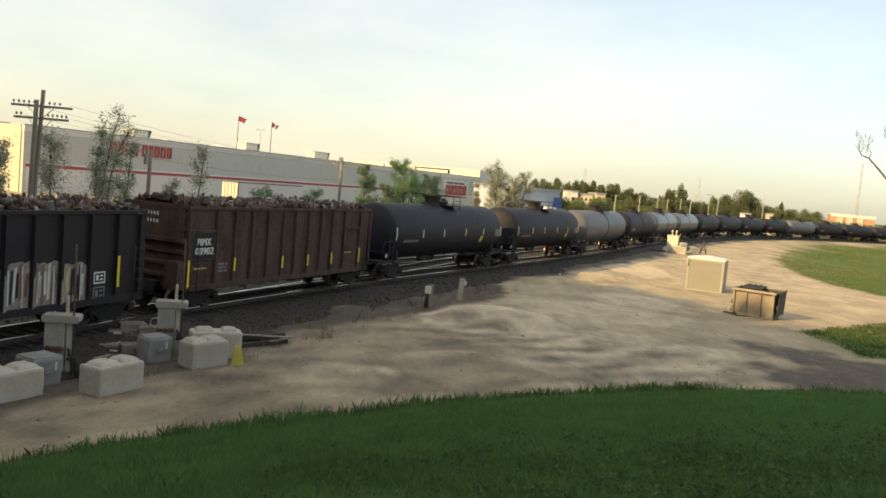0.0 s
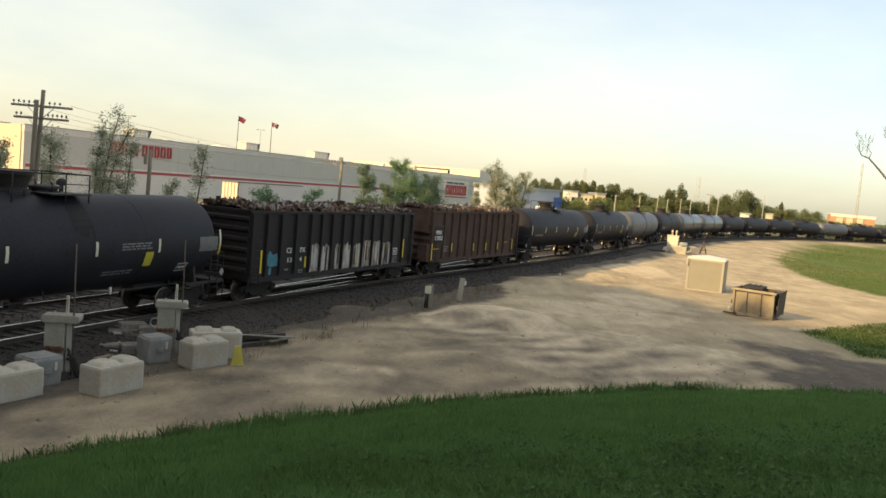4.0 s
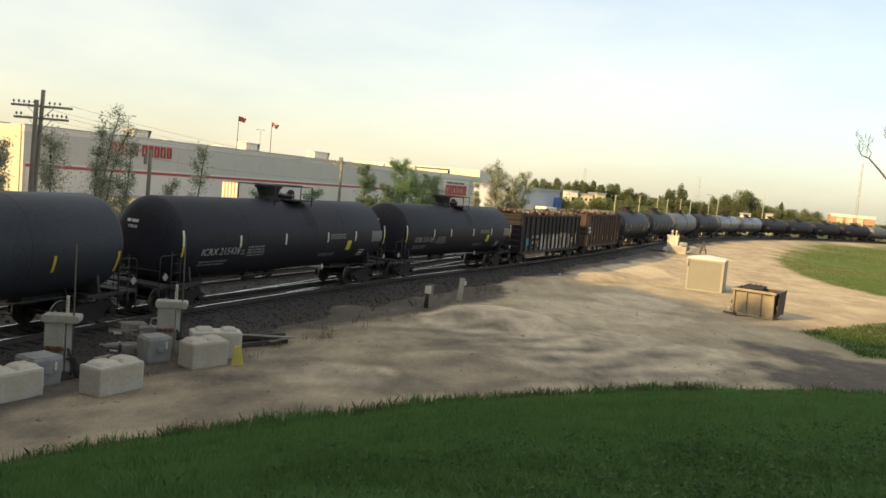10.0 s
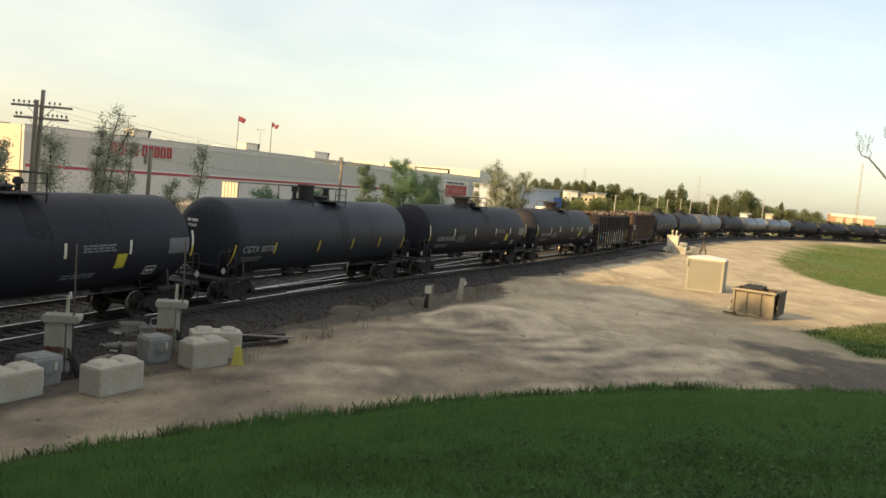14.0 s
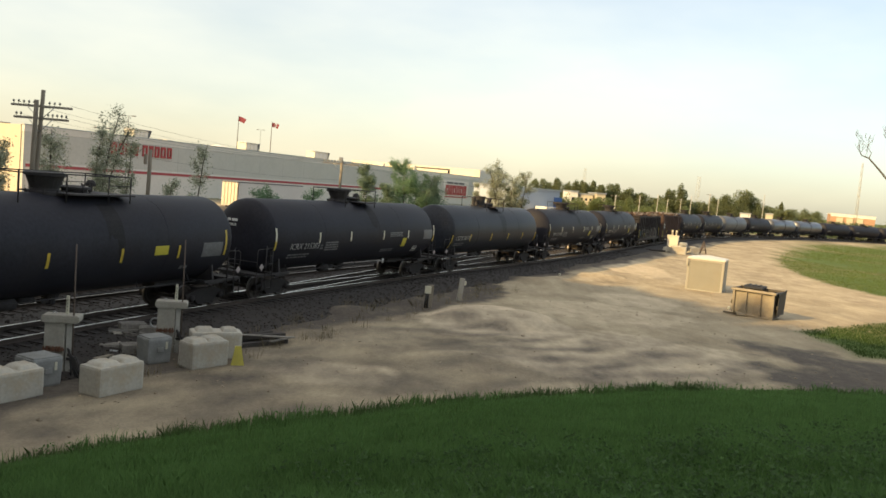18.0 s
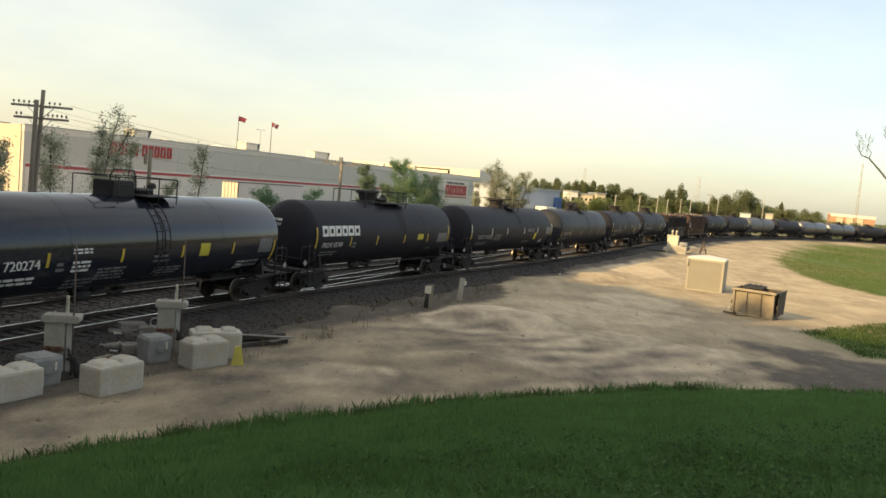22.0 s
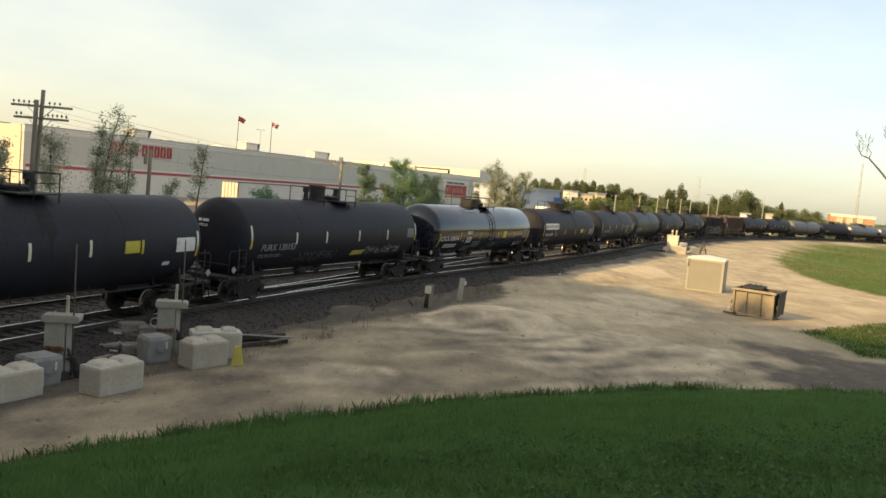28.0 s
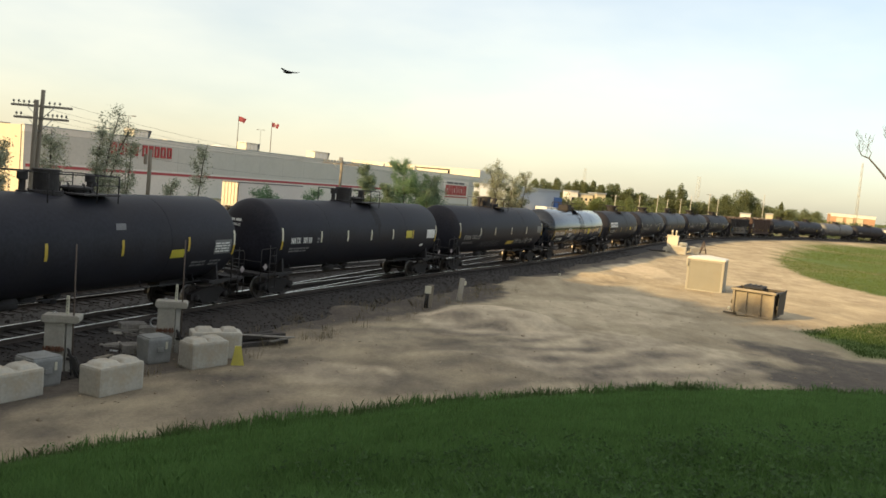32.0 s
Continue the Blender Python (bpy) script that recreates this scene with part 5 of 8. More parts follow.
    box(bm, -6.78, -5.42, -1.56, -1.48, 1.95, 3.1, bevel=0.02)
    part("panel", bm, M_RUST, e, "raised steel side panel")
    bm = bmesh.new()
    rect(bm, -6.70, -5.50, 2.02, 3.0)
    decal(e, "mark_plate", bm, M_GONBLACK, 1, flat=-1.568, label="black painted plate behind the mark")
    lettering(e, "BIMX", -6.5, 2.53, 0.26, 0.75, M_LETTER, 0.0, flat=-1.575, bold=0.035)
    lettering(e, "00902", -6.6, 2.18, 0.27, 1.0, M_LETTER, 0.1, flat=-1.575, bold=0.035)
    small_print(e, -6.5, -5.7, 1.62, 1.72, 1, 2, M_SPRAYYELLOW, flat=-1.49)
    small_print(e, -5.1, -4.55, 1.45, 1.85, 3, 3, M_FADED, flat=-1.49)
    small_print(e, 4.3, 5.2, 1.8, 1.9, 1, 5, M_SPRAYYELLOW, flat=-1.49)
    # the rear end: a wide upper panel with stencilled print over a recessed lower one
    bm = bmesh.new()
    box(bm, -7.12, -7.08, -1.44, 1.44, 2.75, 3.92)
    box(bm, -7.2, -7.05, -1.47, 1.47, 2.62, 2.78, bevel=0.02)
    part("end_panel", bm, M_RUST, e)
    bm = bmesh.new()
    for z0, z1 in ((3.52, 3.7), (3.24, 3.42)):
        y = 0.28
        for k in range(4):
            rect(bm, y - 0.085, y, z0 + 0.03, z1 - 0.02)
            y -= 0.15
    for v in bm.verts:
        v.co = Vector((-7.13, v.co.x, v.co.z))
    part("stencil_print", bm, M_LETTER, e)
    bm = bmesh.new()
    box(bm, -7.4, -6.9, -1.52, -0.9, 0.9, 1.95, bevel=0.02)
    part("corner_box", bm, M_RUST, e)
    for z in (2.05, 3.05):
        bm = bmesh.new()
        box(bm, 4.3, 5.6, -1.60, -1.48, z - 0.05, z + 0.05)
        part("cross_rail", bm, M_RUST, e)


build_near_cars()
build_gondolas()
build_far_cars()


def car_pose(s, half):
    """The pose of a car whose two trucks stand on the track, half metres before and behind s."""
    x0, y0, _ = track(s - half)
    x1, y1, _ = track(s + half)
    return pose((x0 + x1) / 2, (y0 + y1) / 2, 0, 0, 0, math.degrees(math.atan2(y1 - y0, x1 - x0)))


# ---- the store: a long panel-clad building beyond the lot ----
STORE_TURN = 90 - 24.7
store = thing("store_building", pose(-57.0, 109.0, GROUND, 0, 0, STORE_TURN), "long grey panel-clad store building with a thin red stripe", "building")
SL, SD, SH = 158.0, 70.0, 9.0


def store_box(name, x0, x1, y0, y1, z0, z1, mat, label="", bevel=0.0):
    bm = bmesh.new()
    box(bm, x0, x1, y0, y1, z0, z1, bevel=bevel)
    return part(name, bm, mat, store, label)


def build_store():
    # long wall in tilt-up panels with recessed joints
    n = 22
    w = SL / n
    for i in range(n):
        store_box("panel", i * w + 0.012, (i + 1) * w - 0.012, -0.12, 0.12, 0, SH - 0.9, M_WALLGREY)
    store_box("joint_backing", 0, SL, 0.13, 0.35, 0, SH - 1.0, M_WALLGREY)
    store_box("upper_band", -0.02, SL, -0.15, 0.35, SH - 0.88, SH, M_WALLPALE, "paler parapet band")
    store_box("coping", -0.1, SL, -0.22, 0.42, SH + 0.004, SH + 0.14, M_GALV)
    store_box("stripe", 0.4, 123, -0.19, -0.13, 3.45, 3.85, M_STRIPE, "thin red stripe")
    store_box("lower_band", 0.4, SL, -0.16, -0.125, 0, 3.42, M_WALLPALE, "paler lower wall")
    store_box("pale_stripe", 0.4, 123, -0.17, -0.13, 3.87, 4.12, M_WALLWHITE)
    # sunlit end wall
    for i in range(9):
        store_box("end_panel", -0.12, 0.12, 0.4 + i * 7.7, 0.4 + (i + 1) * 7.7 - 0.06, 0, SH, M_WALLEND)
    store_box("end_backing", 0.13, 0.4, 0.36, SD, 0, SH - 0.05, M_WALLEND)
    store_box("rear_wall", 0.4, SL, SD - 0.3, SD, 0, SH, M_WALLGREY)
    store_box("roof", 0.36, SL, 0.36, SD - 0.31, SH - 0.5, SH - 0.3, M_WALLGREY)
    # the taller block at the far end, its side wall in the sun
    store_box("tall_block", SL, SL + 22, -0.15, 46, 0, 11.4, M_WALLCREAM, "cream taller block in the sun")
    store_box("tall_block_front", SL + 0.1, SL + 21.9, -0.3, -0.16, 0, 11.3, M_WALLPALE)
    store_box("tall_opening", SL - 0.08, SL - 0.003, 10, 26, SH + 0.5, SH + 1.9, M_DARK)
    store_box("tall_infill", SL - 0.12, SL - 0.09, 10.6, 25.6, SH + 0.6, SH + 1.5, M_WALLCREAM)
    # roof-top units with wind hoods
    for x, y, sx, sz, hood in ((22.0, 3, 3.0, 1.35, True), (51.0, 4, 3.5, 1.55, True), (74.2, 4, 5.2, 1.6, True), (5.2, 14, 2.6, 0.35, True), (29.2, 3, 1.6, 0.35, False), (103.0, 3, 1.0, 0.9, False), (120.0, 3, 1.2, 1.3, False)):
        u = store_box("roof_unit", x, x + sx, y, y + 2.2, SH - 0.3, SH + sz, M_UNITCREAM, "cream roof-top unit", 0.08)
        if hood:
            bm = bmesh.new()
            prism(bm, [(x + sx + 0.02, SH - 0.2), (x + sx + 0.1, SH - 0.2), (x + sx + 0.75, SH + sz + 0.05), (x + sx + 0.02, SH + sz + 0.05)], y, y + 2.2)
            part("hood", bm, M_DARKGREY, u, "grey wind hood")
            bm = bmesh.new()
            box(bm, x - 0.05, x + sx + 0.8, y - 0.05, y + 2.25, SH + sz + 0.06, SH + sz + 0.14, bevel=0.02)
            part("cover", bm, M_WALLPALE, u)
            for k in range(3):
                bm = bmesh.new()
                box(bm, x + 0.3 + k * sx / 3.3, x + 0.3 + k * sx / 3.3 + sx * 0.22, y - 0.03, y - 0.002, SH + 0.25, SH + sz - 0.2)
                part("panel_door", bm, M_WALLPALE, u)
    bm = bmesh.new()
    for px_, s in ((47.6, 1.7), (49.6, 1.3)):
        vs = [bm.verts.new((px_ + a * s, 8 + b * 3, SH)) for a, b in ((-1, -1), (1, -1), (1, 1), (-1, 1))] + [bm.verts.new((px_, 8, SH + 0.45 * s))]
        for i in range(4):
            bm.faces.new((vs[i], vs[(i + 1) % 4], vs[4]))
    part("skylight", bm, M_WALLWHITE, store)
    # sign: a row of plain red shapes
    x = 14.6
    for w_ in (0.92, 0.85, 1.1, 0.72, 0, 0.85, 0.7, 0.8, 0.88, 0.8):
        if w_:
            bm = bmesh.new()
            t = 0.27 if w_ < 0.9 else 0.3
            for x0, x1, z0, z1 in ((x, x + t, 6.2, 7.95), (x + w_ - t + 0.12, x + w_ + 0.12, 6.2, 7.95), (x + t, x + w_ - t + 0.12, 7.55, 7.95), (x + t, x + w_ - t + 0.12, 6.2, 6.5)):
                box(bm, x0, x1, -0.32, -0.16, z0, z1)
            part("sign_shape", bm, M_RED, store, "red square-ringed sign shape")
        x += w_ + 0.52
    # sign board near the far end
    store_box("sign_board", 132.0, 149.5, -0.5, -0.16, 0.6, 7.4, M_WALLPALE, "pale sign board")
    for x, w_ in ((134.0, 4.2), (139.0, 2.6), (142.4, 3.6)):
        store_box("board_shape", x, x + w_, -0.62, -0.51, 6.35, 6.9, M_DARKGREY, "dark small sign shape")
    store_box("board_rule", 133.2, 148.4, -0.62, -0.51, 2.5, 2.8, M_RED, "red rule on the sign board")
    x = 133.4
    for w_ in (2.2, 1.9, 2.2, 2.1, 2.2, 1.9):
        bm = bmesh.new()
        for x0, x1, z0, z1 in ((x, x + 0.75, 3.2, 6.0), (x + w_ - 0.75, x + w_, 3.2, 6.0), (x + 0.75, x + w_ - 0.75, 5.2, 6.0), (x + 0.75, x + w_ - 0.75, 3.2, 3.9)):
            box(bm, x0, x1, -0.62, -0.51, z0, z1)
        part("board_shape", bm, M_RED, store, "red square-ringed sign shape")
        x += w_ + 0.4
    # wall lamps, doors and a long dark joint line
    for x in (33.5, 57.5, 92.0):
        store_box("wall_lamp", x, x + 0.7, -0.5, -0.14, 2.6, 3.2, M_WALLWHITE, "white wall lamp", 0.05)


M_WALLPALE = material("store_panel_pale", (0.70, 0.655, 0.59), 0.8, vary=0.06, scale=0.25, fine=3, bump=0.04)
M_WALLCREAM = material("store_panel_cream", (0.60, 0.54, 0.43), 0.8, vary=0.07, scale=0.3, fine=3, bump=0.04)
M_WALLEND = material("store_end_tan", (0.58, 0.51, 0.39), 0.8, vary=0.07, scale=0.3, fine=3, bump=0.04)
M_UNITCREAM = material("unit_cream", (0.62, 0.57, 0.46), 0.6, vary=0.08, scale=1, fine=8, bump=0.03)
M_DARKGREY = material("door_grey", (0.12, 0.12, 0.12), 0.6, vary=0.1, scale=1, fine=6, bump=0.02)
build_store()


# ---- other buildings in the distance ----
def simple_building(x, y, turn, w, d, h, mat, label, bays=4, storeys=1, roof=M_GALV, band=None):
    b = thing("building", pose(x, y, GROUND, 0, 0, turn), label, "building", "buildings in the distance")
    bm = bmesh.new()
    box(bm, 0, w, 0, d, 0, h)
    part("wall", bm, mat, b)
    bm = bmesh.new()
    box(bm, -0.2, w + 0.2, -0.2, d + 0.2, h + 0.004, h + 0.35)
    part("roof", bm, roof, b)
    if band:
        bm = bmesh.new()
        box(bm, -0.04, w + 0.04, -0.06, -0.003, h * 0.9, h)
        part("band", bm, band, b)
    for i in range(bays):
        for j in range(storeys):
            bm = bmesh.new()
            x0 = w * (i + 0.25) / bays
            z0 = h * (j + 0.3) / storeys
            box(bm, x0, x0 + w * 0.5 / bays, -0.03, 0.08, z0, z0 + h * 0.3 / storeys)
            part("window", bm, M_GLASS, b)
    return b


M_BLUE = material("blue_cladding", (0.06, 0.13, 0.33), 0.6, vary=0.1, scale=0.5, fine=4, bump=0.02)
M_PALEBLUE = material("pale_cladding", (0.42, 0.46, 0.52), 0.6, vary=0.08, scale=0.4, fine=4, bump=0.02)
M_BRICKFAR = material("orange_brick", (0.42, 0.245, 0.15), 0.8, vary=0.15, scale=0.6, fine=6, bump=0.05)
M_CREAMFAR = material("cream_stucco", (0.52, 0.46, 0.33), 0.8, vary=0.08, scale=0.5, fine=4, bump=0.03)
b = simple_building(13.0, 160.0, 40, 13.0, 12, 6.6, M_PALEBLUE, "pale metal-clad building with a blue corner", 0)
bm = bmesh.new()
box(bm, 11.4, 13.4, -0.4, 3, 0, 5.4)
part("corner", bm, M_BLUE, b, "blue corner")
bm = bmesh.new()
box(bm, 5.6, 8.6, -3.6, -0.5, 0.6, 3.4, bevel=0.1)
part("trailer_bay", bm, M_WALLWHITE, b)
simple_building(32.0, 215.0, 5, 2.1, 8, 7.1, M_WALLWHITE, "white stucco building among trees", 1, 2)
simple_building(34.8, 216.0, -4, 3.4, 8, 6.6, M_CREAMFAR, "cream stucco building among trees", 3, 3)
simple_building(38.9, 214.0, 6, 2.3, 8, 7.1, M_CREAMFAR, "cream stucco building among trees", 3, 3)
simple_building(84.6, 236.0, -20, 2.8, 6, 5.2, M_WALLWHITE, "small white building in the sun", 2)
simple_building(92.0, 236.0, -20, 1.9, 6, 5.7, M_CREAMFAR, "small cream building in the sun", 2)
b = simple_building(155.6, 332.0, -18, 16.4, 10, 8.0, M_BRICKFAR, "orange-brick building with a white roof edge", 5, 1, M_WALLWHITE, M_WALLWHITE)
for x in (2.2, 5.9, 9.6):
    bm = bmesh.new()
    box(bm, x, x + 2.4, -0.5, -0.07, 0, 6.9)
    part("bay", bm, M_CREAMFAR, b)

# parked trailer in the lot
trailer = thing("trailer", pose(-25.7, 100.0, GROUND, 0, 0, STORE_TURN), "long pale box trailer, its ribbed end in the sun", "trailer")
TL, TW = 13.6, 2.5
bm = bmesh.new()
box(bm, 0.05, TL, 0, TW, 1.1, 4.0, bevel=0.03)
part("box_body", bm, M_WALLPALE, trailer)
bm = bmesh.new()
box(bm, -0.05, TL + 0.05, -0.05, TW + 0.05, 4.004, 4.12, bevel=0.02)
part("roof_edge", bm, M_DARKGREY, trailer, "dark roof edge")
for i in range(5):
    bm = bmesh.new()
    box(bm, -0.03, 0.046, 0.06 + i * 0.49, 0.06 + i * 0.49 + 0.36, 1.2, 3.92, bevel=0.01)
    part("door_panel", bm, M_CREAM, trailer, "cream ribbed door panel")
bm = bmesh.new()
box(bm, 0.0, 0.06, -0.06, -0.002, 1.1, 4.0)
part("corner_post", bm, M_ROD, trailer)
for x in (1.4, 2.7):
    for y in (0.25, TW - 0.25):
        bm = bmesh.new()
        lathe(bm, [(y - 0.15, 0.0), (y - 0.15, 0.45), (y - 0.1, 0.5), (y + 0.1, 0.5), (y + 0.15, 0.45), (y + 0.15, 0.0)], 16, "y", (x, 0, 0.5))
        part("wheel", bm, M_DARK, trailer)
bm = bmesh.new()
box(bm, 0.2, TL - 0.2, 0.6, TW - 0.6, 0.85, 1.096)
for y in (0.5, TW - 0.5):
    box(bm, TL - 3.0, TL - 2.85, y - 0.06, y + 0.06, 0, 0.9)
part("chassis", bm, M_UNDER, trailer)


# ---- poles, lamps, flags, wires ----
M_POLEGREY = material("pole_grey", (0.40, 0.385, 0.33), 0.8, vary=0.2, scale=2, fine=20, bump=0.1)

def pole_bm(h, r0, r1, lean=(0, 0)):
    bm = bmesh.new()
    n = 6
    pts = [(lean[0] * i / n, lean[1] * i / n, h * i / n) for i in range(n + 1)]
    sweep(bm, pts, [r0 + (r1 - r0) * i / n for i in range(n + 1)], 12)
    return bm


M_ARM = material("crossarm_timber", (0.36, 0.32, 0.26), 0.85, vary=0.35, scale=3, fine=20, bump=0.2, stretch=(0.5, 4, 4))


def insulator(bm, x, y, z):
    tube(bm, (x, y, z), (x, y, z + 0.1), 0.015, 6)
    lathe(bm, [(z + 0.08, 0.0), (z + 0.08, 0.05), (z + 0.15, 0.06), (z + 0.2, 0.04), (z + 0.22, 0.0)], 8, "z", (x, y, 0))


def crossarm(parent, z, half, turn, n_pins, seed):
    bm = bmesh.new()
    box(bm, -half, half, -0.06, 0.06, z - 0.06, z + 0.06, bevel=0.01)
    arm = part("crossarm", bm, M_ARM, parent, at=pose(0, 0, 0, 0, 0, turn))
    rnd = random.Random(seed)
    for i in range(n_pins):
        x = -half + 0.12 + (2 * half - 0.24) * i / (n_pins - 1)
        if abs(x) < 0.2 or rnd.random() < 0.12:
            continue
        bm = bmesh.new()
        insulator(bm, x, 0, z + 0.06)
        part("insulator", bm, M_POLEGREY, arm, "pale glass insulator")
    bm = bmesh.new()
    for s in (-1, 1):
        tube(bm, (s * half * 0.45, -0.08, z - 0.03), (0, -0.1, z - 0.7), 0.018, 6)
    part("brace", bm, M_GALV, arm)


p = thing("utility_pole", pose(-21.3, 42.4, GROUND), "twin leaning timber pole with two crossarms of insulators", "utility pole")
part("pole", pole_bm(9.05, 0.13, 0.10, (0.38, 0.0)), M_WOOD, p, at=pose(-0.33, 0, 0))
part("stub_pole", pole_bm(8.5, 0.14, 0.11, (0.16, 0.0)), M_WOOD, p, at=pose(-0.26, -0.35, 0))
crossarm(p, 8.2, 1.62, -3, 12, 1)
crossarm(p, 7.58, 1.45, -3, 12, 2)
for (x, y, h), text in (((-17.9, 48.7, 6.55), "weathered timber pole beside young trees"), ((-8.9, 66.9, 7.2), "grey timber pole with a short crossarm")):
    p = thing("utility_pole", pose(x, y, GROUND), text, "utility pole")
    part("pole", pole_bm(h, 0.13, 0.11, (0.05, 0)), M_WOOD, p)
    if y > 60:
        crossarm(p, h - 0.25, 1.5, 20, 12, 3)
        bm = bmesh.new()
        box(bm, -0.2, 0.12, -0.15, 0.15, h - 0.1, h + 0.3, bevel=0.03)
        part("cap_box", bm, M_GALV, p)
    else:
        bm = bmesh.new()
        box(bm, -0.3, -0.16, -0.1, 0.1, h - 0.9, h - 0.3, bevel=0.02)
        part("bracket", bm, M_WOOD, p)
# far line poles beyond the curve
for s, off, h in ((123, -12, 6.9), (138, -12, 7.2), (149.5, -12, 7.8), (156, -12, 7.0), (164.5, -12, 7.5), (171, -12, 8.3), (182.5, -12, 9.4), (188, -12, 8.3), (215.5, -12, 10.9)):
    x, y, _ = track(s, off)
    p = thing("utility_pole", pose(x, y, GROUND), "distant grey line pole beside the curve", "utility pole", "line poles along the curve")
    part("pole", pole_bm(h, 0.10, 0.08, (0.1, 0)), M_POLEGREY, p)
    if s in (123, 164.5, 182.5):
        bm = bmesh.new()
        box(bm, -0.9, 0.9, -0.05, 0.05, h - 0.3, h - 0.2)
        part("crossarm", bm, M_WOOD, p, at=pose(0, 0, 0, 0, 0, 25))


def lamp_post(x, y, h):
    p = thing("lamp_post", pose(x, y, GROUND), "tall steel lamp post with two flat heads", "lamp post", "lamp posts of the store lot")
    part("post", pole_bm(h, 0.07, 0.04), M_DARKGREY, p)
    bm = bmesh.new()
    tube(bm, (-0.8, 0, h), (0.8, 0, h), 0.03, 6)
    part("arm", bm, M_DARKGREY, p)
    for s in (-1, 1):
        bm = bmesh.new()
        box(bm, s * 0.75 - 0.3, s * 0.75 + 0.3, -0.15, 0.15, h - 0.05, h + 0.08, bevel=0.03)
        part("lamp_head", bm, M_DARKGREY, p)


lamp_post(-47.5, 120.0, 11.9)
lamp_post(-40.5, 95.0, 9.0)
lamp_post(-48.0, 205.0, 15.5)

# lattice masts
def mast(x, y, h, w, label):
    p = thing("lattice_mast", pose(x, y, GROUND, 0, 0, 20), label, "mast")
    bm = bmesh.new()
    n = int(h / 2.4)
    for k in range(3):
        a = k * 2.094
        tube(bm, (w * math.cos(a), w * math.sin(a), 0), (w * 0.5 * math.cos(a), w * 0.5 * math.sin(a), h), 0.06, 5)
    part("legs", bm, M_POLEGREY, p)
    bm = bmesh.new()
    for i in range(n):
        f0, f1 = 1 - 0.5 * i / n, 1 - 0.5 * (i + 1) / n
        for k in range(3):
            a, b_ = k * 2.094, (k + 1) * 2.094
            tube(bm, (w * f0 * math.cos(a), w * f0 * math.sin(a), h * i / n), (w * f1 * math.cos(b_), w * f1 * math.sin(b_), h * (i + 1) / n), 0.035, 4)
    part("lattice", bm, M_POLEGREY, p)


mast(140.4, 281.0, 26.0, 0.55, "slim pale lattice mast beyond the curve")
mast(121.5, 400.0, 21.0, 1.6, "distant grey lattice tower")
mast(65.8, 400.0, 20.0, 1.2, "distant grey lattice tower")


# wires: sagging lines
def wire(a, b, sag, r=0.007):
    bm = bmesh.new()
    a, b = Vector(a), Vector(b)
    n = 14
    pts = [a.lerp(b, i / n) - Vector((0, 0, sag * 4 * (i / n) * (1 - i / n))) for i in range(n + 1)]
    sweep(bm, pts, r, 5)
    solid("wire", bm, M_DARKGREY, "thin dark overhead wire between the poles", "wire", "overhead wires")


for k, (dx, z) in enumerate(((-1.2, 7.9), (1.4, 7.9), (-1.0, 7.25), (1.2, 7.25))):
    wire((-21.2 + dx, 42.3, z), (-8.9 + dx * 0.9, 66.9 + dx * 0.3, 6.65), 0.5)
wire((-17.9, 48.7, 5.6), (-8.9, 66.9, 5.2), 0.25)
wire((-8.9, 66.9, 6.6), (16.0, 122.0, 6.0), 0.7)
wire((-8.0, 67.2, 6.6), (16.8, 121.8, 6.0), 0.7)

# flagpoles with flags in pieces that swing in the wind
FLAGS = []


def flagpole(x, y, h, kind):
    p = thing("flagpole", pose(x, y, GROUND, 0, 0, 12), "tall flagpole flying a red and white flag" if kind else "tall flagpole flying a plain red flag", "flagpole")
    part("pole", pole_bm(h, 0.13, 0.07), M_ROD, p)
    bm = bmesh.new()
    lathe(bm, [(h, 0.0), (h + 0.08, 0.1), (h + 0.2, 0.0)], 10, "z")
    part("finial", bm, M_GALV, p)
    w = 0.62
    for k in range(3):
        bm = bmesh.new()
        box(bm, 0, w + 0.02, -0.015, 0.015, -1.15, 0)
        mat = (M_FLAGRED, M_FLAGWHITE, M_FLAGRED)[k] if kind else M_FLAGRED
        pc = part("flag_piece", bm, mat, p, at=pose(0.1 + k * w, 0, h - 0.15))
        if kind and k == 1:
            bm = bmesh.new()
            vs = [bm.verts.new((0.31 + 0.24 * r_ * math.sin(a), 0, -0.57 + 0.34 * r_ * math.cos(a))) for a, r_ in [(i * math.pi / 8, 1.0 if i % 2 == 0 else 0.5) for i in range(16)]]
            lo = [bm.verts.new((v.co.x, -0.03, v.co.z)) for v in vs]
            hi = [bm.verts.new((v.co.x, 0.03, v.co.z)) for v in vs]
            bm.faces.new(lo)
            bm.faces.new(hi[::-1])
            for i in range(16):
                bm.faces.new((lo[i], hi[i], hi[(i + 1) % 16], lo[(i + 1) % 16]))
            for v in vs:
                bm.verts.remove(v)
            part("leaf_shape", bm, M_FLAGRED, pc)
        FLAGS.append((pc, k, h - 0.15, w, 1.7 * kind))


M_FLAGRED = material("flag_red", (0.24, 0.045, 0.055), 0.8, vary=0.1, scale=2, fine=12, bump=0.05)
M_FLAGWHITE = material("flag_white", (0.5, 0.5, 0.5), 0.8, vary=0.05, scale=2, fine=12, bump=0.05)
flagpole(-52.4, 200.1, 18.2, 0)
flagpole(-46.5, 210.4, 18.0, 1)


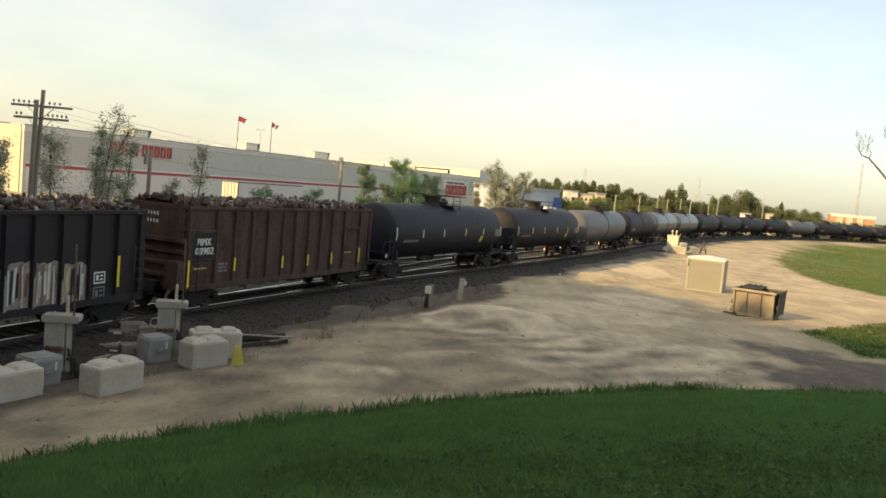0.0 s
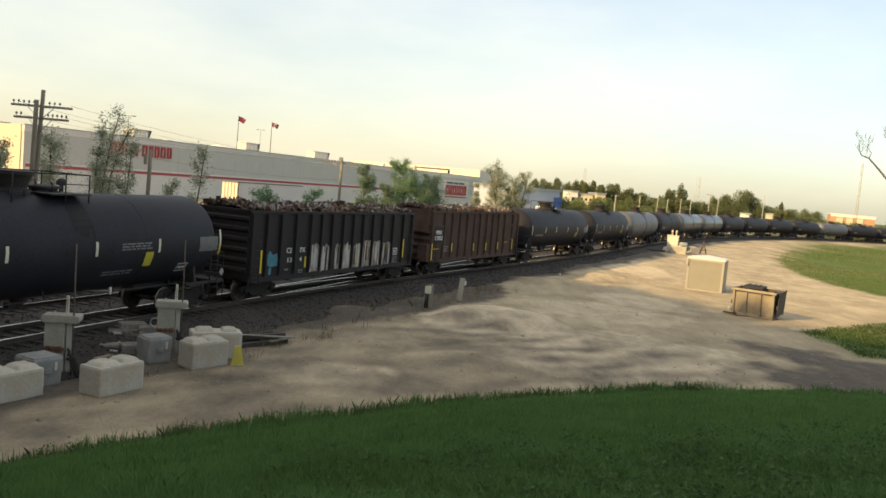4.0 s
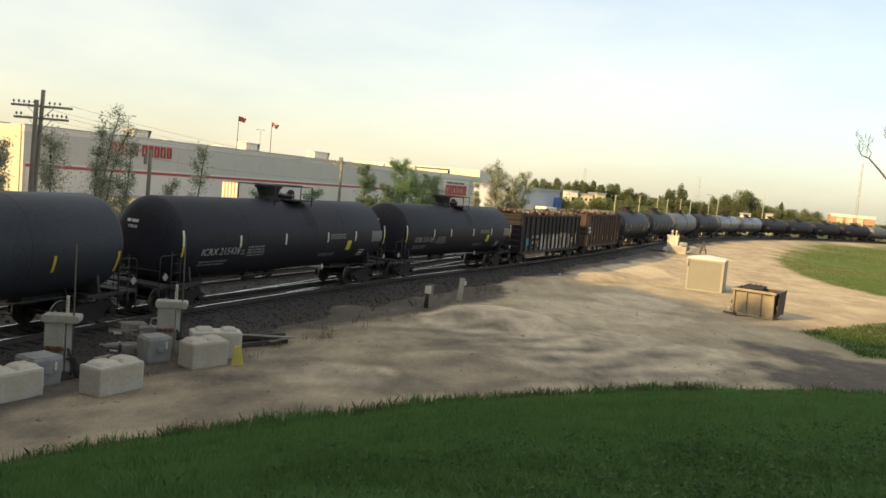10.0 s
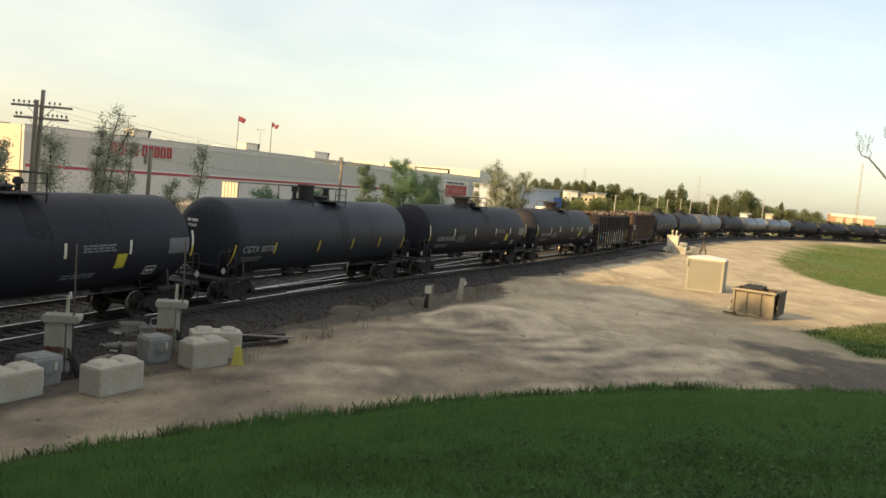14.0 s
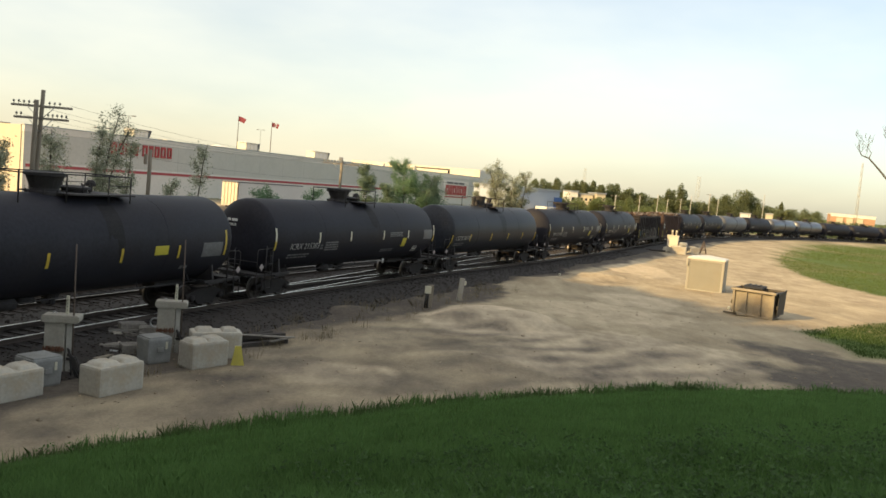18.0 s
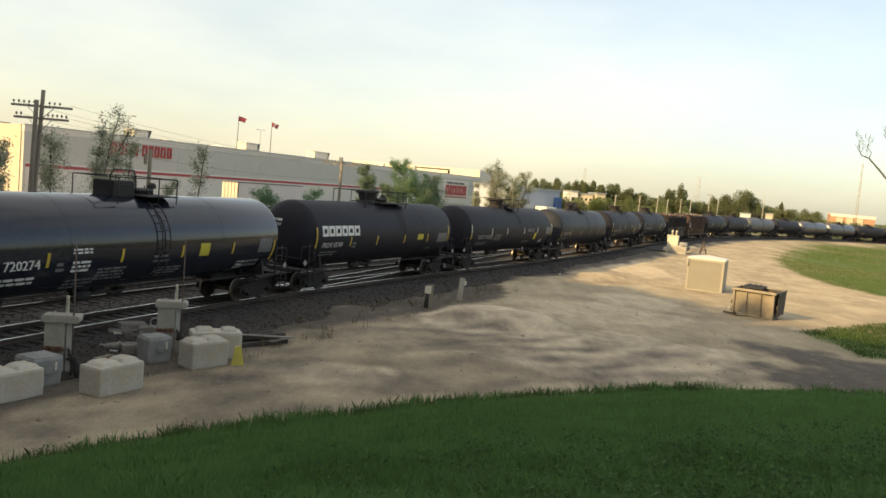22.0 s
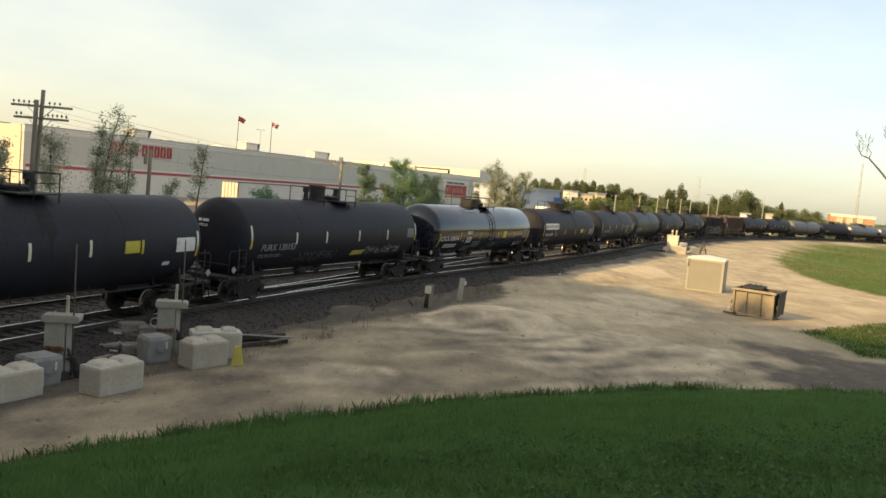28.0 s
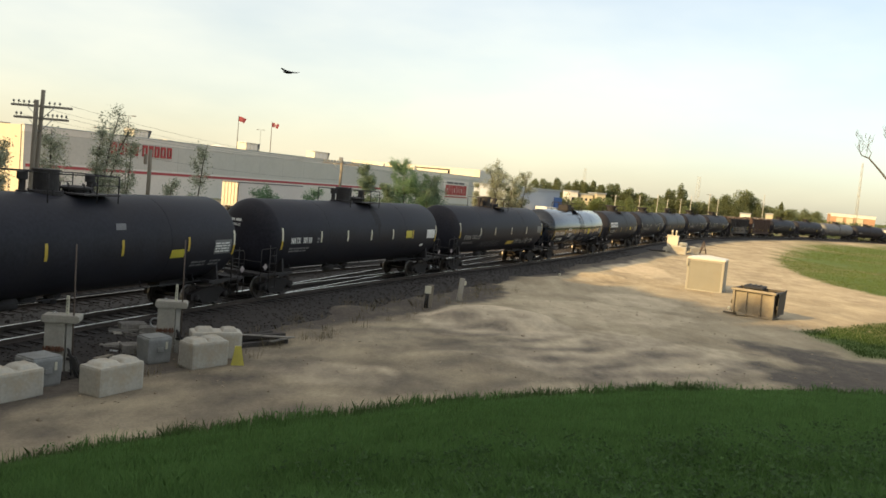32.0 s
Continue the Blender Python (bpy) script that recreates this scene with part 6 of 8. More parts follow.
# ---- the yard beside the track ----
M_BINGREY = material("bin_bluegrey", (0.265, 0.272, 0.262), 0.7, vary=0.15, scale=2, fine=20, bump=0.06, dirt=(0.10, 0.09, 0.08), dirt_amount=0.5)
M_PEDESTAL = material("pedestal_grey_paint", (0.33, 0.31, 0.265), 0.7, vary=0.15, scale=2.5, fine=22, bump=0.06, dirt=(0.17, 0.14, 0.11), dirt_amount=0.5)
M_CHANNEL = material("channel_grey_paint", (0.46, 0.45, 0.41), 0.6, vary=0.2, scale=3, fine=25, bump=0.04, dirt=(0.2, 0.17, 0.13), dirt_amount=0.4)
M_RUSTORANGE = material("rust_orange", (0.14, 0.066, 0.038), 0.85, vary=0.4, scale=6, fine=30, bump=0.2)
M_YELPLASTIC = material("yellow_plastic", (0.52, 0.46, 0.09), 0.5, vary=0.12, scale=4, fine=25, bump=0.04, dirt=(0.3, 0.25, 0.1), dirt_amount=0.4)
M_BINTAN = material("dumpster_tan", (0.30, 0.255, 0.185), 0.65, vary=0.18, scale=1.6, fine=20, bump=0.1, dirt=(0.16, 0.11, 0.07), dirt_amount=0.6)
M_BINDARK = material("dumpster_dark_shaded_steel", (0.085, 0.068, 0.05), 0.7, vary=0.3, scale=2.5, fine=20, bump=0.1, dirt=(0.16, 0.13, 0.09), dirt_amount=0.5)
M_LID = material("lid_black", (0.02, 0.019, 0.018), 0.6, vary=0.3, scale=3, fine=20)
# shed front dimmed and top brightened: the fall of light is in these colours
M_SHEDCREAMDIM = material("shed_cream_dimmed", (0.25, 0.24, 0.20), 0.5, vary=0.08, scale=1.5, fine=16, bump=0.05, dirt=(0.26, 0.22, 0.16), dirt_amount=0.35)
M_SHEDTOPLIT = material("shed_top_sunlit", (0.66, 0.63, 0.55), 0.4, vary=0.06, scale=1.5, fine=16, bump=0.03)
M_SHEDWHITE = material("shed_white_trim", (0.36, 0.34, 0.285), 0.45, vary=0.05, scale=1.5, fine=16, bump=0.03)


def ground_at(x, y):
    return ground_z(x, y)


def rough_block(w, d, h, seed, bevel=0.075):
    """A cast block with worn edges and slightly uneven faces."""
    bm = bmesh.new()
    box(bm, -w / 2, w / 2, -d / 2, d / 2, 0, h, bevel=bevel)
    bmesh.ops.subdivide_edges(bm, edges=[e for e in bm.edges if e.calc_length() > 0.3], cuts=3, use_grid_fill=True)
    for v in bm.verts:
        k = 0.012 * noise.noise((v.co.x * 4 + seed, v.co.y * 4, v.co.z * 4))
        v.co += v.co.normalized() * k
    for f in bm.faces:
        f.smooth = False
    return bm


def concrete_block(x, y, turn, w, d, h, knobs, seed, label):
    e = thing("concrete_block", pose(x, y, ground_at(x, y) - 0.03, 0, 0, turn), label, "concrete block", "barrier blocks by the track")
    part("body", rough_block(w, d, h, seed), M_CONC, e)
    for kx, kw in knobs:
        bm = bmesh.new()
        n = 12
        grid = [[None] * (n + 1) for _ in range(n + 1)]
        for i in range(n + 1):
            for j in range(n + 1):
                u, v = 2 * i / n - 1, 2 * j / n - 1
                up = 0.115 * (1 - (max(0.0, abs(u) - 0.5) / 0.5) ** 2) ** 0.7 * (1 - (max(0.0, abs(v) - 0.6) / 0.4) ** 2) ** 0.7
                up += 0.012 * noise.noise((u * 3 + seed, v * 3, kx)) * (up > 0.02)
                grid[i][j] = bm.verts.new((u * kw * 1.05, v * d * 0.40, up))
        for i in range(n):
            for j in range(n):
                bm.faces.new((grid[i][j], grid[i + 1][j], grid[i + 1][j + 1], grid[i][j + 1])).smooth = True
        part("knob", bm, M_CONC, e, at=pose(kx, 0, h - 0.015))
    return e


concrete_block(-8.2, 20.6, 64, 1.42, 0.78, 0.78, ((-0.30, 0.30), (0.36, 0.27)), 1, "pale concrete barrier block with two raised knobs")
concrete_block(-10.12, 19.2, 63, 1.40, 0.76, 0.74, ((-0.32, 0.26), (0.34, 0.28)), 2, "pale concrete barrier block stained brown at one end")
concrete_block(-6.84, 23.95, 52, 1.28, 0.74, 0.80, ((0.25, 0.28), (-0.33, 0.26)), 3, "pale concrete barrier block beside the yellow guard")
concrete_block(-6.86, 25.2, 24, 1.55, 0.74, 0.86, ((-0.35, 0.28), (0.4, 0.24)), 4, "pale concrete barrier block behind another")


def bin_box(x, y, turn, w, d, h, label):
    e = thing("equipment_box", pose(x, y, ground_at(x, y) - 0.01, 0, 0, turn), label, "box", "boxes by the track")
    bm = bmesh.new()
    t = bmesh.new()
    box(t, -w / 2, w / 2, -d / 2, d / 2, 0, h - 0.06, bevel=0.07)
    for v in t.verts:
        k = 0.93 + 0.07 * v.co.z / h
        v.co.x *= k
        v.co.y *= k
    merge(bm, t)
    part("body", bm, M_BINGREY, e)
    bm = bmesh.new()
    box(bm, -w / 2 + 0.045, w / 2 - 0.045, -d / 2 + 0.045, d / 2 - 0.045, h - 0.075, h - 0.03, bevel=0.018)
    part("lid", bm, M_BINGREY, e)
    bm = bmesh.new()
    box(bm, -0.1, 0.1, -d / 2 - 0.03, -d / 2 + 0.01, h * 0.45, h * 0.6)
    part("plate", bm, M_GALV, e)
    bm = bmesh.new()
    box(bm, w * 0.2, w * 0.2 + 0.07, -d / 2 - 0.012, -d / 2 + 0.02, h * 0.52, h * 0.78, bevel=0.004)
    part("tag", bm, M_TAPEWHITE, e, "white paper tag")
    return e


bin_box(-10.1, 20.6, 60, 0.86, 0.82, 0.82, "blue-grey plastic equipment box with a pale plate")
bin_box(-8.38, 24.1, 50, 0.80, 0.72, 0.84, "blue-grey plastic equipment box under a pedestal")


def pedestal(x, y, turn, label, z_cap, rod_h):
    """A capped riser with a marker paddle, a cable channel and a tall rod beside it; heights above the rails."""
    zg = ground_at(x, y)
    up = z_cap - zg
    e = thing("pedestal", pose(x, y, zg, 0, 0, turn), label, "pedestal", "pedestals by the track")
    bm = bmesh.new()
    box(bm, -0.40, 0.12, -0.2, 0.2, -0.02, up - 0.20, bevel=0.02)
    part("column", bm, M_PEDESTAL, e)
    bm = bmesh.new()
    t = bmesh.new()
    prism(t, [(-0.48, up - 0.17), (-0.43, up - 0.21), (0.43, up - 0.21), (0.48, up - 0.17), (0.48, up - 0.03), (0.45, up), (-0.45, up), (-0.48, up - 0.03)], -0.26, 0.26)
    bmesh.ops.bevel(t, geom=t.edges[:], offset=0.02, segments=2, affect="EDGES")
    merge(bm, t)
    part("cap", bm, M_PEDESTAL, e)
    bm = bmesh.new()
    t = bmesh.new()
    box(t, -0.042, 0.042, -0.02, 0.02, up - 0.01, up + 0.52, bevel=0.018)
    merge(bm, t)
    part("marker", bm, M_TAPEWHITE, e, "white marker paddle", at=pose(0.12, 0, 0))
    bm = bmesh.new()
    for i in range(4):
        rect(bm, 0.107, 0.133, up + 0.1 + i * 0.09, up + 0.15 + i * 0.09)
    for v in bm.verts:
        v.co.y = -0.024
    part("marker_print", bm, M_DARKGREY, e)
    bm = bmesh.new()
    box(bm, 0.15, 0.19, -0.1, 0.1, 0.0, up - 0.215)
    box(bm, 0.15, 0.27, -0.12, -0.10, 0.0, up - 0.215)
    box(bm, 0.15, 0.27, 0.10, 0.12, 0.0, up - 0.215)
    part("cable_channel", bm, M_CHANNEL, e, "pale grey cable channel")
    bm = bmesh.new()
    tube(bm, (0.34, -0.16, 0), (0.30, -0.16, rod_h - zg), 0.026, 8, 0.02)
    part("rod", bm, M_ROD, e, "thin brown rod")
    bm = bmesh.new()
    for i in range(8):
        a, b_ = math.pi * i / 8, math.pi * (i + 1) / 8
        tube(bm, (-0.2 + 0.05 * math.cos(a), 0, up + 0.06 * math.sin(a)), (-0.2 + 0.05 * math.cos(b_), 0, up + 0.06 * math.sin(b_)), 0.012, 6)
    part("hasp", bm, M_GALV, e)
    bm = bmesh.new()
    rnd = random.Random(int(abs(x) * 10))
    box(bm, -0.41, 0.13, -0.225, -0.203, up * 0.42, up * 0.42 + 0.05)
    for i in range(10):
        a, q = -0.39 + 0.05 * i + rnd.uniform(-0.02, 0.02), rnd.uniform(0.03, 0.08)
        box(bm, a, a + rnd.uniform(0.025, 0.05), -0.245 - q * 0.3, -0.203, up * 0.42 - q * 0.6, up * 0.42 + 0.05 + q, bevel=0.006)
    part("rusty_clamp", bm, M_RUSTORANGE, e)
    # loose cables at the foot
    bm = bmesh.new()
    for k in range(9):
        j = rnd.uniform(-0.05, 0.05)
        sweep(bm, [(0.22 + j, -0.14, 0.75 - 0.04 * k), (0.30 + 0.03 * k, -0.26 - 0.02 * k, 0.52 + j), (0.36 + 0.05 * k, -0.34 - 0.05 * k, 0.24 + j), (0.40 + 0.10 * k + j, -0.42 - 0.06 * k, 0.03)], 0.022, 6)
    part("cables", bm, M_LID, e)


pedestal(-10.2, 22.0, 12, "grey painted track-side pedestal with a flat cap and marker", 1.15, 3.1)
pedestal(-8.35, 25.4, 14, "grey painted track-side pedestal behind a box", 1.2, 3.15)

# yellow plastic guard leaning at the block
e = thing("yellow_guard", pose(-5.9, 24.3, ground_at(-5.9, 24.3) - 0.02, -6, 0, 20), "faded yellow plastic cable guard against a block", "guard")
bm = bmesh.new()
o = [(-0.20, 0), (0.20, 0), (0.13, 0.35), (0.09, 0.60), (-0.09, 0.60), (-0.13, 0.35)]
prism(bm, o, -0.05, 0.05)
bmesh.ops.bevel(bm, geom=bm.edges[:], offset=0.015, segments=2, affect="EDGES")
part("shell", bm, M_YELPLASTIC, e)
bm = bmesh.new()
box(bm, -0.03, 0.03, -0.075, -0.052, 0.08, 0.6)
part("rib", bm, M_YELPLASTIC, e)

# heap of old concrete and timber by the ballast
rnd = random.Random(21)
for i, (x, y, w, d, h, turn, mat, kind) in enumerate((
        (-10.35, 26.9, 1.05, 0.7, 0.34, 25, M_RUBBLE, "broken concrete slab in the scrap heap by the ballast"),
        (-10.2, 27.1, 0.85, 0.5, 0.52, 32, M_RUBBLE, "broken concrete slab in the scrap heap by the ballast"),
        (-9.5, 26.9, 0.75, 0.5, 0.46, 15, M_RUBBLE, "grey concrete footing lying in the scrap heap"),
        (-10.0, 24.9, 0.7, 0.5, 0.26, 28, M_RUBBLE, "broken concrete slab on the cinders"),
        (-9.25, 24.75, 0.75, 0.55, 0.36, 30, M_RUBBLE, "broken grey concrete block on the cinders"),
        (-10.9, 25.2, 1.5, 0.3, 0.12, 12, M_RUBBLE, "flat concrete piece on the cinders"),
        (-9.1, 23.0, 0.8, 0.35, 0.10, 40, M_CONC, "pale flat concrete piece on the cinders"),
        (-10.9, 27.4, 0.6, 0.5, 0.30, 70, M_RUBBLE, "broken concrete lump by the ballast"))):
    bm = rough_block(w, d, h, 30 + i, 0.03)
    for v in bm.verts:
        v.co += Vector((rnd.uniform(-1, 1), rnd.uniform(-1, 1), rnd.uniform(-1, 1))) * 0.012
    solid("concrete_piece", bm, mat, kind, "rubble", "scrap heap by the ballast", at=pose(x, y, ground_at(x, y) - 0.03, rnd.uniform(-4, 4), rnd.uniform(-4, 4), turn))
for i, (x, y, l, turn, tilt) in enumerate(((-9.9, 25.4, 1.5, 28, 6), (-10.3, 26.2, 1.1, 75, 3), (-9.0, 26.4, 1.3, 10, 8), (-10.9, 23.2, 1.2, 52, 2), (-11.2, 22.6, 0.9, 15, 4), (-9.6, 23.4, 0.8, 80, 3))):
    bm = rough_block(l, 0.16, 0.05, 90 + i, 0.012)
    solid("board", bm, M_WOOD if i % 2 else M_RUBBLE, "weathered grey board lying in the scrap heap", "board", "scrap heap by the ballast",
          at=pose(x, y, ground_at(x, y) + 0.02 + 0.08 * (i % 3), 0, tilt, turn))
for x, y, l, turn, lift in ((-5.75, 27.6, 1.9, 20, 0.33), (-5.3, 28.0, 1.5, 70, 0.17)):
    solid("board", rough_block(l, 0.15, 0.04, int(l * 10), 0.01), M_RUBBLE, "pale weathered board lying on old ties", "board", at=pose(x, y, ground_at(x, y) + lift, 0, 2, turn))
for i, (x, y, l, turn) in enumerate(((-10.0, 24.2, 1.3, 35), (-9.3, 25.1, 1.0, 65))):
    bm = bmesh.new()
    sweep(bm, [(-l / 2, 0, 0.05), (-l / 6, 0.05, 0.06), (l / 5, 0.02, 0.14), (l / 2, -0.1, 0.1)], 0.035, 8)
    solid("bent_pipe", bm, M_GALV, "bent steel pipe lying in the scrap heap", "pipe", "scrap heap by the ballast", at=pose(x, y, ground_at(x, y) + 0.02, 0, 0, turn))
bm = bmesh.new()
for i in range(14):
    a, b_ = 2 * math.pi * i / 14, 2 * math.pi * (i + 1) / 14
    tube(bm, (0.15 * math.cos(a), 0, 0.16 + 0.15 * math.sin(a)), (0.15 * math.cos(b_), 0, 0.16 + 0.15 * math.sin(b_)), 0.025, 6, caps=False)
solid("steel_ring", bm, M_GALV, "steel ring standing on the scrap heap", "ring", at=pose(-9.32, 26.75, ground_at(-9.3, 26.75) + 0.44, 0, 0, 10))
for i, (x, y, l, turn, lift) in enumerate(((-6.4, 27.9, 2.6, 55, 0), (-6.0, 27.5, 2.4, 50, 0), (-6.6, 28.6, 2.3, 62, 0), (-6.2, 27.9, 2.2, 40, 0.16), (-10.6, 23.0, 1.9, 30, 0), (-11.4, 23.6, 2.2, 70, 0))):
    bm = rough_block(l, 0.23, 0.17, 50 + i, 0.02)
    solid("old_tie", bm, M_TIE, "old dark timber tie lying on the dirt", "timber tie", "old ties by the track", at=pose(x, y, ground_at(x, y) + lift - 0.02, 0, 0, turn))


for i in range(16):
    x, y = -9.75 + rnd.gauss(0, 0.55), 26.2 + rnd.gauss(0, 0.6)
    bm = rough_block(rnd.uniform(0.22, 0.5), rnd.uniform(0.18, 0.36), rnd.uniform(0.12, 0.3), 140 + i, 0.03)
    for v in bm.verts:
        v.co += Vector((rnd.uniform(-1, 1), rnd.uniform(-1, 1), rnd.uniform(-1, 1))) * 0.025
    solid("concrete_piece", bm, M_RUBBLE if i % 3 else M_CONC, "broken concrete lump in the scrap heap", "rubble", "scrap heap by the ballast",
          at=pose(x, y, ground_at(x, y) + rnd.choice((-0.04, -0.03, 0.12)), rnd.uniform(-25, 25), rnd.uniform(-25, 25), rnd.uniform(0, 180)))


# marker posts by the ballast
def marker_post(x, y, h, lean, label, white_top):
    z = ground_at(x, y)
    e = thing("marker_post", pose(x, y, z - 0.05, 0, lean, 10), label, "post", "marker posts by the ballast")
    bm = bmesh.new()
    box(bm, -0.13, 0.13, -0.08, 0.08, 0, h, bevel=0.02)
    part("post", bm, M_CONC if not white_top else M_WOOD, e)
    if white_top:
        bm = bmesh.new()
        box(bm, -0.30, 0.0, -0.20, -0.085, h - 0.42, h - 0.06, bevel=0.02)
        part("white_box", bm, M_TAPEWHITE, e, "white painted box")
        bm = bmesh.new()
        tube(bm, (-0.22, -0.14, 0.0), (-0.20, -0.14, h - 0.42), 0.05, 8)
        tube(bm, (-0.1, -0.14, 0.0), (-0.12, -0.14, h - 0.42), 0.04, 8)
        part("conduit", bm, M_LID, e)
    else:
        bm = bmesh.new()
        box(bm, 0.14, 0.24, -0.05, 0.05, h - 0.35, h - 0.12, bevel=0.01)
        part("tag", bm, M_TAPEWHITE, e)


marker_post(-0.45, 39.35, 1.18, 2, "short timber post with a white box", True)
marker_post(1.08, 43.1, 1.24, 5, "short pale concrete post leaning slightly", False)
e = thing("signal_rod", pose(8.9, 61.0, ground_at(8.9, 61.0)), "short dark rod standing in a white foot", "rod")
bm = bmesh.new()
tube(bm, (0, 0, 0), (-0.05, 0, 0.8), 0.014, 8)
part("rod", bm, M_ROD, e)
bm = bmesh.new()
lathe(bm, [(0, 0.0), (0, 0.09), (0.14, 0.07), (0.16, 0.0)], 10, "z")
part("foot", bm, M_TAPEWHITE, e)


# cream box shed
def shed():
    e = thing("equipment_shed", pose(17.88, 59.25, ground_at(19, 60) - 0.03, 0, 0, -24.5), "cream metal equipment shed with a low peaked top", "shed")
    w, d, h = 2.52, 2.45, 2.33
    bm = bmesh.new()
    box(bm, 0, w, 0, d, 0.1, h, bevel=0.015)
    part("body", bm, M_SHEDCREAMDIM, e)
    bm = bmesh.new()
    c = bm.verts.new((w / 2, d / 2, h + 0.30))
    low = [bm.verts.new((x, y, h - 0.02)) for x, y in ((-0.06, -0.06), (w + 0.06, -0.06), (w + 0.06, d + 0.06), (-0.06, d + 0.06))]
    mid = [bm.verts.new((v.co.x, v.co.y, h + 0.09)) for v in low]
    for i in range(4):
        j = (i + 1) % 4
        bm.faces.new((low[i], low[j], mid[j], mid[i]))
        bm.faces.new((mid[i], mid[j], c))
    bm.faces.new(low[::-1])
    part("top", bm, M_SHEDTOPLIT, e, "peaked top coloured bright as in sun")
    for x0, x1, z0, z1 in ((-0.02, 0.12, 0.0, h - 0.03), (w - 0.14, w + 0.02, 0.0, h - 0.03), (0.12, w - 0.14, 0.0, 0.12), (0.12, w - 0.14, h - 0.15, h - 0.03)):
        bm = bmesh.new()
        box(bm, x0, x1, -0.03, -0.002, z0, z1, bevel=0.006)
        part("frame_bar", bm, M_SHEDWHITE, e)
    bm = bmesh.new()
    box(bm, w + 0.003, w + 0.03, 0.1, d - 0.1, 0.12, h - 0.15)
    part("side_panel", bm, M_SHEDCREAMDIM, e)
    bm = bmesh.new()
    box(bm, -0.05, w + 0.05, -0.02, d + 0.05, -0.05, 0.09)
    part("base", bm, M_CONC, e)
    bm = bmesh.new()
    box(bm, -0.12, 0.04, -0.14, -0.031, h - 0.55, h - 0.02, bevel=0.02)
    part("corner_cap", bm, M_SHEDWHITE, e)


shed()


# tan steel dumpster with dark lids
def dumpster():
    e = thing("dumpster", pose(17.06, 47.2, ground_at(18, 46.6) - 0.02, 0, 0, -36.6), "battered tan steel dumpster, half open, with a black lid", "dumpster")
    w, d, h = 2.32, 1.6, 1.58
    turn = Matrix(((0, 1, 0, 0), (1, 0, 0, 0), (0, 0, 1, 0), (0, 0, 0, 1)))
    # shell: four leaning plates and a floor
    for name, mat, o in (("front_plate", M_BINTAN, [(0.10, 0.12), (0.14, 0.12), (0.04, h - 0.09), (0.0, h - 0.09)]), ("rear_plate", M_BINDARK, [(d - 0.16, 0.12), (d - 0.12, 0.12), (d, h - 0.03), (d - 0.04, h - 0.03)])):
        bm = bmesh.new()
        prism(bm, o, 0, w, turn)
        part(name, bm, mat, e)
    # right end in the dark colour: its shaded side is painted in
    for x in (0.0, w - 0.04):
        bm = bmesh.new()
        prism(bm, [(0.14, 0.12), (d - 0.16, 0.12), (d - 0.04, h - 0.03), (0.04, h - 0.09)], x, x + 0.04, turn)
        part("end_plate", bm, M_BINTAN if x == 0 else M_BINDARK, e)
    bm = bmesh.new()
    box(bm, 0.04, w - 0.04, 0.14, d - 0.16, 0.1, 0.16)
    part("floor_plate", bm, M_BINDARK, e)
    for x, k in ((0.0, 0.12), (0.72, 0.09), (1.52, 0.09), (w - 0.12, 0.12)):
        bm = bmesh.new()
        prism(bm, [(-0.01, 0.14), (0.098, 0.14), (-0.002, h - 0.10), (-0.11, h - 0.10)], x, x + k, turn)
        part("post", bm, M_BINTAN, e)
    bm = bmesh.new()
    box(bm, 0.0, w, -0.02, 0.16, 0.04, 0.13, bevel=0.012)
    part("skid", bm, M_BINTAN, e)
    # rim of four bars, tan in front and dark on the rest
    for name, b_ in (("front_rim", (-0.10, w + 0.10, -0.18, 0.03, h - 0.11, h)), ("rear_rim", (-0.08, w + 0.08, d - 0.06, d + 0.08, h - 0.06, h + 0.06)),
                     ("end_rim", (-0.10, 0.02, 0.031, d - 0.061, h - 0.09, h + 0.02)), ("end_rim", (w - 0.02, w + 0.10, 0.031, d - 0.061, h - 0.09, h + 0.02))):
        bm = bmesh.new()
        box(bm, *b_, bevel=0.015)
        part(name, bm, M_BINTAN if name == "front_rim" else M_BINDARK, e)
    # a sheet bent inwards over the front half and a lid thrown back on the rest
    bm = bmesh.new()
    prism(bm, [(0.03, h - 0.005), (0.62, h - 0.09), (0.62, h - 0.06), (0.03, h + 0.02)], 0.06, w - 0.06, turn)
    part("apron", bm, M_BINTAN, e, "bent tan steel apron")
    bm = bmesh.new()
    prism(bm, [(0.72, h + 0.0), (d + 0.02, h + 0.08), (d + 0.02, h + 0.20), (0.95, h + 0.17), (0.72, h + 0.06)], 0.28, 1.42, turn)
    bmesh.ops.bevel(bm, geom=bm.edges[:], offset=0.025, segments=2, affect="EDGES")
    lid = part("lid", bm, M_LID, e, "black plastic lid")
    for x in (0.45, 0.75, 1.05):
        bm = bmesh.new()
        prism(bm, [(0.96, h + 0.172), (d, h + 0.202), (d, h + 0.235), (0.96, h + 0.205)], x, x + 0.09, turn)
        part("lid_rib", bm, M_LID, lid)
    rnd = random.Random(8)
    bm = bmesh.new()
    for i in range(26):
        m = Matrix.Translation((rnd.uniform(0.2, w - 0.2), rnd.uniform(0.5, d - 0.25), h - 0.22 + rnd.uniform(-0.1, 0.06))) @ Euler((rnd.uniform(0, 6), rnd.uniform(0, 6), rnd.uniform(0, 6))).to_matrix().to_4x4()
        box(bm, -rnd.uniform(0.08, 0.25), rnd.uniform(0.08, 0.25), -0.1, 0.1, -0.03, 0.05, m)
    tagged(part("rubbish", bm, M_LID, e, "dark rubbish heaped inside"), kind="stuff")
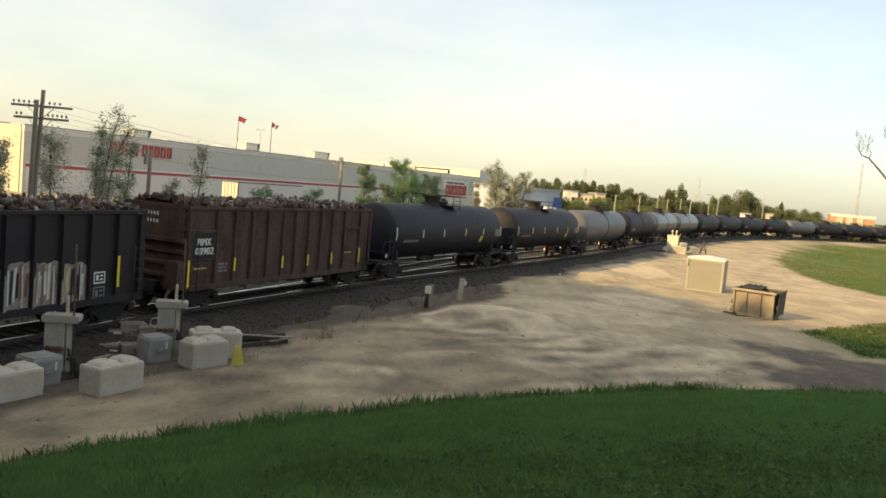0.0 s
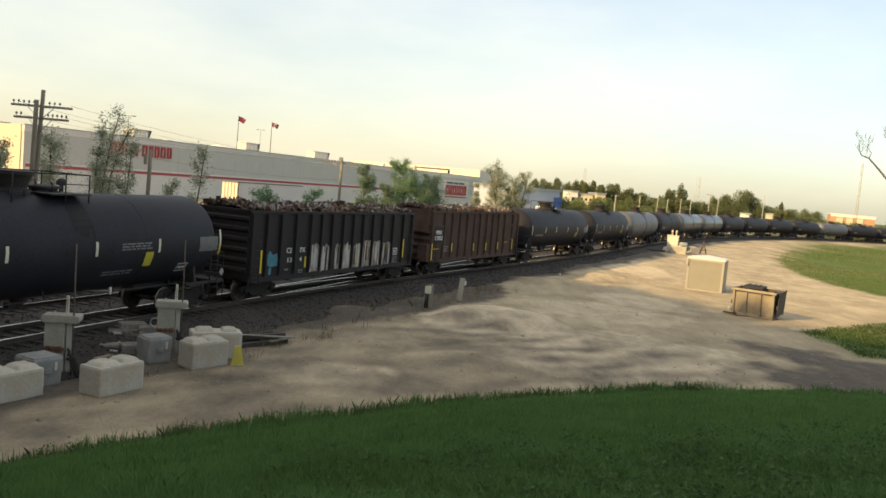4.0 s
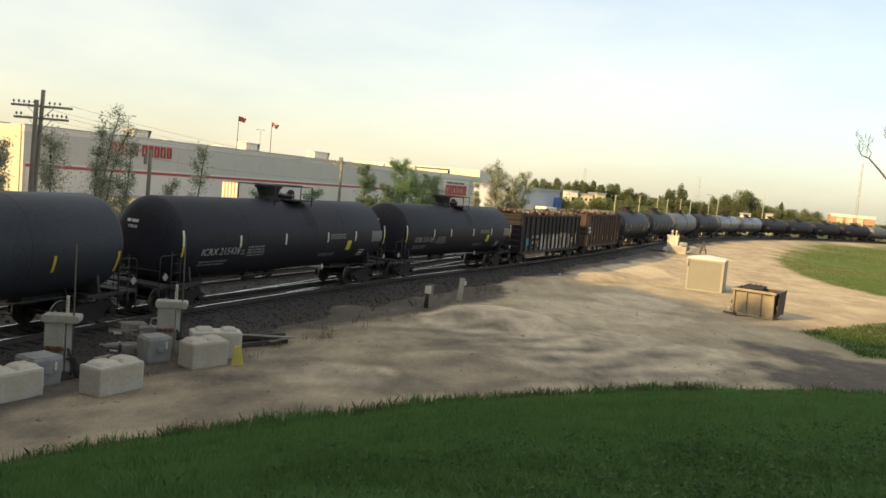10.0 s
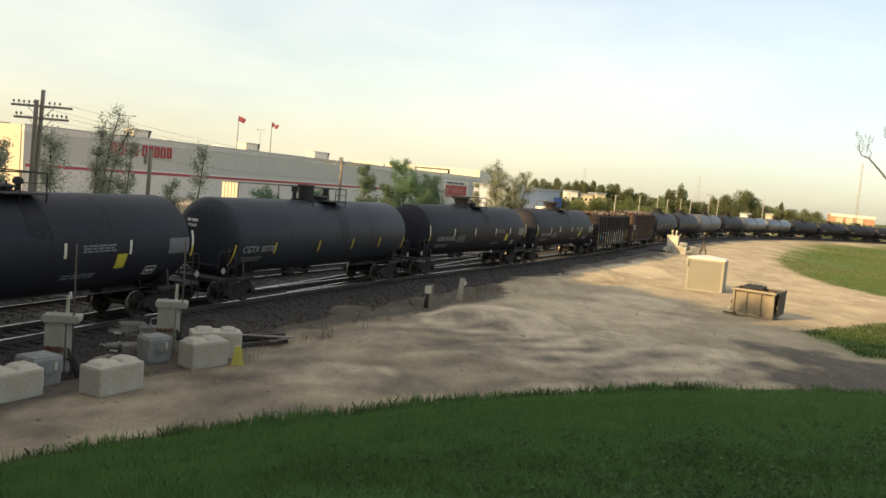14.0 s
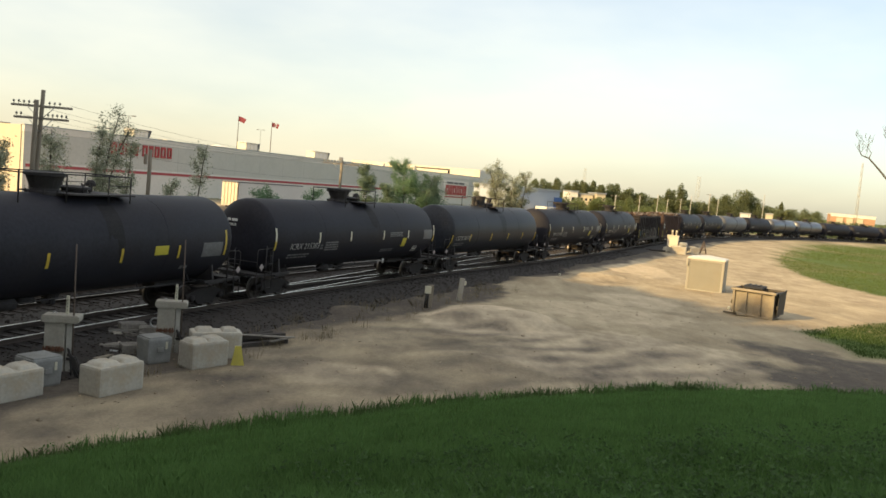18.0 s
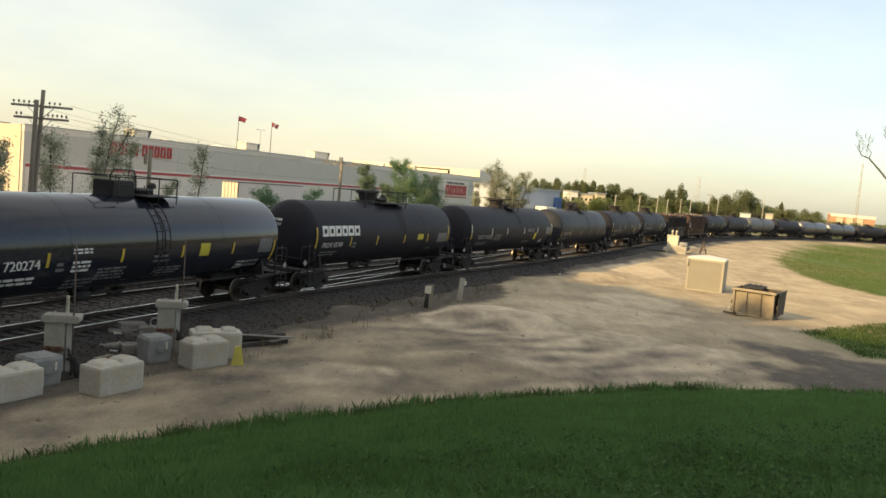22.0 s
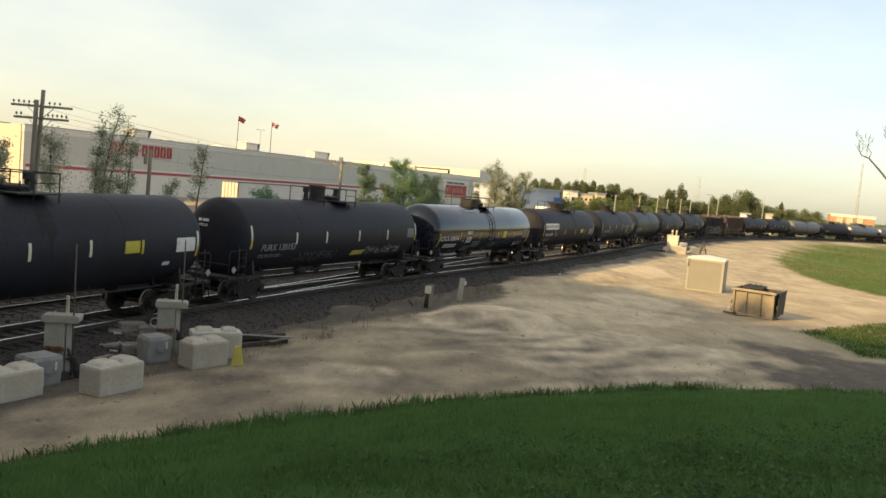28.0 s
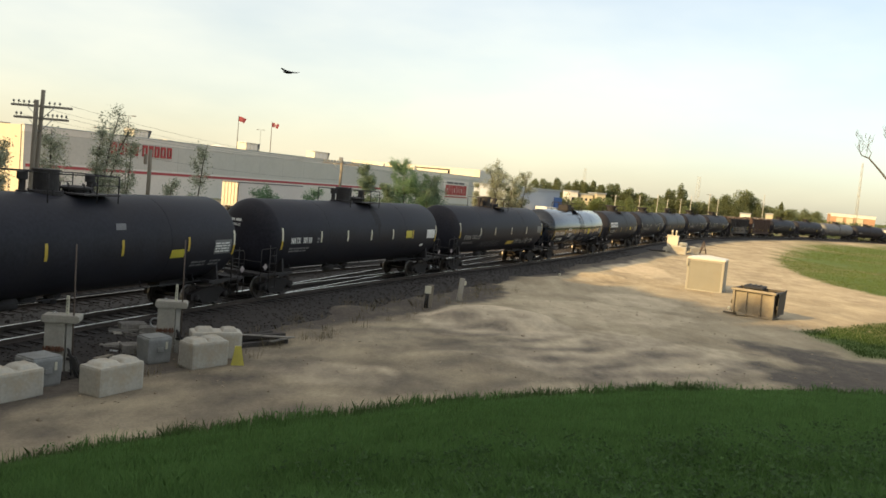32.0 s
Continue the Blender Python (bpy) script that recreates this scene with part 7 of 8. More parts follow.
    # lifting sleeves on both ends
    for x in (-0.16, w + 0.04):
        bm = bmesh.new()
        box(bm, x, x + 0.12, 0.25, 1.45, 0.62, 0.84, bevel=0.015)
        part("fork_sleeve", bm, M_BINDARK, e)
    bm = bmesh.new()
    prism(bm, [(0.12, 0.3), (d - 0.1, 0.3), (d + 0.10, h + 0.12), (0.2, h - 0.05)], w + 0.165, w + 0.20, turn)
    part("end_guard", bm, M_LID, e, "dark skewed end guard")
    for x in (0.25, w - 0.25):
        for y in (0.35, d - 0.3):
            bm = bmesh.new()
            lathe(bm, [(x - 0.04, 0.0), (x - 0.04, 0.08), (x + 0.04, 0.08), (x + 0.04, 0.0)], 12, "x", (0, y, 0.08))
            part("caster", bm, M_LID, e)
    bm = bmesh.new()
    box(bm, -0.22, -0.06, -0.05, 0.12, 0.26, 0.44, bevel=0.015)
    part("white_plate", bm, M_TAPEWHITE, e)
    bm = bmesh.new()
    tube(bm, (-0.45, 0.0, 0.10), (0.3, -0.05, 0.09), 0.05, 8)
    part("tow_bar", bm, M_BINDARK, e)


dumpster()


# cream pump unit and blocks near the curve
def pump_unit():
    z = ground_at(29, 102.6)
    e = thing("pump_unit", pose(28.1, 102.9, z, 0, 0, -20), "cream track-side unit with two short stacks", "equipment")
    bm = bmesh.new()
    box(bm, 0.0, 1.35, 0, 1.1, 0.1, 2.1, bevel=0.08)
    part("cabinet", bm, M_CREAM, e)
    bm = bmesh.new()
    box(bm, -0.06, 1.41, -0.06, 1.16, 2.06, 2.16, bevel=0.03)
    part("cover", bm, M_CREAM, e)
    for x in (0.52, 1.02):
        bm = bmesh.new()
        lathe(bm, [(2.12, 0.0), (2.12, 0.12), (2.6, 0.10), (2.62, 0.15), (2.78, 0.13), (2.80, 0.0)], 12, "z", (x, 0.5, 0))
        part("stack", bm, M_CREAM, e)
    bm = bmesh.new()
    box(bm, -0.35, 0.12, -0.25, 0.9, 0, 0.62, bevel=0.06)
    part("side_box", bm, M_CREAM, e)
    bm = bmesh.new()
    lathe(bm, [(1.45, 0.0), (1.5, 0.36), (2.4, 0.36), (2.5, 0.2), (2.52, 0.0)], 16, "x", (0, 0.5, 1.05))
    part("motor", bm, M_BINGREY, e, "blue-grey motor casing")
    for x, y, turn, w in ((29.35, 101.7, -22, 1.85), (31.6, 103.4, 25, 1.5)):
        concrete_block(x, y, turn, w, 0.9, 0.95, ((0.0, 0.3),), int(x), "pale concrete block beside the cream unit")
    r = thing("scrap_frame", pose(33.4, 106.2, ground_at(33.4, 106.2), 0, 0, 20), "dark upright steel frame beside concrete blocks", "frame")
    bm = bmesh.new()
    for a, b_ in (((0, 0, 0), (0.5, 0, 1.7)), ((1.0, 0, 0), (0.5, 0, 1.7)), ((0.2, 0.3, 0), (0.9, 0.2, 1.4)), ((0, 0, 0.5), (1.0, 0, 0.5))):
        tube(bm, a, b_, 0.07, 6)
    part("bars", bm, M_ROD, r)
    for i in range(3):
        bm = rough_block(2.4, 0.22, 0.16, 70 + i, 0.02)
        solid("old_tie", bm, M_TIE, "old dark timber tie lying by the ballast", "timber tie", "old ties by the track",
              at=pose(26.4 + 0.3 * i, 101.5 + 0.5 * i, ground_at(26.5, 101.7) - 0.01, 0, 0, 15 * i))


pump_unit()


# loose stones and clods on the dirt
def stones(name, n, area, size, seed, mat, label):
    rnd = random.Random(seed)
    verts, faces = [], []
    base = bmesh.new()
    bmesh.ops.create_icosphere(base, subdivisions=1, radius=1)
    bv = [v.co.copy() for v in base.verts]
    bf = [[v.index for v in f.verts] for f in base.faces]
    base.free()
    for i in range(n):
        p = area(rnd)
        if p is None:
            continue
        x, y, z = p
        s = size(rnd)
        k = len(verts)
        for v in bv:
            verts.append((x + v.x * s * rnd.uniform(0.7, 1.3), y + v.y * s * rnd.uniform(0.7, 1.3), z + (v.z * 0.6 + 0.2) * s * rnd.uniform(0.7, 1.2)))
        faces += [[k + j for j in f] for f in bf]
    tagged(new(name, arrays_mesh(name, verts, faces, [mat])), label, "stones", kind="stuff")


def ballast_spot(rnd):
    s, o = rnd.uniform(-8, 75), rnd.uniform(-4.8, 4.0)
    if min(abs(abs(o) - 0.753), abs(abs(o - SECOND) - 0.753), abs(abs(o - branch(s)) - 0.753)) < 0.09:
        return None
    x, y, _ = track(s, o)
    z = float(np.interp(o, [-4.8, -4.15, -2.1, 0, 2.0, 4.2], [-0.19, -0.19, -0.215, -0.19, -0.2, -0.5]))
    return x, y, z


def dirt_spot(rnd):
    y = rnd.uniform(16, 70)
    x = rnd.uniform(-0.5, 0.6) * y
    side, _ = track_near(x, y)
    if side < 4.3 or bank(x, y) > 0:
        return None
    return x, y, ground_z(x, y)


M_STONE = material("ballast_piece", (0.036, 0.029, 0.025), 0.9, vary=0.4, scale=6, fine=40, bump=0.2, island_tone=0.3)
M_CLOD = material("dirt_clod", (0.27, 0.215, 0.15), 0.95, vary=0.3, scale=6, fine=40, bump=0.2, island_tone=0.4)
stones("ballast_stones", 15000, ballast_spot, lambda r: r.uniform(0.025, 0.06), 3, M_STONE, "loose dark crushed stones of the ballast")
stones("dirt_clods", 1100, dirt_spot, lambda r: r.uniform(0.015, 0.05) if r.random() < 0.985 else r.uniform(0.05, 0.10), 4, M_CLOD, "scattered clods and stones on the dirt")

# ties
def ties():
    bm = bmesh.new()
    box(bm, -0.115, 0.115, -1.3, 1.3, -0.34, -0.155, bevel=0.015)
    me = mesh_of("tie", bm, M_TIE)
    rnd = random.Random(9)
    bed = bpy.data.objects["ballast_bed"]
    s = -12.0
    while s < 150:
        ob = new("tie", me)
        ob.parent = bed
        ob.matrix_basis = on_track(s, rnd.uniform(-0.04, 0.04), rnd.uniform(-0.008, 0.0), rnd.uniform(-0.6, 0.6))
        s += 0.54
    q = -6.0
    while q < 75:
        if not 11 < q < 30:
            ob = new("tie", me)
            ob.parent = bed
            ob.matrix_basis = on_track(q, SECOND + rnd.uniform(-0.05, 0.05), rnd.uniform(-0.012, -0.004), rnd.uniform(-1.0, 1.0))
        q += 0.56
    bm = bmesh.new()
    while s < 420:
        box(bm, -0.115, 0.115, -1.3, 1.3, -0.34, -0.155, on_track(s))
        s += 0.54
    ob = part("far_ties", bm, M_TIE, bed)
    tagged(ob, kind="stuff")


ties()


# ---- trees ----
def leaf_arrays(points, size, rng, flat=0.5):
    """Small leaf blades (two triangles, folded) at the points."""
    n = len(points)
    p = np.asarray(points)
    a = rng.uniform(0, 2 * np.pi, n)
    t = rng.normal(0, flat, n)
    u = np.stack([np.cos(a) * np.cos(t), np.sin(a) * np.cos(t), np.sin(t)], 1)
    b = rng.normal(0, 1, (n, 3))
    w = np.cross(u, b)
    w /= np.linalg.norm(w, axis=1)[:, None] + 1e-9
    s = (size * rng.uniform(0.6, 1.4, n))[:, None]
    v = np.empty((n, 4, 3))
    v[:, 0], v[:, 2] = p - u * s * 0.5, p + u * s * 0.5
    v[:, 1], v[:, 3] = p + w * s * 0.36, p - w * s * 0.36
    f = np.arange(n * 4).reshape(n, 4)
    return v.reshape(-1, 3), f


def numpy_mesh(name, v, f, mat):
    me = bpy.data.meshes.new(name)
    n, k = len(f), f.shape[1]
    me.vertices.add(len(v))
    me.vertices.foreach_set("co", np.asarray(v, dtype=np.float32).ravel())
    me.loops.add(n * k)
    me.loops.foreach_set("vertex_index", f.ravel().astype(np.int32))
    me.polygons.add(n)
    me.polygons.foreach_set("loop_start", np.arange(0, n * k, k, dtype=np.int32))
    me.update(calc_edges=True)
    me.materials.append(mat)
    return me


def tree(x, y, h, spread, seed, label, leaves=1500, leaf=0.125, stems=1, bare=0.08, mat=None, narrow=True, group="", z=None):
    rnd, rng = random.Random(seed), np.random.default_rng(seed)
    e = thing("tree", pose(x, y, GROUND if z is None else z), label, "tree", group)
    bm = bmesh.new()
    tips = []

    def limb(a, d, length, r, depth):
        """A bent limb with smaller ones on it."""
        n = 5
        p, dirn = Vector(a), Vector(d).normalized()
        path, rad = [p.copy()], [r]
        step = length / n
        for i in range(n):
            dirn = (dirn + Vector((rnd.uniform(-0.16, 0.16), rnd.uniform(-0.16, 0.16), 0.06 + rnd.uniform(-0.05, 0.08)))).normalized()
            q = p + dirn * step
            r2 = max(0.008, r * (1 - 0.75 * (i + 1) / n))
            path.append(q)
            rad.append(r2)
            frac = (i + 1) / n
            if depth == 0 and q.z > h * bare:
                for _ in range(3 if narrow else 4):
                    an = rnd.uniform(0, 6.283)
                    up = rnd.uniform(0.5, 1.1) if narrow else rnd.uniform(0.15, 0.8)
                    ln = spread * rnd.uniform(0.45, 1.0) * (1.05 - 0.72 * (q.z / h) if narrow else 1.15 - 0.5 * abs(q.z / h - 0.45))
                    limb(p.lerp(q, rnd.random()), (math.cos(an), math.sin(an), up), ln, r2 * 0.5, 1)
            elif depth == 1:
                tips.append((p.lerp(q, 0.5), 0.5 + 0.5 * frac))
                tips.append((q, 0.6 + 0.4 * frac))
                if i in (1, 3):
                    an = rnd.uniform(0, 6.283)
                    limb(q, dirn + Vector((math.cos(an), math.sin(an), 0.2)), length * 0.45, r2 * 0.6, 2)
            elif depth == 2:
                tips.append((q, 1.0))
            p = q
        sweep(bm, path, rad, 6 if depth == 0 else 4, caps=False)
        tips.append((p, 1.0))

    for k in range(stems):
        a = k * 6.283 / stems + seed
        off = 0.0 if stems == 1 else 0.35
        limb((off * math.cos(a), off * math.sin(a), -0.1), (0.10 * math.cos(a) * (stems > 1), 0.10 * math.sin(a) * (stems > 1), 1), h * (1.0 if k == 0 else rnd.uniform(0.75, 0.95)), 0.035 * h ** 0.7 * 0.6, 0)
    part("trunk", bm, M_BARK, e)
    tp = np.array([t[0][:] for t in tips])
    # sprays of leaves between the limbs, wider towards the foot
    k = int(40 + 26 * spread * h / 4)
    u = rng.uniform(bare + 0.04, 0.93, k)
    wide = spread * (1.0 - 0.82 * u if narrow else 1.05 - 0.9 * np.abs(u - 0.5)) * rng.uniform(0.25, 0.85, k)
    turn = rng.uniform(0, 6.283, k)
    tp = np.concatenate([tp, np.stack([wide * np.cos(turn), wide * np.sin(turn), u * h], 1)])
    keep = tp[:, 2] > h * bare
    tp = tp[keep]
    leaves = int(leaves * 5.0)
    pick = rng.integers(0, len(tp), leaves)
    pts = tp[pick] + rng.normal(0, 0.10 + spread * 0.05, (leaves, 3))
    v, f = leaf_arrays(pts, leaf * 0.86, rng)
    part("crown", numpy_mesh("crown", v, f, mat or M_LEAF), None, e)
    return e


LINE_TREES = "young trees along the line"
POPLAR = "young poplar with thin grey-green leaves behind the train"
tree(-25.3, 45.8, 6.1, 1.5, 1, POPLAR, 1300, group=LINE_TREES)
tree(-23.1, 47.8, 7.3, 2.5, 3, POPLAR, 1300, stems=1, group=LINE_TREES)
tree(-21.9, 51.5, 7.4, 1.3, 4, POPLAR, 1000, stems=1, group=LINE_TREES)
tree(-22.2, 52.0, 9.1, 2.0, 5, POPLAR, 1250, stems=2, group=LINE_TREES)
tree(-21.2, 52.4, 6.9, 1.4, 6, POPLAR, 950, group=LINE_TREES)
tree(-20.2, 60.0, 4.5, 0.8, 7, "low leafy bush beyond the track", 900, narrow=False, bare=0.1, group=LINE_TREES)
tree(-17.85, 58.5, 7.6, 0.95, 8, "sparse young poplar with a thin crown", 420, stems=1, bare=0.45, narrow=False, group=LINE_TREES)
tree(-15.6, 68.0, 4.3, 1.0, 9, "low leafy bush beyond the track", 1000, narrow=False, bare=0.1, group=LINE_TREES, mat=M_LEAFFRESH)
tree(-14.6, 68.3, 4.2, 1.0, 10, "low leafy bush beyond the track", 1000, narrow=False, bare=0.1, group=LINE_TREES, mat=M_LEAFFRESH)
tree(-12.1, 72.0, 4.5, 0.9, 11, "low leafy bush beyond the track", 1000, narrow=False, bare=0.1, group=LINE_TREES, mat=M_LEAFFRESH)
tree(-7.95, 79.0, 6.9, 1.25, 12, POPLAR, 2100, 0.15, mat=M_LEAFSAGE, group=LINE_TREES, narrow=False, bare=0.2)
tree(-5.95, 86.0, 5.6, 1.2, 13, POPLAR, 1700, 0.15, mat=M_LEAFSAGE, group=LINE_TREES, narrow=False, bare=0.15)
tree(-4.4, 87.0, 7.9, 2.3, 14, "leafy green young tree beyond the track", 3400, 0.15, narrow=False, group=LINE_TREES, mat=M_LEAFFRESH)
tree(-1.9, 88.0, 6.9, 1.3, 15, POPLAR, 2100, 0.15, stems=2, mat=M_LEAFSAGE, group=LINE_TREES, narrow=False, bare=0.15)
tree(-0.9, 88.6, 5.8, 1.2, 16, POPLAR, 1500, 0.15, mat=M_LEAFSAGE, group=LINE_TREES, narrow=False, bare=0.15)
tree(-3.0, 87.4, 5.8, 2.4, 21, "low leafy bush beyond the track", 2400, 0.14, narrow=False, bare=0.1, group=LINE_TREES, mat=M_LEAFFRESH)
tree(3.75, 104.0, 6.4, 1.1, 17, POPLAR, 1100, 0.16, group=LINE_TREES)
tree(6.9, 112.5, 9.2, 1.8, 18, "taller sparse tree with a spreading crown", 2300, 0.16, stems=3, bare=0.2, group=LINE_TREES, narrow=False)
tree(9.5, 113.0, 8.5, 1.5, 19, "taller sparse tree with a spreading crown", 1900, 0.16, stems=2, bare=0.2, group=LINE_TREES, narrow=False)
tree(8.0, 115.0, 5.4, 2.6, 20, "leafy olive scrub under the taller trees", 1900, 0.2, narrow=False, group=LINE_TREES, mat=M_LEAFHAZY)


M_BARKDARK = material("bark_dark", (0.12, 0.108, 0.095), 0.9, vary=0.35, scale=4, fine=25, bump=0.3)


# bare-limbed tree at the field's edge
def bare_tree():
    rnd = random.Random(44)
    e = thing("bare_tree", pose(21.45, 35.6, ground_z(21.45, 35.6)), "bare grey tree with crooked thin limbs", "tree")
    bm = bmesh.new()

    def twigs(p, d, length, r, depth):
        """A crooked twig that forks on its way."""
        p, d = Vector(p), Vector(d).normalized()
        path, rad = [p.copy()], [r]
        for i in range(4):
            d = (d + Vector((rnd.uniform(-0.25, 0.25), rnd.uniform(-0.25, 0.25), rnd.uniform(0.0, 0.2)))).normalized()
            p = p + d * length / 4
            path.append(p.copy())
            rad.append(max(0.004, r * (1 - 0.2 * (i + 1))))
            if depth and i in (1, 2):
                twigs(p, d + Vector((rnd.uniform(-0.9, 0.9), rnd.uniform(-0.6, 0.6), rnd.uniform(0.0, 0.7))), length * rnd.uniform(0.4, 0.6), rad[-1] * 0.7, depth - 1)
        sweep(bm, path, rad, 5, caps=False)

    def bough(path, r0, r1, shoots):
        """A main limb bent through a few knees, with side shoots on its outer half."""
        n = len(path)
        sweep(bm, path, [r0 + (r1 - r0) * i / (n - 1) for i in range(n)], 7, caps=False)
        for k in range(shoots):
            i = rnd.randrange(n // 2, n - 1)
            p = Vector(path[i]).lerp(Vector(path[i + 1]), rnd.random())
            twigs(p, (rnd.uniform(-1.0, 0.8), rnd.uniform(-0.5, 0.5), rnd.uniform(0.3, 0.9)), rnd.uniform(0.25, 0.55), r1 * 0.6, 2)

    bough([(0, 0, -0.1), (0.06, 0, 2.0), (-0.05, 0.05, 4.0), (0, 0, 5.6), (0.15, 0, 7.4), (0.1, 0.1, 9.0)], 0.20, 0.06, 6)
    bough([(0, 0, 5.5), (-1.3, -0.1, 6.55), (-2.41, -0.1, 7.73), (-3.01, 0, 8.36), (-3.43, 0, 8.74), (-3.75, 0.05, 8.85), (-3.92, 0, 9.1), (-3.9, 0, 9.4)], 0.06, 0.008, 11)
    bough([(-3.43, 0, 8.74), (-3.36, 0, 8.98), (-3.5, 0.1, 9.2), (-3.45, 0.1, 9.4)], 0.018, 0.007, 7)
    bough([(0.05, 0, 6.5), (-1.5, 0.2, 8.7), (-2.6, 0.2, 9.6), (-2.85, 0.2, 9.85)], 0.045, 0.009, 7)
    bough([(0, 0, 5.0), (1.2, 0.5, 6.6), (2.0, 1.0, 8.4), (2.3, 1.2, 9.6)], 0.08, 0.02, 7)
    part("trunk", bm, M_BARKDARK, e)


bare_tree()


# ---- woods and bushes in the distance ----
def woods(name, spots, seed, leaf, per, mat, label):
    rng = np.random.default_rng(seed)
    vs, fs, k = [], [], 0
    for x, y, h, w in spots:
        n = int(per * (h / 9.0) ** 1.5)
        nb = 9
        cz = h * rng.uniform(0.25, 0.92, nb)
        cr = w * (0.30 + 0.22 * rng.random(nb)) * (1.1 - 0.55 * cz / h)
        cx, cy = x + rng.normal(0, 0.30 * w, nb) * (1.15 - cz / h), y + rng.normal(0, 0.30 * w, nb) * (1.15 - cz / h)
        b = rng.integers(0, nb, n)
        d = rng.normal(0, 1, (n, 3))
        d /= np.linalg.norm(d, axis=1)[:, None]
        r = cr[b] * rng.uniform(0.55, 1.12, n)
        tall = np.maximum(1.0, 0.17 * h / cr)
        cz = np.minimum(cz, h - 0.9 * cr * tall)
        pts = np.stack([cx[b] + d[:, 0] * r, cy[b] + d[:, 1] * r, GROUND + np.clip(cz[b] + d[:, 2] * r * tall[b], 0.1, None)], 1)
        v, f = leaf_arrays(pts, leaf * rng.uniform(0.8, 1.2), rng)
        vs.append(v)
        fs.append(f + k)
        k += len(v)
    tagged(new(name, numpy_mesh(name, np.concatenate(vs), np.concatenate(fs), mat)), label, "woods", kind="stuff")


def wood_spots():
    """Crowns on the skyline and lower bushes in front of them: place, height, width."""
    rnd = random.Random(61)
    far, near = [], []
    for x, h, w in ((30, 11.0, 3.0), (34, 11.2, 2.4), (37.8, 10.6, 2.2), (40.3, 11.2, 2.0), (43, 11.2, 2.2), (46, 11.3, 2.4), (50.7, 10.9, 4.4), (53.8, 11.0, 4.4), (57, 9.9, 4.0), (61.2, 8.7, 3.4), (66.6, 9.0, 3.6),
                    (70.9, 11.0, 3.0), (72.6, 12.8, 2.4), (74.9, 10.8, 3.4), (80, 9.0, 4.0), (84.6, 9.6, 3.6), (87.4, 10.6, 5.4), (90, 11.8, 6.4), (93, 12.3, 6.6), (96.4, 11.5, 6.0), (99.6, 9.6, 4.8), (105.3, 9.5, 2.0),
                    (110, 7.6, 4.0), (114.4, 8.3, 4.4), (121.7, 5.2, 4.6), (130.7, 5.0, 5), (139, 5.4, 5), (148, 6.4, 5)):
        far.append((x + rnd.uniform(-0.2, 0.2), 260 + rnd.uniform(-4, 4), h, w * 1.15))
        far.append((x + rnd.uniform(-2, 2), 264 + rnd.uniform(0, 6), h * rnd.uniform(0.74, 0.88), w * 1.4))
    for i in range(110):
        x = 24 + 130 * (i + rnd.random()) / 110
        far.append((x, rnd.uniform(252, 275), rnd.uniform(6.4, 7.6) + float(np.interp(x, [40, 48, 60, 72, 112, 118], [3.0, 2.6, 1.6, 0.8, 0.0, -2.2])), rnd.uniform(3.5, 5.0)))
    for i in range(120):
        x = 20 + 62 * (i + rnd.random()) / 120
        top = 6.0 + 1.2 * noise.noise((x * 0.22, 3.0, 1.0))
        near.append((x, rnd.uniform(168, 190), top * rnd.uniform(0.75, 1.08), rnd.uniform(2.4, 3.8)))
    for i in range(60):
        near.append((rnd.uniform(20, 70), rnd.uniform(160, 172), rnd.uniform(2.0, 3.4), rnd.uniform(2.6, 4.0)))
    for i in range(26):
        near.append((rnd.uniform(28, 46), rnd.uniform(196, 206), rnd.uniform(4.0, 5.9), rnd.uniform(2.6, 3.6)))
    for i in range(90):
        d = rnd.uniform(330, 460)
        far.append((d * rnd.uniform(0.28, 0.455) if i % 3 else d * rnd.uniform(0.55, 0.64), d, rnd.uniform(6.5, 9.5), rnd.uniform(6, 10)))
    return far, [q for q in near if track_near(q[0], q[1])[0] < -13]


# bush colour raised to carry haze as well
M_BUSH = leafy(material("bush_leaf_hazed", (0.19, 0.225, 0.095), 0.8, spec=0.15, vary=0.25, scale=0.6, fine=6, bump=0, island_tone=0.25), 0.55)
FAR_SPOTS, NEAR_SPOTS = wood_spots()
woods("far_woods", FAR_SPOTS, 5, 0.36, 2300, M_LEAFHAZY, "dark green woods on the skyline")
woods("line_bushes", NEAR_SPOTS, 6, 0.22, 3600, M_BUSH, "yellow-green bushes beyond the curve")
# low scrub along the far foot of the ballast
M_SCRUB = material("scrub_leaf", (0.034, 0.034, 0.021), 0.85, spec=0.1, vary=0.3, scale=1.0, fine=6, bump=0, island_tone=0.35)
SCRUB = []
for i in range(420):
    s = random.uniform(-6, 170)
    x_, y_, _ = track(s, random.uniform(-13, -8.6))
    SCRUB.append((x_, y_, random.uniform(0.5, 1.3), random.uniform(0.9, 1.8)))
woods("track_scrub", SCRUB, 7, 0.16, 5000, M_SCRUB, "low dark weeds on the far side of the track")


SHADE = 41.0          # how far ahead of the camera, down-sun, the shade of the added blocker behind it reaches


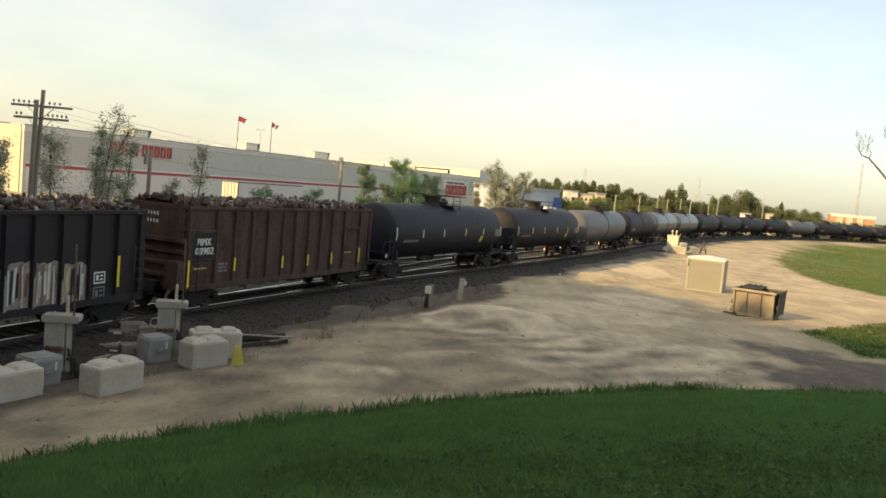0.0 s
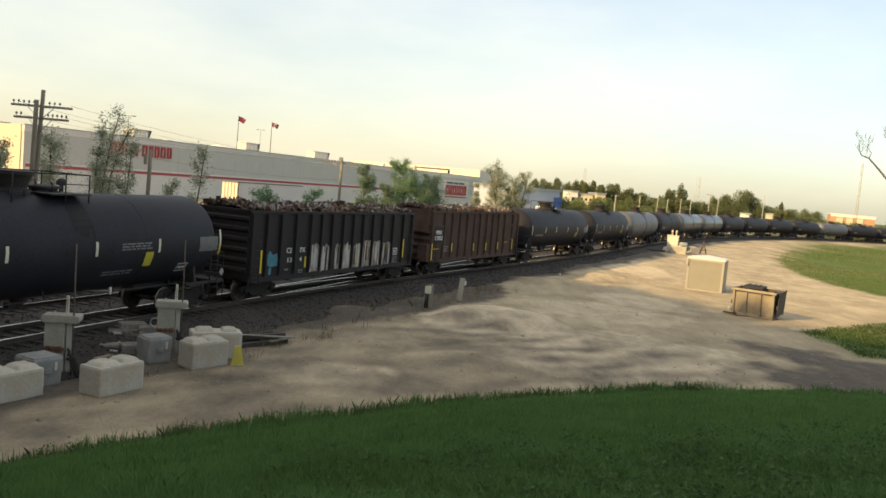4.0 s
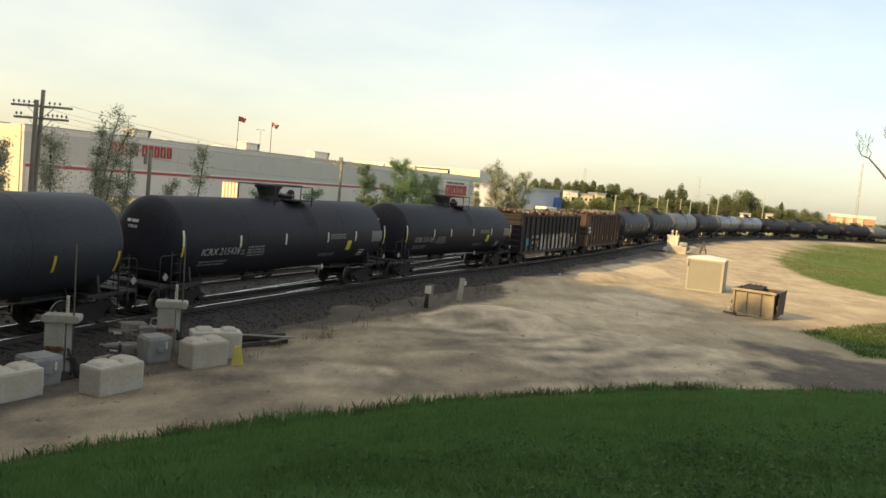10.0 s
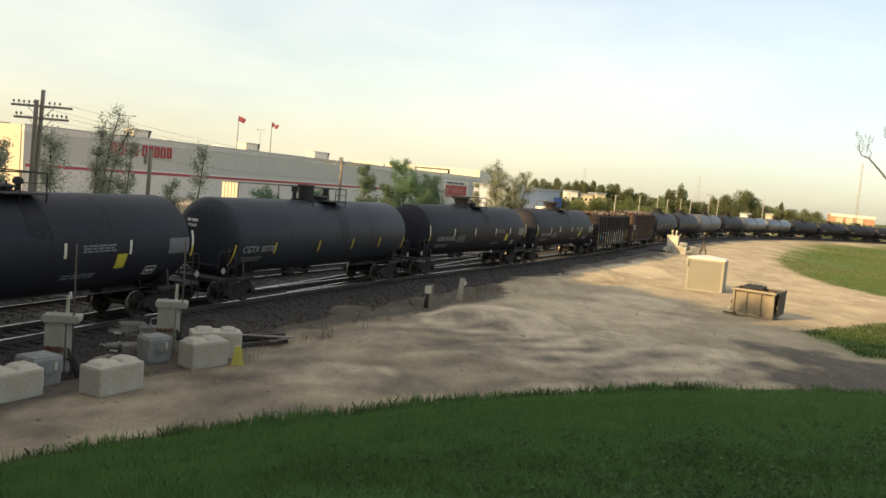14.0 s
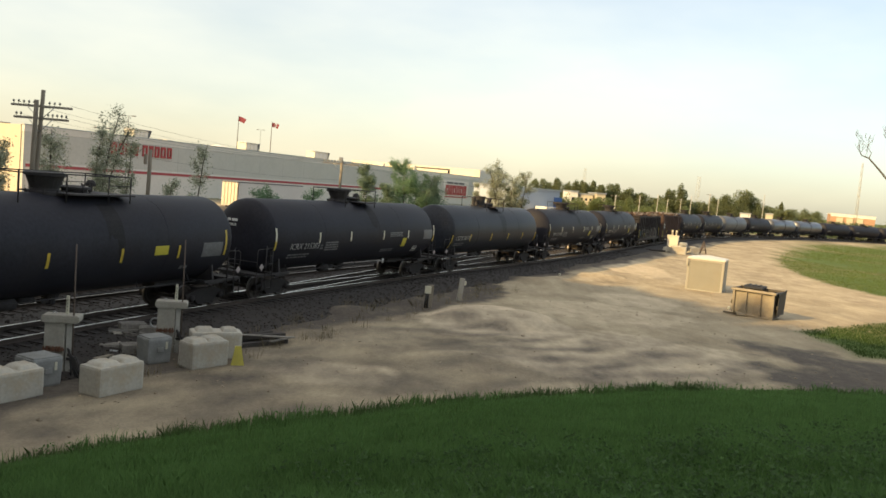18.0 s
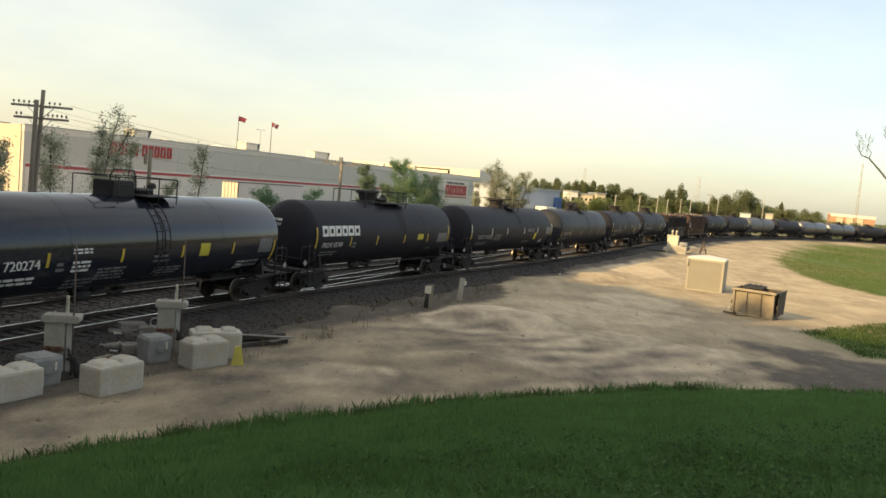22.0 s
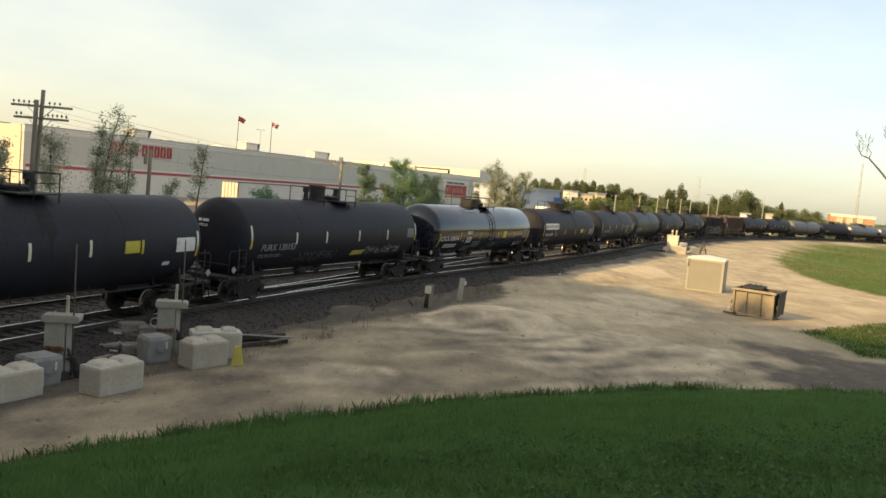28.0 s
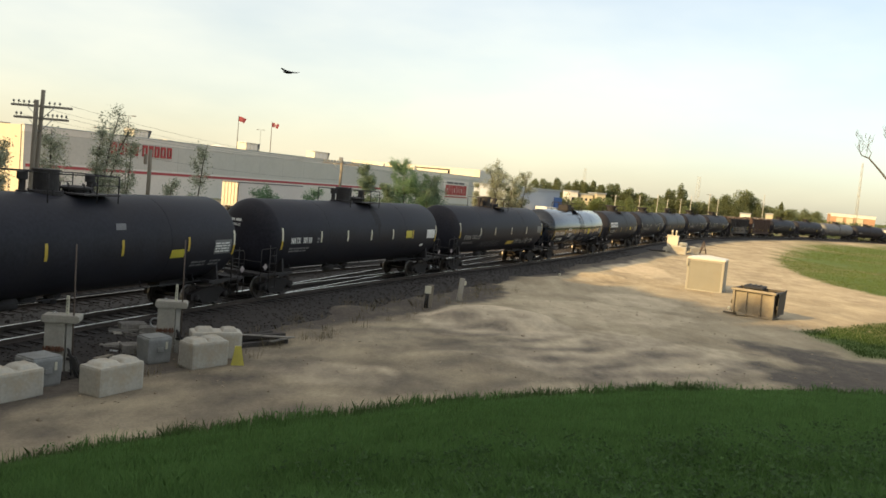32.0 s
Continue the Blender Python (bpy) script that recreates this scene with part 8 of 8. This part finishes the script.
# unseen trees added behind the camera only to keep the evening sun off the bank
def sun_blocker_trees():
    rnd = random.Random(77)
    sx, sy = math.sin(radians(SUN_AZ)), math.cos(radians(SUN_AZ))
    spots = []
    for row, (d0, lo, hi) in enumerate(((26, -80, 80), (36, -85, 85), (46, -90, 90), (31, -82, 82))):
        a = lo
        while a < hi:
            d = d0 + rnd.uniform(-2, 2)
            x, y = sx * d - sy * a, sy * d + sx * a
            side, _ = track_near(x, y)
            if abs(side) > 5.5:
                spots.append((x, y, 40.0, rnd.uniform(7.0, 8.0)))
            a += 3.0
    # and along both sides of the line behind the camera
    for off, top in ((-9, 23), (-16, 26), (8.5, 13)):
        s = -150.0 if top > 20 else -100.0
        while s < -20:
            x, y, _ = track(s, off + rnd.uniform(-0.6, 0.6) + (0.6 if off > 0 else -0.6))
            if s < -34 or off > 0:
                spots.append((x, y, (17.5 if top < 15 and s < -32 else top) + rnd.uniform(-1, 1), rnd.uniform(6.5, 7.2)))
            s += 4.0
    # tops follow one line, so that the shade ends in one soft edge across the yard
    reach = math.tan(radians(SUN_EL))
    spots = [(x, y, min(h, (SHADE - x * -sx - y * -sy) * reach + rnd.uniform(-0.3, 0.2)), w) for x, y, h, w in spots]
    woods("sun_blocker_trees", spots, 8, 1.0, 560, M_LEAFHAZY, "added unseen trees behind the bank that block the sun")


sun_blocker_trees()


# ---- grass ----
def blade_arrays(p, h, w, rng, lean=0.35):
    n = len(p)
    a = rng.uniform(0, 2 * np.pi, n)
    side = np.stack([np.cos(a), np.sin(a), np.zeros(n)], 1) * w[:, None]
    b = rng.uniform(0, 2 * np.pi, n)
    l = np.abs(rng.normal(0, lean, n)) * h
    mid = p + np.stack([np.cos(b) * l * 0.35, np.sin(b) * l * 0.35, h * 0.6], 1)
    tip = p + np.stack([np.cos(b) * l, np.sin(b) * l, h], 1)
    v = np.empty((n, 5, 3))
    v[:, 0], v[:, 1], v[:, 2], v[:, 3], v[:, 4] = p - side, p + side, mid + side * 0.7, tip, mid - side * 0.7
    return v.reshape(-1, 3), np.arange(n * 5).reshape(n, 5)


def height_grid(x0, x1, y0, y1, step):
    xs, ys = np.arange(x0, x1 + step, step), np.arange(y0, y1 + step, step)
    z = np.array([[ground_z(x, y) for x in xs] for y in ys])
    g = np.array([[grass_amount(x, y) for x in xs] for y in ys])

    def at(x, y):
        i = np.clip(((x - x0) / step).astype(int), 0, len(xs) - 2)
        j = np.clip(((y - y0) / step).astype(int), 0, len(ys) - 2)
        u, w = (x - xs[i]) / step, (y - ys[j]) / step

        def blend(q):
            return q[j, i] * (1 - u) * (1 - w) + q[j, i + 1] * u * (1 - w) + q[j + 1, i] * (1 - u) * w + q[j + 1, i + 1] * u * w
        return blend(z), blend(g)
    return at


M_GRASS = leafy(material("grass_blade", (0.122, 0.222, 0.068), 0.7, spec=0.2, vary=0.2, scale=0.25, fine=2.0, bump=0, island_tone=0.2))
M_FRINGE = leafy(material("fringe_blade", (0.088, 0.138, 0.050), 0.75, spec=0.15, vary=0.3, scale=0.8, fine=4.0, bump=0, island_tone=0.3))
M_FIELD = leafy(material("field_grass", (0.118, 0.160, 0.040), 0.75, spec=0.15, dirt=(0.13, 0.11, 0.05), dirt_amount=0.35, vary=0.25, scale=0.12, fine=2.0, bump=0, island_tone=0.18), 0.45)
M_WEED = leafy(material("weed_leaf", (0.105, 0.19, 0.062), 0.8, spec=0.1, vary=0.25, scale=1.0, fine=6, bump=0, island_tone=0.25))
M_WEEDDARK = leafy(material("dark_low_leaf", (0.082, 0.145, 0.052), 0.75, spec=0.2, vary=0.3, scale=1.5, fine=8, bump=0, island_tone=0.35))
M_PATCH = leafy(material("patch_grass", (0.066, 0.108, 0.030), 0.75, spec=0.15, dirt=(0.10, 0.08, 0.04), dirt_amount=0.4, vary=0.3, scale=0.5, fine=3.0, bump=0, island_tone=0.2), 0.45)
M_DRYGRASS = material("dry_grass", (0.16, 0.13, 0.07), 0.7, vary=0.3, scale=0.6, fine=5, bump=0, island_tone=0.35)


def grass():
    rng = np.random.default_rng(15)
    at = height_grid(-16, 30, 4, 52, 0.5)
    n = 300000
    y = 6.2 + 25 * rng.random(n) ** 1.35
    x = (rng.uniform(-0.60, 0.62, n)) * y
    z, g = at(x, y)
    toe = np.interp(x, TOE_X, TOE_Y) - y
    clump = np.sin(x * 1.9 + 1.3 * np.sin(y * 0.8)) * np.sin(y * 1.6 + 0.7 * x) * 0.5 + 0.5
    keep = (g > rng.uniform(0.15, 0.75, n)) & (y < 33)
    h = rng.uniform(0.09, 0.17, n) * (0.85 + 0.4 * clump)
    edge = np.exp(-((toe - 0.5) / 0.9) ** 2)
    h *= 1 + 2.2 * edge * rng.random(n)
    h *= 1 + 0.6 * np.clip((13.5 - y) / 5, 0, 1)
    p = np.stack([x, y, z - 0.02], 1)[keep]
    h = h[keep]
    w = (rng.uniform(0.004, 0.009, n) * (0.8 + y / 16))[keep]
    fringe = (edge[keep] > 0.35) & (np.sin(p[:, 0] * 2.3 + 1.7 * np.sin(p[:, 0] * 0.9)) + rng.normal(0, 0.5, len(p)) > -0.5)
    v, f = blade_arrays(p[fringe], h[fringe] * 0.85, w[fringe] * 0.8, rng)
    tagged(new("bank_fringe", numpy_mesh("bank_fringe", v, f, M_FRINGE)), "ragged dark grass along the foot of the bank", "grass", kind="stuff")
    p, h, w = p[~fringe], h[~fringe], w[~fringe]
    v, f = blade_arrays(p, h, w, rng)
    tagged(new("bank_grass", numpy_mesh("bank_grass", v, f, M_GRASS)), "thick green grass on the bank", "grass", kind="stuff")
    # taller seed stalks
    n = 1800
    y = 13 + 16 * rng.random(n)
    x = rng.uniform(-0.6, 0.62, n) * y
    z, g = at(x, y)
    keep = g > 0.5
    p = np.stack([x, y, z], 1)[keep]
    m = len(p)
    v, f = blade_arrays(p, rng.uniform(0.22, 0.42, m), np.full(m, 0.004), rng, 0.2)
    tagged(new("seed_stalks", numpy_mesh("seed_stalks", v, f, M_WEED)), "thin tall stalks in the bank grass", "grass", kind="stuff")
    # the field and the patch beyond the yard
    n = 150000
    y = 34 + 175 * rng.random(n) ** 1.8
    x = 12 + (0.60 * y - 8) * rng.random(n)
    g = np.zeros(n)
    for i in range(n):
        g[i] = grass_amount(x[i], y[i]) if y[i] > 34.5 else 0
    dry = np.array([noise.noise((a * 0.055, b * 0.04, 21.0)) for a, b in zip(x, y)])
    keep = (g > rng.uniform(0.3, 0.9, n)) & (dry + rng.normal(0, 0.12, n) < np.where((y > 100) & (x > 50), 0.22, 0.9))
    p = np.stack([x, y, np.full(n, GROUND)], 1)[keep]
    s = (y / 40)[keep]
    m = len(p)
    h, w = rng.uniform(0.04, 0.10, m), 0.016 * s * rng.uniform(0.7, 1.4, m)
    near = p[:, 1] < 51
    v, f = blade_arrays(p[near], h[near] * 1.5, w[near], rng)
    tagged(new("grass_patch", numpy_mesh("grass_patch", v, f, M_PATCH)), "dark rough grass patch at the yard's edge", "grass", kind="stuff")
    p, h, w = p[~near], h[~near], w[~near]
    v, f = blade_arrays(p, h, w, rng)
    tagged(new("field_grass", numpy_mesh("field_grass", v, f, M_FIELD)), "rough grass of the field inside the curve", "grass", kind="stuff")


grass()


def weeds():
    rng = np.random.default_rng(23)
    at = height_grid(-12, 22, 5, 32, 0.5)
    pts = []
    for i in range(170):
        y = rng.uniform(7.0, 13.5)
        x = rng.uniform(0.05, 0.62) * y
        if rng.random() > (x / y) / 0.45:
            continue
        pts.append((x, y))
    for i in range(80):
        x = rng.uniform(-9, 16)
        y = float(np.interp(x, TOE_X, TOE_Y)) - abs(rng.normal(0, 0.5))
        pts.append((x, y))
    p = np.array(pts)
    z, g = at(p[:, 0], p[:, 1])
    leaves = []
    for (x, y), zz in zip(p, z):
        h = rng.uniform(0.1, 0.28)
        k = rng.integers(7, 16)
        q = np.stack([x + rng.normal(0, 0.07, k), y + rng.normal(0, 0.07, k), zz + h * rng.random(k)], 1)
        leaves.append(q)
    v, f = leaf_arrays(np.concatenate(leaves), 0.06, rng, 0.6)
    # low dark leaves added to darken the grass, thickest on the near slope
    n = 1500
    y = rng.uniform(6.6, 14.5, n)
    x = rng.uniform(-0.25, 0.62, n) * y
    keep = rng.random(n) < np.clip((13.8 - y) / 5.5, 0, 1) * np.clip(0.3 + x / y, 0, 1)
    x, y = x[keep], y[keep]
    z, g = at(x, y)
    k = 26
    c = np.repeat(np.stack([x, y, z], 1), k, 0)
    m = len(c)
    c += np.stack([rng.normal(0, 0.09, m), rng.normal(0, 0.09, m), rng.uniform(0.04, 0.24, m)], 1)
    vd, fd = leaf_arrays(c, 0.055, rng, 0.5)
    tagged(new("dark_leaf_patch", numpy_mesh("dark_leaf_patch", vd, fd, M_WEEDDARK)), "low dark leaves added to darken the bank grass", "weeds", kind="stuff")
    tagged(new("bank_weeds", numpy_mesh("bank_weeds", v, f, M_WEED)), "broad-leaved weeds in the bank grass", "weeds", kind="stuff")
    # dry stalks on the cinders beside the ballast
    pts = []
    for i in range(120):
        s, o = rng.uniform(-2, 30), rng.uniform(3.2, 6.5)
        x, y, _ = track(s, o)
        zz = ground_z(x, y)
        for j in range(14):
            pts.append((x + rng.normal(0, 0.12), y + rng.normal(0, 0.12), zz))
    p = np.array(pts)
    m = len(p)
    v, f = blade_arrays(p, rng.uniform(0.1, 0.42, m), np.full(m, 0.006), rng, 0.5)
    tagged(new("dry_stalks", numpy_mesh("dry_stalks", v, f, M_DRYGRASS)), "thin dry weed stalks beside the ballast", "weeds", kind="stuff")


weeds()


# ---- the bird that crosses at the end ----
M_BIRD = material("bird_feathers", (0.025, 0.025, 0.03), 0.7, vary=0.3, scale=10, fine=60, bump=0.05)


def bird():
    e = thing("bird", Matrix(), "small dark bird in fast flight", "bird")
    bm = bmesh.new()
    lathe(bm, [(-0.13, 0.0), (-0.10, 0.018), (-0.03, 0.032), (0.04, 0.036), (0.09, 0.026), (0.12, 0.022), (0.15, 0.012), (0.175, 0.0)], 10, "x")
    part("body", bm, M_BIRD, e)
    bm = bmesh.new()
    prism(bm, [(-0.10, -0.004), (-0.10, 0.004), (-0.24, 0.006), (-0.24, 0.0)], -0.03, 0.03)
    part("tail", bm, M_BIRD, e)
    wings = []
    for s in (-1, 1):
        bm = bmesh.new()
        o = [(0.06, 0.0), (0.075, 0.10), (0.03, 0.22), (-0.05, 0.30), (-0.04, 0.17), (-0.06, 0.08), (-0.05, 0.0)]
        lo = [bm.verts.new((x, s * y, -0.004)) for x, y in o]
        hi = [bm.verts.new((x, s * y, 0.004)) for x, y in o]
        bm.faces.new(lo)
        bm.faces.new(hi[::-1])
        for i in range(len(o)):
            j = (i + 1) % len(o)
            bm.faces.new((lo[i], hi[i], hi[j], lo[j]))
        wings.append((part("wing", bm, M_BIRD, e, at=pose(0, s * 0.02, 0.01)), s))
    return e, wings


BIRD, WINGS = bird()

# the bird's way across the yard: seconds and place
BIRD_WAY = [(31.5, 5.84, 13.50, 8.64), (31.6, 4.07, 14.30, 8.01), (31.7, 2.30, 15.20, 7.44), (31.8, 0.40, 16.20, 7.33), (31.9, -1.59, 17.30, 7.57), (32.0, -3.80, 18.50, 7.78)]


def motions():
    """The train rolls along its track at a steady speed, its wheels turning; flags swing; a bird crosses at the end."""
    for e, u, half in CARS:
        walk(e, [(float(t), car_pose(u + SPEED * t, half)) for t in range(33)])
    for w, x in AXLES:
        walk(w, [(t / 10, pose(x, 0, 0.457, 0, math.degrees(SPEED * t / 10 / 0.457) % 360, 0)) for t in range(321)])
    for pc, k, z, w, phase in FLAGS:
        rows = []
        for i in range(81):
            t = i * 0.4
            x, y, a = 0.1, 0.0, 0.0
            droop = 0.0
            for j in range(k + 1):
                a = 16 * math.sin(2.1 * t + phase - 1.1 * j) + 9 * math.sin(0.7 * t + phase * 2 + j)
                droop = 9 + 8 * j + 5 * math.sin(0.5 * t + phase)
                if j < k:
                    x += w * math.cos(radians(a)) * math.cos(radians(droop))
                    y += w * math.sin(radians(a))
                    z_drop = w * math.sin(radians(droop))
                    z -= z_drop
            rows.append((min(t, SECONDS), pose(x, y, z, 0, droop, a)))
            z = z + sum(w * math.sin(radians(9 + 8 * j + 5 * math.sin(0.5 * t + phase))) for j in range(k))
        walk(pc, rows)
    way = [(0.0, 190.0, 70.0, 40.0), (16.0, 110.0, 50.0, 30.0), (28.0, 48.0, 26.0, 18.0), (30.5, 20.0, 15.5, 12.6), (31.2, 12.2, 13.4, 10.7)] + BIRD_WAY
    rows = []
    for i, (t, x, y, z) in enumerate(way):
        a, b = way[max(0, i - 1)], way[min(len(way) - 1, i + 1)]
        d = Vector((b[1] - a[1], b[2] - a[2], b[3] - a[3]))
        rows.append((t, pose(x, y, z, 0, -math.degrees(math.atan2(d.z, math.hypot(d.x, d.y))), math.degrees(math.atan2(d.y, d.x)))))
    walk(BIRD, rows)
    for wg, s in WINGS:
        walk(wg, [(i / 10, pose(0, s * 0.02, 0.01, s * (8 + 22 * math.sin(2.6 * (i - 320))), 0, 0)) for i in range(321)])


motions()
